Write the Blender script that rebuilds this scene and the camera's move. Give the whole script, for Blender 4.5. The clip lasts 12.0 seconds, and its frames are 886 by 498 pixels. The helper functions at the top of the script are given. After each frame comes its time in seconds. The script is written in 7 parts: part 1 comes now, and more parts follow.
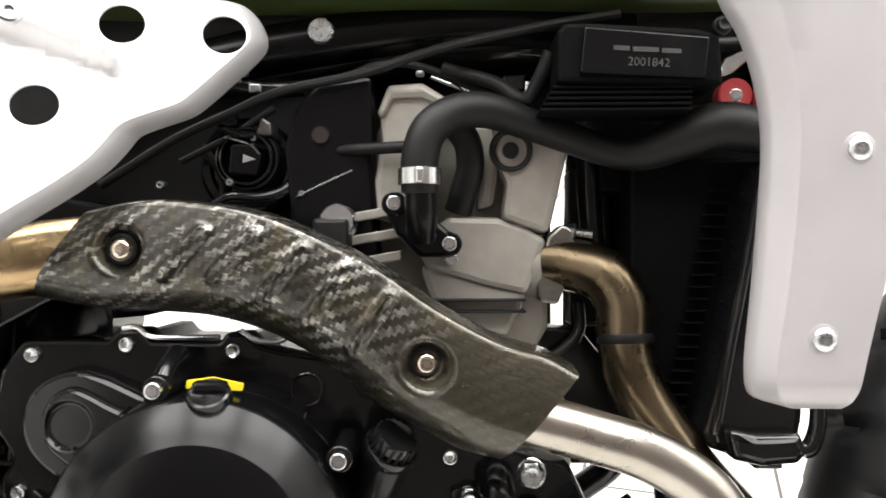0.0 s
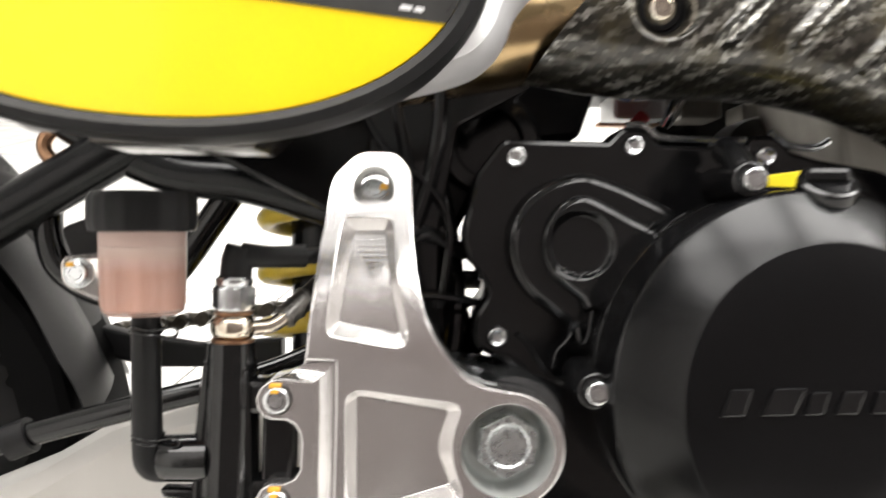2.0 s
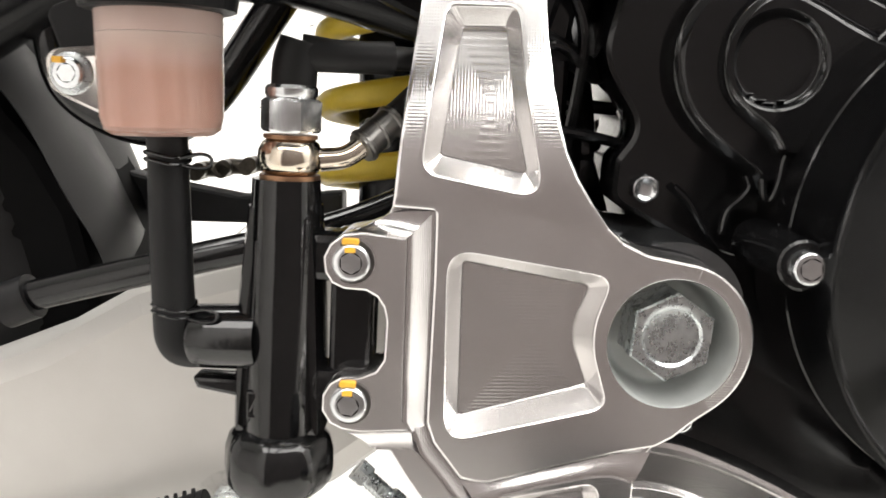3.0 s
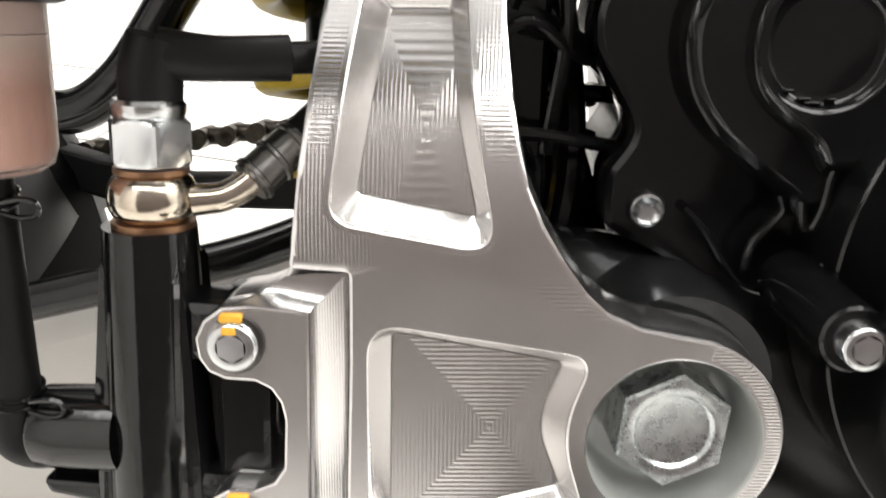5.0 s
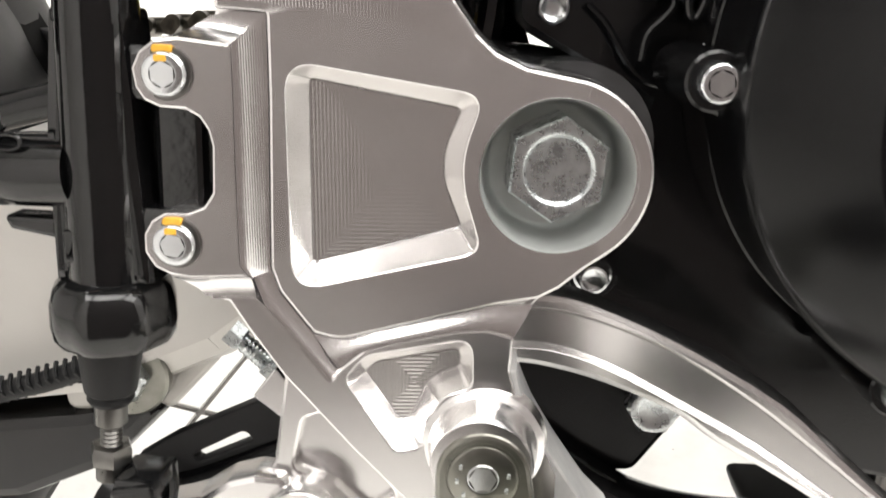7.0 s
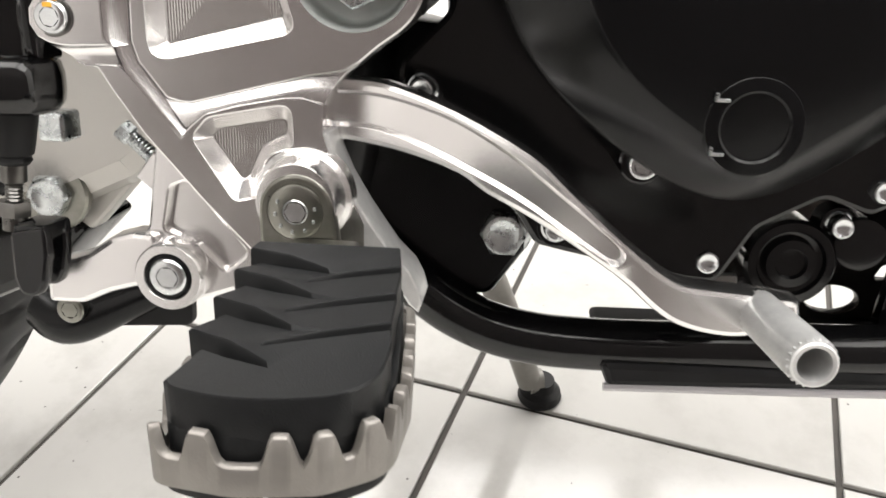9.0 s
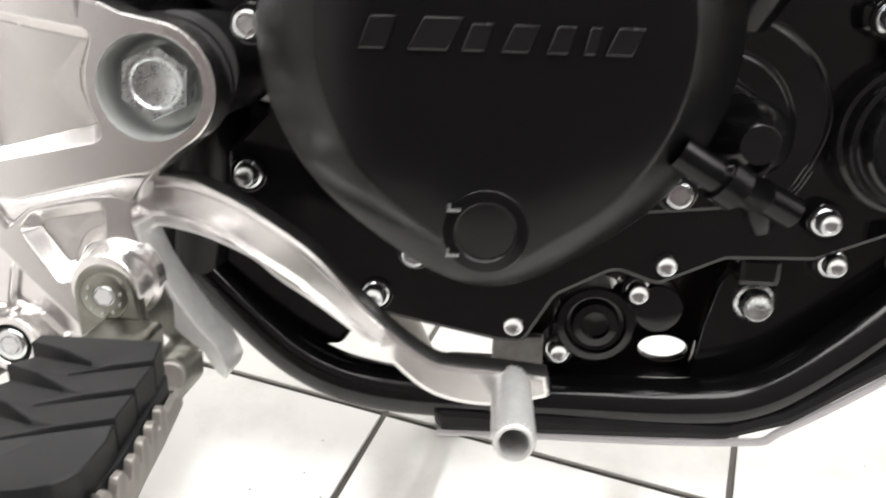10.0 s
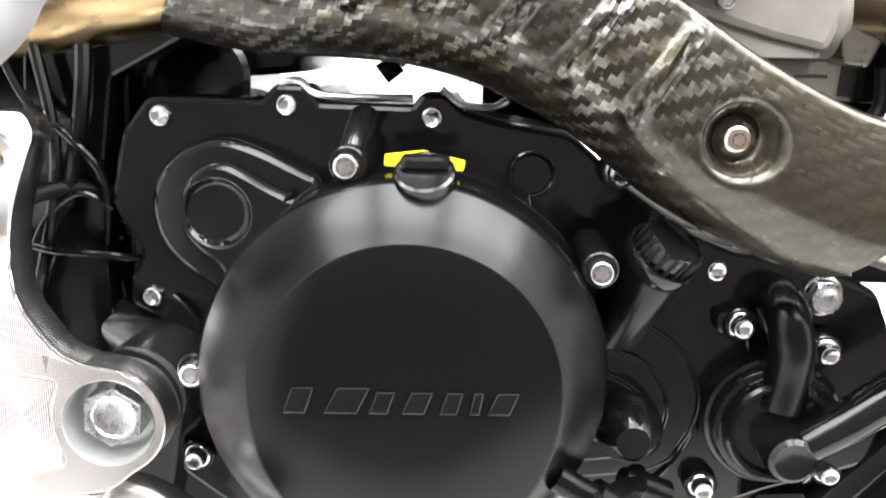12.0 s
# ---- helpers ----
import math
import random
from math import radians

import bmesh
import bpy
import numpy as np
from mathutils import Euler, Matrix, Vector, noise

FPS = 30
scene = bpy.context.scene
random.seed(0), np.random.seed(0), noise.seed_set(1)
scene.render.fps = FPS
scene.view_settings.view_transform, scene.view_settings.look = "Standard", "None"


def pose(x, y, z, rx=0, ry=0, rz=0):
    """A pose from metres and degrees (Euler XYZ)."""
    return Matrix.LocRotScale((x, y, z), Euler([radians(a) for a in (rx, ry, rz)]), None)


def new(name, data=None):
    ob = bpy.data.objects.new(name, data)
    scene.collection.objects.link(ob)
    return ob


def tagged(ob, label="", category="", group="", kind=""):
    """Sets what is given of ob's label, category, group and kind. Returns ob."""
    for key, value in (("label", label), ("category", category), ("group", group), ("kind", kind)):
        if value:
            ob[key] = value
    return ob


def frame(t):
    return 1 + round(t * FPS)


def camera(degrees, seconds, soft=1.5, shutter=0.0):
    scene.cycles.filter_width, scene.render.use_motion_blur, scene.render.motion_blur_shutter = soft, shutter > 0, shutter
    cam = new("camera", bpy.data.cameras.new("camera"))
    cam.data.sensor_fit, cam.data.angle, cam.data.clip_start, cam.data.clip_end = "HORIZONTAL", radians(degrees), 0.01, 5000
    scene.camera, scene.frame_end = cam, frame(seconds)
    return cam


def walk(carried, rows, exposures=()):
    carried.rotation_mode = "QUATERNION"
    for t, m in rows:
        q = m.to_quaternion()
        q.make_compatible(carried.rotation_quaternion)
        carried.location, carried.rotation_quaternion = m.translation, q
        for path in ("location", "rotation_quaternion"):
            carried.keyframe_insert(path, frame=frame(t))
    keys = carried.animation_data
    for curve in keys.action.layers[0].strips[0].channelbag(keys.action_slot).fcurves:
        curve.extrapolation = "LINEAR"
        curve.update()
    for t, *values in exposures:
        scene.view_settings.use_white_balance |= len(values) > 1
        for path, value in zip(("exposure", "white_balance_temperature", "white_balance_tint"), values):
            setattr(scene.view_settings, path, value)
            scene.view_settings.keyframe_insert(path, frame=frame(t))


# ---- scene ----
# Camera: rows are seconds, place, yaw, pitch, roll in the motorcycle's own frame (x ahead, y away from the camera, z up),
# which leans on its side stand; BIKE lays that frame into the level room.
cam = camera(56.6, 12.0, 1.6, 0.3)
METRES, EYE, TILT, LEAN, TURN = 1.0, 0.77, -16.0, 0.0, 0.0
BIKE = pose(0, 0, EYE, TILT, LEAN, TURN)
ROWS = [
    (0.0, 0.0075, 0.0027, 0.0002, 0.82, -0.06, 0.27),
    (0.5, -0.0300, -0.0110, 0.0036, 0.67, 0.09, 0.40),
    (1.0, -0.0835, -0.0222, -0.0127, 0.11, 0.04, 0.50),
    (1.2, -0.1173, -0.0088, -0.0201, -0.62, -0.30, 0.47),
    (1.5, -0.1931, 0.0421, -0.0546, -0.49, -0.67, 0.53),
    (1.8, -0.2598, 0.0906, -0.0861, -0.74, -0.66, 0.26),
    (2.0, -0.2996, 0.1202, -0.1015, -0.65, -1.28, 0.06),
    (2.2, -0.3200, 0.1533, -0.1203, 0.01, -2.35, -0.53),
    (2.5, -0.3365, 0.1870, -0.1393, 0.91, -5.04, -0.94),
    (3.0, -0.3283, 0.2236, -0.1248, 2.51, -10.06, -1.32),
    (3.2, -0.3247, 0.2416, -0.1175, 2.83, -11.53, -1.35),
    (4.8, -0.3145, 0.2974, -0.0996, 4.06, -15.01, -0.82),
    (5.0, -0.3094, 0.2947, -0.1047, 4.03, -15.34, -0.79),
    (5.5, -0.3013, 0.2849, -0.1174, 3.72, -15.89, -1.00),
    (6.0, -0.3023, 0.2740, -0.1287, 3.37, -16.46, -1.11),
    (6.5, -0.2936, 0.2696, -0.1372, 3.51, -16.83, -1.07),
    (7.0, -0.2829, 0.2571, -0.1534, 4.24, -16.38, -0.96),
    (7.5, -0.2701, 0.2434, -0.1712, 4.24, -16.81, -1.11),
    (7.7, -0.2604, 0.2405, -0.1735, 4.29, -16.92, -1.15),
    (9.3, -0.1998, 0.1798, -0.2057, 5.79, -17.12, -1.75),
    (9.5, -0.1870, 0.1756, -0.2002, 5.99, -17.34, -1.80),
    (10.0, -0.1290, 0.1683, -0.1567, 6.06, -17.40, -1.77),
    (10.5, -0.1083, 0.1714, -0.1190, 5.82, -17.30, -1.54),
    (11.0, -0.1017, 0.1661, -0.0928, 5.25, -17.10, -1.28),
    (11.5, -0.1039, 0.1538, -0.0567, 4.65, -16.17, -1.12),
    (12.0, -0.1038, 0.1456, -0.0344, 3.96, -13.61, -0.98),
]
EXPOSURES = [(0.0, -0.54, 6500, 10), (1.0, -0.44, 6500, 10), (1.5, -0.25, 6500, 10), (2.0, -0.5, 6500, 10), (2.5, -0.42, 6500, 10), (3.0, -0.6, 6500, 10), (5.0, -0.75, 6500, 10), (6.5, -0.72, 6500, 10), (7.5, -0.68, 6500, 10), (9.5, -0.97, 6500, 10), (10.0, -0.76, 6400, 10), (10.5, 0.0, 6200, 10), (11.0, 0.53, 6200, 10), (11.5, 0.4, 6200, 10), (12.0, 0.3, 6200, 10)]
walk(cam, [(t, BIKE @ pose(METRES * x, METRES * y, METRES * z, 90 + pitch, roll, yaw)) for t, x, y, z, yaw, pitch, roll in ROWS], EXPOSURES)

# ---- world and lamps ----
ROOM = (-4.0, 2.7, -1.15, 4.4, 2.9)  # x0, x1, y0, y1, ceiling
world = bpy.data.worlds.new("world")
scene.world = world
world.use_nodes = True
world.node_tree.nodes["Background"].inputs[0].default_value = (0.9, 0.95, 1.0, 1)
world.node_tree.nodes["Background"].inputs[1].default_value = 0.02
LAMP_POWER = 52.0
# The column at x 2.15 is added, to light the east wall
PANELS = [(x, y) for y in (-0.45, 0.85, 2.6) for x in (-1.30, -0.1, 1.10, 2.15)]
for lx, ly in PANELS:
    data = bpy.data.lights.new("ceiling_lamp", "AREA")
    data.shape, data.size, data.size_y, data.energy, data.color = "RECTANGLE", 0.96, 1.15, LAMP_POWER * (0.5 if ly < 0 else 1.0), (1.0, 0.98, 0.955)
    lamp = new("ceiling_lamp", data)
    lamp.matrix_world = pose(lx, ly, ROOM[4] - 0.075)


# ---- materials ----
class Graph:
    """A material's node tree with short calls."""

    def __init__(self, name):
        self.mat = bpy.data.materials.new(name)
        self.mat.use_nodes = True
        self.tree = self.mat.node_tree
        self.bsdf = self.tree.nodes["Principled BSDF"]

    def node(self, kind, links=(), operation="", data_type=""):
        n = self.tree.nodes.new(kind)
        if operation:
            n.operation = operation
        if data_type:
            n.data_type = data_type
        for socket, value in dict(links).items():
            self.put(n.inputs[socket], value)
        return n

    def put(self, socket, value):
        if isinstance(value, bpy.types.NodeSocket):
            self.tree.links.new(value, socket)
        elif isinstance(value, (tuple, list)) and len(value) == 3 and len(socket.default_value) == 4:
            socket.default_value = (*value, 1)
        else:
            socket.default_value = value

    def set(self, **values):
        for key, value in values.items():
            self.put(self.bsdf.inputs[key.replace("_", " ")], value)
        return self

    def coords(self, kind="Object"):
        return self.node("ShaderNodeTexCoord").outputs[kind]

    def noise(self, scale, detail=3.0, rough=0.55, vector=None):
        return self.node("ShaderNodeTexNoise", {"Vector": vector or self.coords(), "Scale": scale, "Detail": detail, "Roughness": rough}).outputs[0]

    def ramp(self, value, a, b, low, high):
        return self.node("ShaderNodeMapRange", {0: value, 1: a, 2: b, 3: low, 4: high}).outputs[0]

    def math(self, op, a, b=0.0):
        return self.node("ShaderNodeMath", {0: a, 1: b}, operation=op).outputs[0]

    def mix(self, factor, a, b):
        n = self.node("ShaderNodeMix", data_type="RGBA")
        self.put(n.inputs[0], factor), self.put(n.inputs[6], a), self.put(n.inputs[7], b)
        return n.outputs[2]

    def bump(self, height, strength, distance, normal=None):
        n = self.node("ShaderNodeBump", {"Height": height, "Strength": strength, "Distance": distance})
        if normal:
            self.put(n.inputs["Normal"], normal)
        return n.outputs[0]


def surface(name, dark, light, rough, metal=0.0, scale=60.0, grain=900.0, bump=0.15, depth=0.0003, spread=0.05, coat=0.0, **more):
    """A surface with a broad drift of colour and gloss, and a fine grain."""
    g = Graph(name)
    broad, fine = g.noise(scale, 4), g.noise(grain, 2)
    g.set(Base_Color=g.mix(g.ramp(broad, 0.3, 0.7, 0, 1), dark, light), Metallic=metal, Coat_Weight=coat, Coat_Roughness=0.05)
    g.set(Roughness=g.ramp(g.math("ADD", broad, g.math("MULTIPLY", fine, 0.5)), 0.4, 1.1, rough - spread, rough + spread))
    g.set(Normal=g.bump(fine, bump, depth), **more)
    return g.mat


black_satin = surface("black_satin", (0.0020, 0.0020, 0.0023), (0.0032, 0.0032, 0.0036), 0.23, grain=2600, bump=0.05, scale=9, spread=0.012, Specular_IOR_Level=0.25)
black_gloss = surface("black_gloss", (0.0040, 0.0040, 0.0044), (0.0060, 0.0060, 0.0063), 0.12, grain=1500, bump=0.08, scale=25, Specular_IOR_Level=0.45)
cast_gloss = surface("cast_gloss", (0.003, 0.003, 0.0033), (0.005, 0.005, 0.0052), 0.11, scale=25, grain=260, bump=0.10, depth=0.0005, Specular_IOR_Level=0.55)
black_plastic = surface("black_plastic", (0.007, 0.007, 0.0075), (0.012, 0.012, 0.0125), 0.45, grain=1800, bump=0.25, Specular_IOR_Level=0.22)
core_black = surface("core_black", (0.0022, 0.0022, 0.0023), (0.0036, 0.0036, 0.0037), 0.6, grain=1800, bump=0.2, Specular_IOR_Level=0.05)
rubber = surface("rubber", (0.0045, 0.0045, 0.0048), (0.0080, 0.0080, 0.0083), 0.50, grain=900, bump=0.2, scale=40, Specular_IOR_Level=0.28)
peg_rubber = surface("peg_rubber", (0.0055, 0.006, 0.0064), (0.0095, 0.010, 0.0105), 0.44, grain=2200, bump=0.3, Specular_IOR_Level=0.25)
zinc = surface("zinc", (0.62, 0.64, 0.655), (0.74, 0.76, 0.765), 0.22, metal=1.0, scale=160, grain=1800, bump=0.05, depth=0.0001)
zinc_worn = surface("zinc_worn", (0.46, 0.49, 0.50), (0.70, 0.73, 0.73), 0.28, metal=1.0, scale=240, grain=1500, bump=0.12, depth=0.0002)
strap_steel = surface("strap_steel", (0.13, 0.125, 0.12), (0.20, 0.195, 0.185), 0.36, metal=0.85, scale=120, grain=1400, bump=0.25)
bore_alu = surface("bore_alu", (0.50, 0.515, 0.50), (0.62, 0.635, 0.62), 0.38, metal=0.6, scale=60, grain=900, bump=0.15)
tip_alu = surface("tip_alu", (0.58, 0.58, 0.575), (0.68, 0.68, 0.67), 0.32, metal=0.6, scale=200, grain=1400)
mount_steel = surface("mount_steel", (0.055, 0.05, 0.046), (0.10, 0.093, 0.086), 0.22, metal=0.8, scale=40, grain=900, bump=0.1)
stand_grey = surface("stand_grey", (0.20, 0.19, 0.175), (0.27, 0.26, 0.24), 0.4, metal=0.5, scale=50, grain=1200, bump=0.1)
froth = surface("froth", (0.66, 0.48, 0.42), (0.72, 0.55, 0.49), 0.4, scale=90, bump=0.05)
dark_steel = surface("dark_steel", (0.12, 0.118, 0.11), (0.20, 0.195, 0.185), 0.3, metal=1.0, scale=90, grain=1200)
steel_plate = surface("steel_plate", (0.20, 0.20, 0.175), (0.31, 0.305, 0.275), 0.3, metal=1.0, scale=90, grain=1200)
cast_grey = surface("cast_grey", (0.29, 0.275, 0.245), (0.37, 0.35, 0.315), 0.5, metal=0.3, scale=45, grain=1600, bump=0.35)
peg_steel = surface("peg_steel", (0.20, 0.187, 0.172), (0.26, 0.245, 0.226), 0.45, metal=0.6, scale=70, grain=1400, bump=0.3)
swing_paint = surface("swing_paint", (0.50, 0.485, 0.455), (0.58, 0.565, 0.535), 0.38, metal=0.35, scale=14, grain=900, bump=0.12)
white_paint = surface("white_paint", (0.76, 0.76, 0.77), (0.82, 0.82, 0.82), 0.32, scale=12, grain=900, bump=0.03, coat=0.5)
silver_paint = surface("silver_paint", (0.42, 0.405, 0.418), (0.48, 0.465, 0.478), 0.36, metal=0.25, scale=10, grain=2400, bump=0.05, coat=0.4)
panel_grey = surface("panel_grey", (0.31, 0.308, 0.312), (0.36, 0.356, 0.36), 0.36, scale=10, grain=1200, bump=0.06)
sleeve_steel = surface("sleeve_steel", (0.10, 0.105, 0.11), (0.16, 0.165, 0.17), 0.22, metal=0.9, scale=40, grain=1200, bump=0.08)
yellow_paint = surface("yellow_paint", (0.84, 0.57, 0.0), (0.90, 0.63, 0.0), 0.34, scale=9, grain=600, bump=0.02, coat=0.15)
stripe_black = surface("stripe_black", (0.022, 0.022, 0.021), (0.04, 0.04, 0.038), 0.3, scale=40, grain=700, bump=0.04, coat=0.4)
letter_white = surface("letter_white", (0.78, 0.78, 0.78), (0.84, 0.84, 0.84), 0.3, bump=0.03)
yellow_cap = surface("yellow_cap", (0.50, 0.36, 0.02), (0.62, 0.45, 0.04), 0.42, scale=80, bump=0.1)
label_yellow = surface("label_yellow", (0.85, 0.68, 0.02), (0.9, 0.74, 0.03), 0.35, scale=80, bump=0.03)
orange_mark = surface("orange_mark", (0.85, 0.42, 0.03), (0.95, 0.52, 0.06), 0.45, scale=300, bump=0.2)
copper = surface("copper", (0.30, 0.17, 0.10), (0.42, 0.25, 0.15), 0.4, metal=1.0, scale=200, bump=0.2)
banjo_nickel = surface("banjo_nickel", (0.60, 0.52, 0.42), (0.78, 0.72, 0.62), 0.14, metal=1.0, scale=150, bump=0.08)
red_rubber = surface("red_rubber", (0.50, 0.045, 0.055), (0.60, 0.07, 0.075), 0.5, scale=60, bump=0.1)
tank_green = surface("tank_green", (0.05, 0.07, 0.02), (0.07, 0.10, 0.03), 0.3, scale=20, bump=0.03, coat=0.5)
grey_print = surface("grey_print", (0.026, 0.026, 0.026), (0.042, 0.042, 0.042), 0.55, bump=0.1)
label_blue = surface("label_blue", (0.03, 0.08, 0.30), (0.05, 0.11, 0.38), 0.4, bump=0.05)
chain_steel = surface("chain_steel", (0.05, 0.045, 0.035), (0.14, 0.125, 0.10), 0.4, metal=0.8, scale=200, bump=0.3)
wall_paint = surface("wall_paint", (0.66, 0.65, 0.64), (0.74, 0.73, 0.72), 0.75, scale=1.5, grain=120, bump=0.1, depth=0.001)
wall_white = surface("wall_white", (0.58, 0.56, 0.55), (0.66, 0.645, 0.635), 0.7, scale=1.4, grain=120, bump=0.1, depth=0.001)
wall_dark = surface("wall_dark", (0.050, 0.0405, 0.0385), (0.072, 0.058, 0.0545), 0.7, scale=1.2, grain=120, bump=0.1, depth=0.001)
ceiling_paint = surface("ceiling_paint", (0.60, 0.60, 0.60), (0.68, 0.68, 0.68), 0.85, scale=1.5, grain=150, bump=0.1, depth=0.001)


def exhaust_metal(name, dark, light, rough, band):
    """Stainless tube with heat tint drifting along it and a fine haze."""
    g = Graph(name)
    broad, fine = g.noise(16, 5), g.noise(420, 3)
    tint = g.mix(g.ramp(broad, 0.35, 0.68, 0, 1), dark, light)
    g.set(Base_Color=g.mix(g.ramp(fine, 0.45, 0.8, 0, band), tint, (0.28, 0.22, 0.16)), Metallic=1.0)
    g.set(Roughness=g.ramp(broad, 0.3, 0.7, rough - 0.03, rough + 0.05), Normal=g.bump(fine, 0.02, 0.0001))
    return g.mat


gold_pipe = exhaust_metal("gold_pipe", (0.34, 0.23, 0.11), (0.50, 0.37, 0.21), 0.24, 0.08)
header_pipe = exhaust_metal("header_pipe", (0.085, 0.065, 0.040), (0.16, 0.125, 0.08), 0.27, 0.04)
front_pipe = exhaust_metal("front_pipe", (0.42, 0.39, 0.34), (0.54, 0.51, 0.46), 0.28, 0.04)


def machined(name, across, pitch, amount, rough=0.24, weave=0.0):
    """Milled aluminium: cutter lines across one axis, with a faint drift in gloss."""
    g = Graph(name)
    xyz = g.node("ShaderNodeSeparateXYZ", {0: g.coords()})
    drift = g.noise(20, 3, 0.5)
    line = g.math("SINE", g.math("MULTIPLY", g.math("ADD", xyz.outputs[across], g.math("MULTIPLY", g.noise(7, 1), pitch * 1.5)), 6.2832 / pitch))
    if weave:
        line = g.math("ADD", line, g.math("MULTIPLY", g.math("SINE", g.math("MULTIPLY", xyz.outputs[2], 6.2832 / 0.0010)), weave))
    fine = g.noise(1400, 2)
    g.set(Base_Color=g.mix(g.ramp(drift, 0.15, 0.85, 0, 1), (0.78, 0.765, 0.76), (0.86, 0.85, 0.845)), Metallic=1.0)
    g.set(Roughness=g.ramp(drift, 0.15, 0.85, rough - 0.04, rough + 0.06))
    g.set(Normal=g.bump(line, amount, pitch * 0.12, g.bump(fine, 0.05, 0.0002)))
    return g.mat


def milled_pocket(name, slope, amount=0.13):
    """Pocket floor: cutter passes in nested frames round its middle."""
    g = Graph(name)
    xyz = g.node("ShaderNodeSeparateXYZ", {0: g.coords()})
    ring = g.math("MAXIMUM", g.math("ABSOLUTE", xyz.outputs[0]), g.math("MULTIPLY", g.math("ABSOLUTE", xyz.outputs[2]), slope))
    line = g.math("SINE", g.math("MULTIPLY", ring, 6.2832 / 0.00095))
    g.set(Base_Color=(0.78, 0.765, 0.755), Metallic=1.0, Roughness=0.27, Normal=g.bump(line, amount, 0.0001))
    return g.mat


alu = machined("alu", 0, 0.0021, 0.0)
alu_lines = machined("alu_lines", 0, 0.0008, 0.24, 0.21, 0.6)
alu_rows = machined("alu_rows", 2, 0.0008, 0.16, 0.20)
alu_rail = machined("alu_rail", 0, 0.0005, 0.12, 0.20)
alu_pocket = milled_pocket("alu_pocket", 0.85, 0.2)
alu_pocket_tall = milled_pocket("alu_pocket_tall", 0.42, 0.26)


def carbon():
    """Clear-coated 2 x 2 twill: each tow rises over two and dives under two; its pale glints are painted into the
    colour.
    """
    g = Graph("carbon")
    swirl = g.node("ShaderNodeVectorMath", {0: g.node("ShaderNodeTexNoise", {"Vector": g.coords("UV"), "Scale": 45.0}).outputs[1], 1: (0.0048, 0.0048, 0.0)}, operation="MULTIPLY")
    spot = g.node("ShaderNodeVectorMath", {0: g.coords("UV"), 1: swirl.outputs[0]}, operation="ADD")
    uv = g.node("ShaderNodeSeparateXYZ", {0: spot.outputs[0]})
    tow = 0.0031
    u, v = g.math("DIVIDE", uv.outputs[0], tow), g.math("DIVIDE", uv.outputs[1], tow)
    fu, fv = g.math("FLOOR", u), g.math("FLOOR", v)
    over = g.math("LESS_THAN", g.math("FLOORED_MODULO", g.math("ADD", fu, fv), 4.0), 2.0)
    du, dv = g.math("SUBTRACT", g.math("FRACT", u), 0.5), g.math("SUBTRACT", g.math("FRACT", v), 0.5)
    hu, hv = g.math("MULTIPLY", du, du), g.math("MULTIPLY", dv, dv)
    height = g.node("ShaderNodeMix", {0: over, 2: hu, 3: hv}).outputs[0]
    stretch = g.node("ShaderNodeMapping", {"Vector": g.coords("UV"), "Scale": (1.0, 2.0, 1.0), "Rotation": (0, 0, 0.7)}).outputs[0]
    luck = g.noise(150, 2, 0.5, stretch)
    cell = g.node("ShaderNodeCombineXYZ", {0: g.math("FLOOR", g.math("MULTIPLY", g.math("ADD", u, g.math("MULTIPLY", fv, 0.5)), g.node("ShaderNodeMix", {0: over, 2: 0.5, 3: 1.0}).outputs[0])), 1: fv, 2: over}).outputs[0]
    chance = g.node("ShaderNodeTexWhiteNoise", {"Vector": cell}).outputs[0]
    luck = g.math("ADD", g.math("MULTIPLY", luck, 0.86), g.math("MULTIPLY", chance, 0.14))
    tone = g.mix(over, (0.020, 0.0180, 0.0135), (0.042, 0.038, 0.029))
    resin = g.noise(38, 4)
    # Painted glints: pale dashes on the raised tows, in patches, fading towards the front
    glint_patch = g.math("MULTIPLY", g.ramp(g.noise(30, 3, 0.6, g.coords("UV")), 0.45, 0.60, 0.0, 1.0), g.ramp(uv.outputs[0], 0.19, 0.26, 1.0, 0.10))
    glint_dash = g.math("MULTIPLY", g.math("MULTIPLY", over, glint_patch), g.ramp(luck, 0.40, 0.56, 0.0, 1.0))
    # broad pale sheen, then the glint dashes, mixed into the base colour
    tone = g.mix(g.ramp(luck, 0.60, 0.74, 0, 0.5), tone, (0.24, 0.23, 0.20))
    tone = g.mix(g.math("MULTIPLY", glint_dash, 0.75), tone, (0.48, 0.47, 0.43))
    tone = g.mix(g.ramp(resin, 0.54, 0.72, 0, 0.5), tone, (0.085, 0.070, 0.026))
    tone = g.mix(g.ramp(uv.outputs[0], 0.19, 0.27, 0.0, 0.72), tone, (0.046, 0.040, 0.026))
    tilt = g.bump(g.math("ADD", g.math("MULTIPLY", height, -1.0), g.math("MULTIPLY", luck, 0.8)), 0.26, 0.0012)
    g.set(Base_Color=tone, Metallic=0.75, Roughness=g.ramp(luck, 0.3, 0.7, 0.5, 0.26), Normal=tilt, Coat_Weight=0.85, Coat_Roughness=0.09)
    g.set(Coat_Normal=g.bump(g.math("ADD", g.noise(160, 2), g.math("MULTIPLY", height, 0.5)), 0.22, 0.0007))
    return g.mat


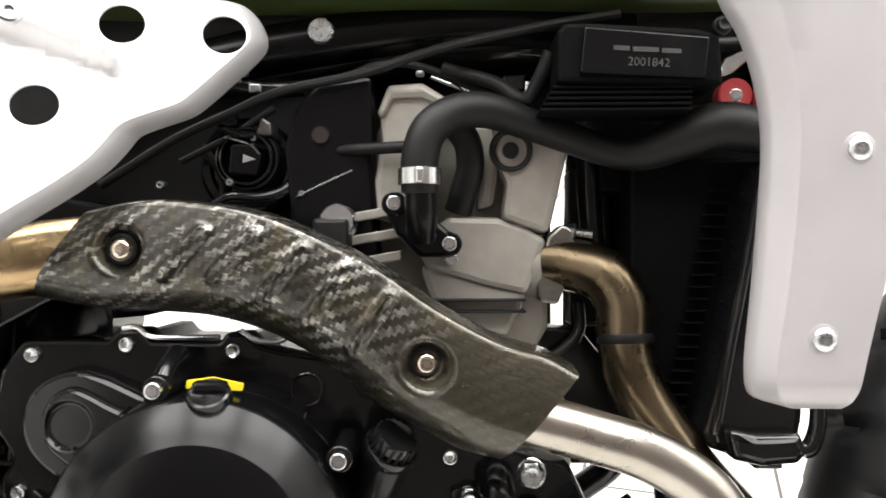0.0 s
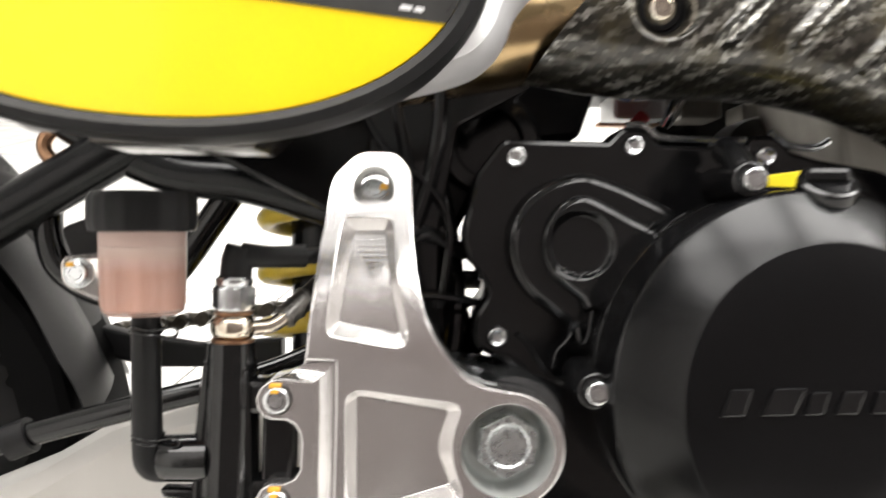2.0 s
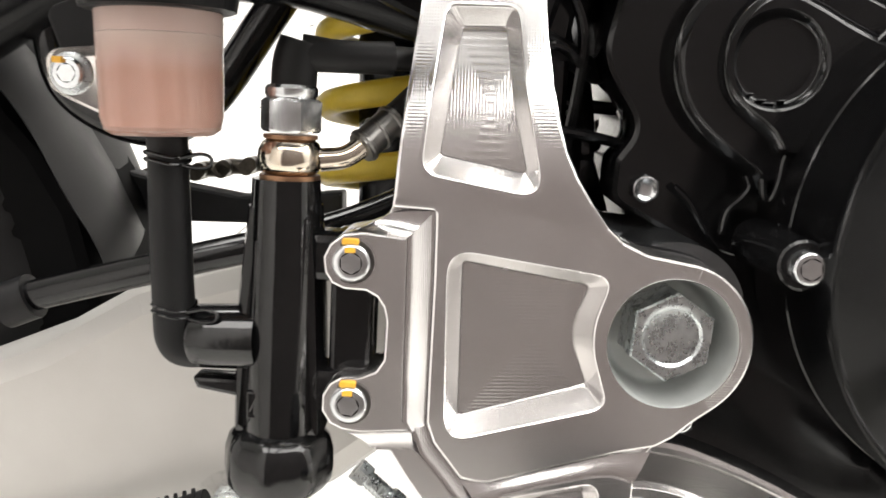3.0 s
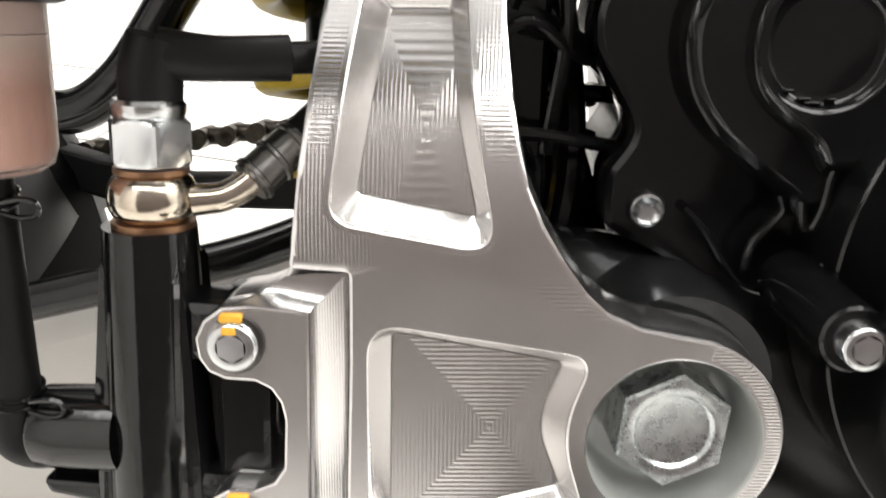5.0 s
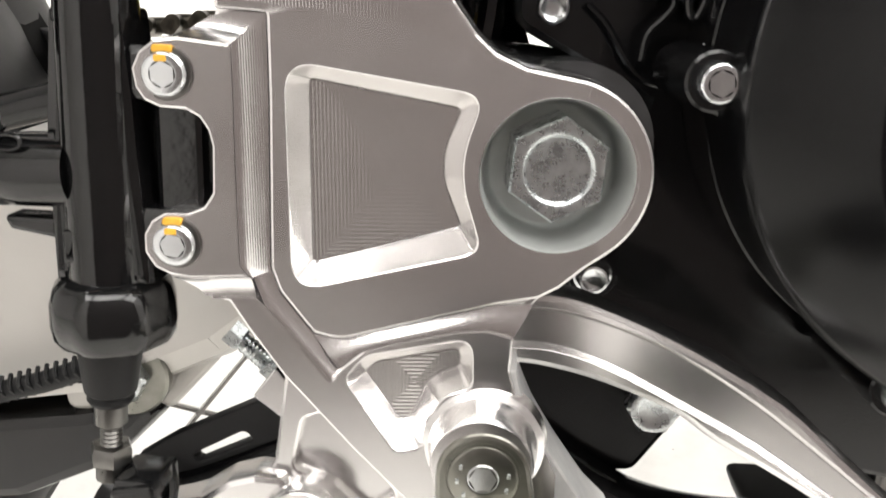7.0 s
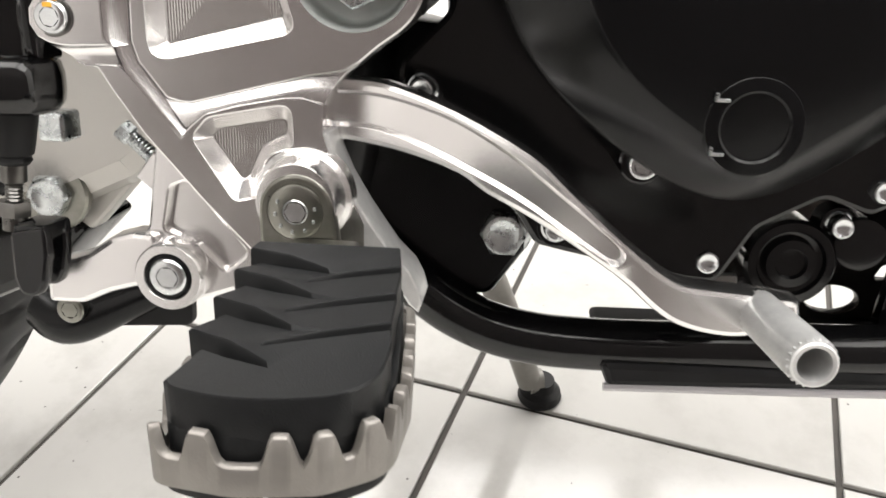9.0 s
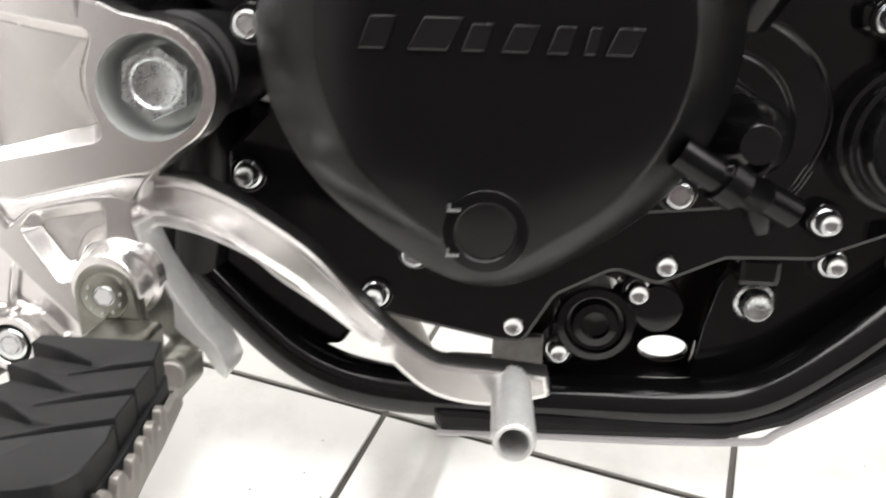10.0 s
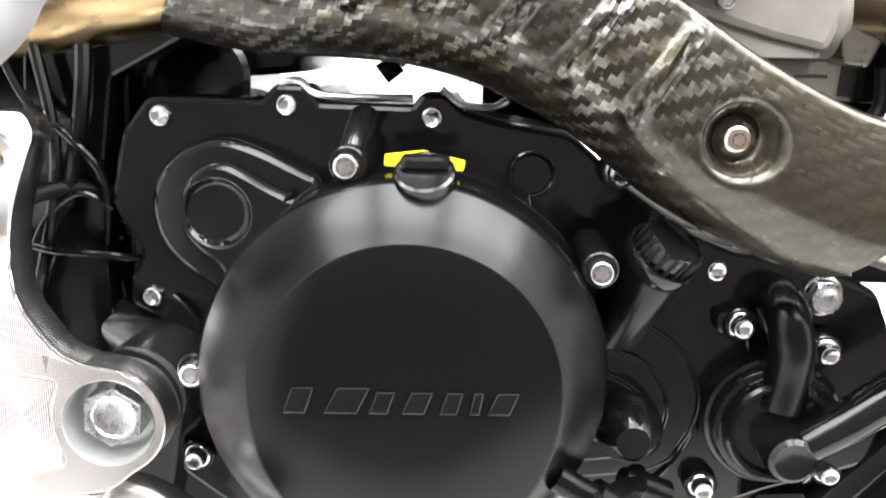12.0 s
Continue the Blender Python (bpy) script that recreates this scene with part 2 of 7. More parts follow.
def porcelain():
    g = Graph("porcelain")
    one = g.node("ShaderNodeObjectInfo").outputs["Random"]
    broad, fine, specks = g.noise(4, 5), g.noise(60, 4), g.noise(95, 1)
    base = g.mix(g.ramp(broad, 0.3, 0.75, 0, 1), (0.66, 0.65, 0.625), g.mix(one, (0.56, 0.55, 0.525), (0.63, 0.62, 0.595)))
    smear = g.ramp(g.noise(9, 6, 0.65), 0.48, 0.70, 0, 0.55)
    base = g.mix(smear, base, (0.43, 0.42, 0.395))
    g.set(Base_Color=g.mix(g.ramp(specks, 0.775, 0.80, 0, 0.8), base, (0.10, 0.095, 0.09)))
    g.set(Roughness=g.ramp(fine, 0.3, 0.7, 0.06, 0.16), Normal=g.bump(broad, 0.05, 0.002))
    return g.mat


def clear(name, colour, rough, weight, ior=1.45):
    g = Graph(name)
    g.set(Base_Color=colour, Roughness=rough, Transmission_Weight=weight, IOR=ior)
    return g.mat


def glowing(name, colour, strength):
    g = Graph(name)
    g.set(Base_Color=colour, Emission_Color=colour, Emission_Strength=strength)
    return g.mat


carbon_twill = carbon()
tile_white = porcelain()
grout_grey = surface("grout_grey", (0.07, 0.065, 0.06), (0.12, 0.11, 0.10), 0.85, scale=8, grain=300, bump=0.4, depth=0.001)
milky = clear("milky", (0.95, 0.90, 0.87), 0.22, 0.88, 1.15)


def brake_fluid_look():
    """Pink fluid behind frosted plastic: paler towards the brim, with faint upright streaks."""
    g = Graph("fluid_pink")
    xyz = g.node("ShaderNodeSeparateXYZ", {0: g.coords()})
    streak = g.noise(140, 2, 0.5, g.node("ShaderNodeMapping", {"Vector": g.coords(), "Scale": (1.0, 1.0, 0.06)}).outputs[0])
    level = g.math("ADD", xyz.outputs[2], g.math("MULTIPLY", g.noise(60, 3), 0.004))
    body = g.mix(g.ramp(streak, 0.35, 0.68, 0, 1), (0.46, 0.21, 0.14), (0.60, 0.33, 0.25))
    g.set(Base_Color=g.mix(g.ramp(level, 0.006, 0.017, 0, 1), body, (0.70, 0.56, 0.50)), Roughness=0.3)
    return g.mat


fluid_pink = brake_fluid_look()
sight_glass = clear("sight_glass", (0.22, 0.15, 0.10), 0.05, 0.6)
panel_glow = glowing("panel_glow", (1.0, 0.98, 0.95), 3.0)

# ---- builders (the motorcycle's frame: x ahead, y away, z up) ----
def crease(edge, limit):
    """Whether an edge stays smooth: flat caps and fills keep crisp borders."""
    if len(edge.link_faces) != 2:
        return False
    a, b = edge.link_faces
    angle = edge.calc_face_angle(0.0)
    if (len(a.verts) == 4) != (len(b.verts) == 4) and angle > 0.12:
        return False
    return angle < limit


def finish(name, bm, material, sharp=32.0):
    bmesh.ops.recalc_face_normals(bm, faces=bm.faces)
    limit = radians(sharp)
    for face in bm.faces:
        face.smooth = True
    for edge in bm.edges:
        edge.smooth = crease(edge, limit)
    centre = sum((v.co for v in bm.verts), Vector()) / max(1, len(bm.verts))
    bmesh.ops.translate(bm, verts=bm.verts, vec=-centre)
    mesh = bpy.data.meshes.new(name)
    bm.to_mesh(mesh)
    bm.free()
    mesh.materials.append(material)
    return mesh, centre


BASE = BIKE @ Vector((-0.1, 0.67, -0.61))
motorcycle = new("motorcycle")
motorcycle.matrix_world = Matrix.Translation((BASE.x, BASE.y, 0.0))
tagged(motorcycle, "silver, black and yellow scrambler motorcycle leaning on its side stand", "motorcycle")
PLACES = {}


def hang(ob, centre, parent, turn=None):
    """Parent ob, whose place is given in the motorcycle's frame, to the motorcycle or to one of its parts."""
    ob.parent = parent
    if parent is motorcycle:
        ob.matrix_parent_inverse = motorcycle.matrix_world.inverted() @ BIKE
    else:
        ob.matrix_parent_inverse = PLACES[parent.name].inverted()
    here = Matrix.Translation(centre) @ (turn or Matrix.Identity(4))
    ob.matrix_basis = here
    PLACES[ob.name] = here
    return ob


def part(name, bm, material, parent=None, label="", sharp=32.0):
    mesh, centre = finish(name, bm, material, sharp)
    ob = hang(new(name, mesh), centre, parent or motorcycle)
    return tagged(ob, label)


def shared(name, mesh, centre, parent=None, turn=None, label=""):
    return tagged(hang(new(name, mesh), Vector(centre), parent or motorcycle, turn), label)


def smooth_path(points, steps=8):
    """Catmull-Rom through tuples of any length."""
    pts = [np.array(p, float) for p in points]
    pts = [2 * pts[0] - pts[1]] + pts + [2 * pts[-1] - pts[-2]]
    out = []
    for i in range(1, len(pts) - 2):
        a, b, c, d = pts[i - 1 : i + 3]
        for k in range(steps):
            u = k / steps
            out.append(0.5 * (2 * b + (c - a) * u + (2 * a - 5 * b + 4 * c - d) * u * u + (3 * b - a - 3 * c + d) * u**3))
    return out + [pts[-2]]


def rounded(points, radius=0.0, steps=5):
    """A 2D outline with filleted corners; a point may carry its own radius."""
    out, n = [], len(points)
    for i in range(n):
        p, a, b = (np.array(points[(i + k) % n][:2], float) for k in (0, -1, 1))
        r = points[i][2] if len(points[i]) > 2 else radius
        va, vb = a - p, b - p
        la, lb = np.linalg.norm(va), np.linalg.norm(vb)
        if r <= 0 or la < 1e-9 or lb < 1e-9:
            out.append(tuple(p))
            continue
        va, vb = va / la, vb / lb
        ang = math.acos(max(-1, min(1, float(va @ vb))))
        d = min(max(r / math.tan(ang / 2), r * 0.15), la * 0.48, lb * 0.48)
        s, e = p + va * d, p + vb * d
        for k in range(steps + 1):
            u = k / steps
            out.append(tuple((1 - u) ** 2 * s + 2 * u * (1 - u) * p + u * u * e))
    return out


def circle(x, z, r, n=28, squash=1.0):
    return [(x + r * math.cos(2 * math.pi * k / n), z + squash * r * math.sin(2 * math.pi * k / n)) for k in range(n)]


def area2(loop):
    return sum(a[0] * b[1] - b[0] * a[1] for a, b in zip(loop, loop[1:] + loop[:1]))


def offset(loop, d):
    """The outline moved inwards by d (outwards where d is negative)."""
    if area2(loop) < 0:
        d = -d
    out, n = [], len(loop)
    for i in range(n):
        p, a, b = (np.array(loop[(i + k) % n], float) for k in (0, -1, 1))
        e, f = p - a, b - p
        e, f = e / (np.linalg.norm(e) + 1e-12), f / (np.linalg.norm(f) + 1e-12)
        m = np.array((-e[1] - f[1], e[0] + f[0]))
        m = m / max(0.5, float(m @ m) / 2)
        out.append(tuple(p + m * d))
    return out


def ring_of(bm, loop, y, lay):
    return [bm.verts.new((x, lay(x, z, y), z)) for x, z in loop]


def bridge(bm, a, b):
    n = len(a)
    for i in range(n):
        bm.faces.new((a[i], a[(i + 1) % n], b[(i + 1) % n], b[i]))


def plate(outer, y0, y1, bevel=0.001, holes=(), lay=None, cuts=(), back=True, bm=None, rim=True):
    """A plate with a rounded front edge: front at y0, back at y1. Holes go through; lay bends it; cuts are heights at which it is split to bend."""
    bm = bm or bmesh.new()
    flat = lambda x, z, y: y  # noqa: E731
    before = set(bm.faces)
    fronts, backs = [], []
    for k, loop in enumerate([list(outer)] + [list(h) for h in holes]):
        s = 1 if k == 0 else -1
        if bevel > 0 and (rim or k == 0):
            rings = [ring_of(bm, offset(loop, s * bevel), y0, flat), ring_of(bm, offset(loop, s * bevel * 0.3), y0 + bevel * 0.3, flat), ring_of(bm, loop, y0 + bevel, flat)]
        else:
            rings = [ring_of(bm, loop, y0, flat)]
        rings.append(ring_of(bm, loop, y1, flat))
        for a, b in zip(rings, rings[1:]):
            bridge(bm, a, b)
        fronts.append(rings[0]), backs.append(rings[-1])
    for group in (fronts, backs) if back else (fronts,):
        edges = [bm.edges.get((r[i], r[(i + 1) % len(r)])) or bm.edges.new((r[i], r[(i + 1) % len(r)])) for r in group for i in range(len(r))]
        bmesh.ops.triangle_fill(bm, edges=edges, use_beauty=True, use_dissolve=False)
    made = [f for f in bm.faces if f not in before]
    for z in cuts:
        geom = list({v for f in made for v in f.verts} | {e for f in made for e in f.edges}) + made
        bmesh.ops.bisect_plane(bm, geom=geom, plane_co=(0, 0, z), plane_no=(0, 0, 1), dist=1e-7)
        made = [f for f in bm.faces if f not in before]
    if lay:
        for v in {v for f in made for v in f.verts}:
            v.co.y = lay(v.co.x, v.co.z, v.co.y)
    return bm


def lathe(profile, centre, axis=(0, -1, 0), segs=32, bm=None, shape=None, caps=True):
    """Rings of (radius, height along axis, share of the shape) round centre; shape(angle) scales the radius."""
    bm = bm or bmesh.new()
    q = Vector((0, 0, 1)).rotation_difference(Vector(axis).normalized()).to_matrix()
    rings = []
    for r, h, *blend in profile:
        keep = blend[0] if blend else 1.0
        ring = []
        for k in range(segs):
            a = 2 * math.pi * k / segs
            s = r * (1 + keep * (shape(a) - 1)) if shape else r
            ring.append(bm.verts.new(Vector(centre) + q @ Vector((s * math.cos(a), s * math.sin(a), h))))
        rings.append(ring)
    for a, b in zip(rings, rings[1:]):
        bridge(bm, a, b)
    if caps:
        bm.faces.new(rings[0]), bm.faces.new(rings[-1])
    return bm


def tube(points, radius, segs=14, steps=8, bm=None, caps=True, squash=None, uv=False, raw=False):
    """A tube along a smooth path; radius is one number or one for each point."""
    bm = bm or bmesh.new()
    rr = radius if isinstance(radius, (list, tuple)) else [radius] * len(points)
    path = [np.array((*p, r), float) for p, r in zip(points, rr)] if raw else smooth_path([(*p, r) for p, r in zip(points, rr)], steps)
    spots = [Vector(p[:3]) for p in path]
    layer = bm.loops.layers.uv.verify() if uv else None
    up, rings, run, runs = None, [], 0.0, []
    for i, p in enumerate(spots):
        way = (spots[min(i + 1, len(spots) - 1)] - spots[max(i - 1, 0)]).normalized()
        if up is None:
            up = way.orthogonal().normalized()
        up = (up - way * up.dot(way)).normalized()
        side = way.cross(up)
        run += (p - spots[i - 1]).length if i else 0.0
        runs.append(run)
        rings.append([bm.verts.new(p + (up * math.cos(a) + side * math.sin(a)) * path[i][3]) for a in (2 * math.pi * k / segs for k in range(segs))])
    for i in range(len(rings) - 1):
        a, b = rings[i], rings[i + 1]
        for k in range(segs):
            f = bm.faces.new((a[k], a[(k + 1) % segs], b[(k + 1) % segs], b[k]))
            if uv:
                w = 2 * math.pi * path[0][3] / segs
                for loop, c in zip(f.loops, ((k, i), (k + 1, i), (k + 1, i + 1), (k, i + 1))):
                    loop[layer].uv = (c[0] * w, runs[c[1]])
    if caps:
        bm.faces.new(rings[0]), bm.faces.new(rings[-1])
    return bm


def block(x0, x1, y0, y1, z0, z1, bevel=0.002, bm=None, radius=0.0):
    """A box with rounded front edges, or rounded corners too."""
    return plate(rounded([(x0, z0), (x1, z0), (x1, z1), (x0, z1)], radius or bevel, 4), y0, y1, bevel, bm=bm)


def pocket(bm, outer, inner, y0, y1):
    """Walls from an opening's rim at y0 down to its floor outline at y1, with a rolled rim."""
    flat = lambda x, z, y: y  # noqa: E731
    rings = []
    for u, v in ((0, 0), (.045, .012), (.10, .05), (.16, .13), (.84, .86), (.93, .96), (1, 1)):
        rings.append(ring_of(bm, [tuple(np.array(p) * (1 - u) + np.array(q) * u) for p, q in zip(outer, inner)], y0 + (y1 - y0) * v, flat))
    for a, b in zip(rings, rings[1:]):
        bridge(bm, a, b)


def hex_shape(a):
    """The radius of a unit hexagon at angle a, by its corners."""
    k = (a % (math.pi / 3)) - math.pi / 6
    return math.cos(math.pi / 6) / math.cos(k)


def mesh_of(name, bm, material, sharp=32.0):
    """A mesh to be shared, kept round its own origin."""
    bmesh.ops.recalc_face_normals(bm, faces=bm.faces)
    for f in bm.faces:
        f.smooth = True
    for e in bm.edges:
        e.smooth = crease(e, radians(sharp))
    mesh = bpy.data.meshes.new(name)
    bm.to_mesh(mesh)
    bm.free()
    mesh.materials.append(material)
    return mesh


def flange_bolt(r=0.0068, h=0.0062):
    """A hexagon bolt with a flange and a dished head; its top lies at y = 0."""
    bm = lathe([(r, -h - 0.004), (r, -h), (r * 0.93, -h + 0.0008), (r * 0.80, -h + 0.0013)], (0, 0, 0), segs=24, caps=False)
    s = r * 0.80
    lathe([(s, -h + 0.0013), (s, -0.0014), (s * 0.84, -0.0002, 0), (s * 0.72, 0.0, 0), (s * 0.6, -0.0003, 0), (s * 0.45, -0.0008, 0), (s * 0.1, -0.0009, 0)], (0, 0, 0), segs=24, bm=bm, shape=hex_shape)
    return bm


def socket_bolt(r=0.0051, h=0.006, hexa=0.0029):
    bm = lathe([(r, -h - 0.003), (r, -0.0008), (r * 0.93, -0.0002), (r * 0.86, 0.0), (hexa * 1.15, 0.0)], (0, 0, 0), segs=24, caps=False)
    lathe([(hexa * 1.15, 0.0), (hexa * 1.02, -0.0004), (hexa, -0.0024), (0.0004, -0.0026)], (0, 0, 0), segs=24, bm=bm, shape=hex_shape)
    return bm


def button_bolt(r=0.0078, hexa=0.0031, h=0.004):
    bm = lathe([(r, -h - 0.003), (r, -h), (r * 0.95, -h + 0.0012), (r * 0.72, -0.0008), (r * 0.5, 0.0), (hexa * 1.1, 0.0)], (0, 0, 0), segs=28, caps=False)
    lathe([(hexa * 1.1, 0.0), (hexa, -0.0005), (hexa, -0.003), (0.0004, -0.0032)], (0, 0, 0), segs=28, bm=bm, shape=hex_shape)
    return bm


flange_mesh = mesh_of("bolt", flange_bolt(), zinc)
socket_mesh = mesh_of("bolt", socket_bolt(), zinc)
socket_big = mesh_of("bolt", socket_bolt(0.0068, 0.007, 0.0036), steel_plate)
button_mesh = mesh_of("bolt", button_bolt(.0080, .0024, .0045), banjo_nickel)
black_bolt = mesh_of("bolt", flange_bolt(0.006, 0.005), black_plastic)


def bolt(mesh, x, y, z, parent=None, spin=0.0, turn=None, label=""):
    return shared("bolt", mesh, (x, y, z), parent, turn or Matrix.Rotation(spin, 4, "Y"), label)

# ---- the room ----
X0, X1, Y0, Y1, TOP = ROOM
TILE, GROUT, GRID_TURN, GRID_AT = 0.322, 0.006, radians(-14.1), (-0.249, 0.690)


def room_box(name, x0, x1, y0, y1, z0, z1, material, label, category):
    bm = bmesh.new()
    bmesh.ops.create_cube(bm, size=1.0, matrix=Matrix.LocRotScale(((x0 + x1) / 2, (y0 + y1) / 2, (z0 + z1) / 2), None, (x1 - x0, y1 - y0, z1 - z0)))
    mesh = bpy.data.meshes.new(name)
    bm.to_mesh(mesh)
    bm.free()
    mesh.materials.append(material)
    return tagged(new(name, mesh), label, category, kind="structure")


floor = room_box("floor", X0, X1, Y0, Y1, -0.12, -0.004, grout_grey, "white glazed showroom floor tiles with dark grout joints", "floor")
room_box("ceiling", X0, X1, Y0, Y1, TOP, TOP + 0.1, ceiling_paint, "plain white showroom ceiling", "ceiling")
room_box("wall_north", X0 - 0.15, X1 + 0.15, Y1, Y1 + 0.15, -0.12, TOP + 0.1, wall_paint, "plain pale painted showroom wall", "wall")
# Unseen south wall, split into dark and white parts to shape the metal's reflections
DARK0 = -0.95
room_box("wall_south", DARK0, X1 + 0.15, Y0 - 0.15, Y0, -0.12, TOP + 0.1, wall_dark, "unseen dark brown wall behind the camera, toned for reflections", "wall")
room_box("wall_south", X0 - 0.15, DARK0, Y0 - 0.15, Y0, -0.12, TOP + 0.1, wall_white, "unseen white wall behind the camera, added for pale reflections", "wall")
# unseen, set near as a reflector for the clutch cover's right bevel
room_box("wall_east", X1, X1 + 0.15, Y0, Y1, -0.12, TOP + 0.1, wall_paint, "plain pale painted showroom wall", "wall")
room_box("wall_west", X0 - 0.15, X0, Y0, Y1, -0.12, TOP + 0.1, wall_paint, "plain pale painted showroom wall", "wall")

# lamps under the ceiling; the column nearest the east wall is added to brighten it
fixture = bmesh.new()
for fy in (-0.6, 0.6):
    bmesh.ops.create_cube(fixture, size=1.0, matrix=Matrix.LocRotScale((0, fy, -0.03), None, (1.06, 0.03, 0.06)))
for fx in (-0.515, 0.515):
    bmesh.ops.create_cube(fixture, size=1.0, matrix=Matrix.LocRotScale((fx, 0, -0.03), None, (0.03, 1.17, 0.06)))
fixture_mesh = mesh_of("housing", fixture, white_paint)
diffuser_bm = bmesh.new()
bmesh.ops.create_cube(diffuser_bm, size=1.0, matrix=Matrix.LocRotScale((0, 0, -0.035), None, (1.00, 1.17, 0.01)))
diffuser_mesh = mesh_of("diffuser", diffuser_bm, panel_glow)
for lx, ly in PANELS:
    light = new("ceiling_light")
    light.matrix_world = pose(lx, ly, TOP)
    tagged(light, "wide white ceiling light with a glowing diffuser", "ceiling light", "ceiling lights")
    for piece, mesh in (("housing", fixture_mesh), ("diffuser", diffuser_mesh)):
        ob = new(piece, mesh)
        ob.parent = light

# ---- engine ----
ENG = dict(sharp=30.0)


def cast(name, bm, material, parent=None, label="", sharp=32.0):
    """A flat casting of the engine's side, laid to the slant at which the engine stands."""
    for v in bm.verts:
        v.co.y += .075 * (v.co.x + .17) - .012 * (v.co.z + .17)
    return part(name, bm, material, parent, label, sharp)



def case_outline():
    upper = [(-.287, -.108, .02), (-.279, -.074, .012), (-.266, -.057, .008), (-.214, -.058), (-.207, -.051, .006), (-.194, -.051, .006), (-.187, -.059, .004),
                    (-.144, -.060, .004), (-.140, -.054, .005), (-.128, -.054, .005), (-.120, -.062, .004), (-.106, -.066, .006), (-.070, -.072, .02), (-.040, -.098, .01), (-.010, -.118, .01),
                    (.012, -.127, .008), (.036, -.130, .008)]
    lower = [(.084, -.146, .012), (.104, -.190, .02), (.092, -.240, .015), (.040, -.256, .006), (.006, -.270, .01), (-.034, -.271, .004),
                    (-.064, -.285, .008), (-.084, -.278, .01), (-.110, -.292, .012), (-.124, -.317, .008), (-.138, -.316, .008), (-.190, -.305, .01), (-.203, -.302, .008), (-.212, -.288, .01),
                    (-.262, -.248, .010), (-.262, -.228, .008), (-.240, -.205, .01), (-.255, -.172, .012), (-.281, -.158, .008), (-.280, -.143, .008), (-.272, -.132, .01)]
    return rounded(upper + lower)


engine_cover = cast("engine_cover", plate(case_outline(), 0.528, 0.556, 0.0025), black_gloss, label="gloss black cast engine side cover", **ENG)
cast("crankcase", plate(offset(case_outline(), 0.004), 0.556, 0.640, 0.0), black_satin, label="black cast crankcase half", **ENG)
crank_far = rounded([(-.262, -.100), (-.10, -.092), (.03, -.135), (.06, -.24), (-.03, -.262), (-.12, -.300), (-.20, -.292), (-.25, -.24)], .02)
cast("crankcase", plate(crank_far, 0.640, 0.80, 0.004), black_satin, **ENG)
# raised gasket lip along the top edge
for run in ([(-.205, -.052), (-.196, -.0515), (-.187, -.0575), (-.165, -.0585), (-.144, -.0585)], [(-.131, -.054), (-.122, -.0605), (-.108, -.062), (-.100, -.0585)]):
    cast("gasket_lip", tube([(x, 0.5300, z + .0020) for x, z in run], 0.0019, segs=8), zinc, engine_cover, "bare metal gasket edge")

# stepped boss behind the clutch: a broad step, a nearer plateau on it with a shallow round dish, both running under the clutch housing
STEP = [(-.1850, -.0915), (-.1985, -.0850), (-.2130, -.0785), (-.2290, -.0742), (-.2448, -.0785), (-.2560, -.0868), (-.2618, -.0965), (-.2640, -.1076), (-.2618, -.1204), (-.2545, -.1318), (-.2436, -.1412), (-.2349, -.1475), (-.2320, -.1530)]
PLATEAU = [(-.1940, -.1010), (-.2060, -.0955), (-.2180, -.0890), (-.2290, -.0848), (-.2395, -.0885), (-.2468, -.0985), (-.2485, -.1098), (-.2462, -.1195), (-.2405, -.1265), (-.2317, -.1335), (-.2280, -.1400)]
DISH = circle(-.2305, -.1085, .0168, 40)


def smoothed(run):
    return [tuple(p) for p in smooth_path(run, 5)]


step = plate(smoothed(STEP) + [(-.205, -.150), (-.175, -.110)], .5100, .5300, .0042)
part("cover_boss", step, black_gloss, engine_cover, sharp=50)
plateau = plate(smoothed(PLATEAU) + [(-.205, -.138), (-.185, -.112)], .5045, .5120, .0034, holes=[DISH], rim=False)
rings = [ring_of(plateau, offset(DISH, d), .5045 + h, lambda x, z, y: y) for d, h in ((0, 0), (.0006, .0002), (.0014, .0010), (.0021, .0022), (.0030, .0028), (.0046, .0030))]
for a, b in zip(rings, rings[1:]):
    bridge(plateau, a, b)
plateau.faces.new(rings[-1])
part("cover_boss", plateau, black_gloss, engine_cover, sharp=50)
for x, z, w in ((-.2385, -.1195, .0012), (-.2346, -.1215, .0016), (-.2325, -.1225, .0022), (-.2280, -.1215, .0012)):
    part("cast_mark", block(x - w, x + w, .5058, .5078, z - .0004, z + .0004, .0003), black_gloss, engine_cover)

# clutch housing and its cover
CX, CZ = -.1405, -.170


def lobe(a, width):
    d = (a - 1.5 * math.pi + math.pi) % (2 * math.pi) - math.pi
    return math.exp(-(d / width) ** 2)


def cover_rim(a):
    return 1 + 0.105 * lobe(a, 0.36)


def cover_face(a):
    return 1 + 0.20 * lobe(a, 0.95) + 0.12 * lobe(a, 0.22)


housing = lathe([(.0868, -.030), (.0868, .0), (.0855, .0020), (.080, .0025)], (CX, 0.497, CZ), segs=80, shape=lambda a: 1 + .06 * lobe(a, .35))
clutch_housing = cast("clutch_housing", housing, black_gloss, label="gloss black clutch housing ring")


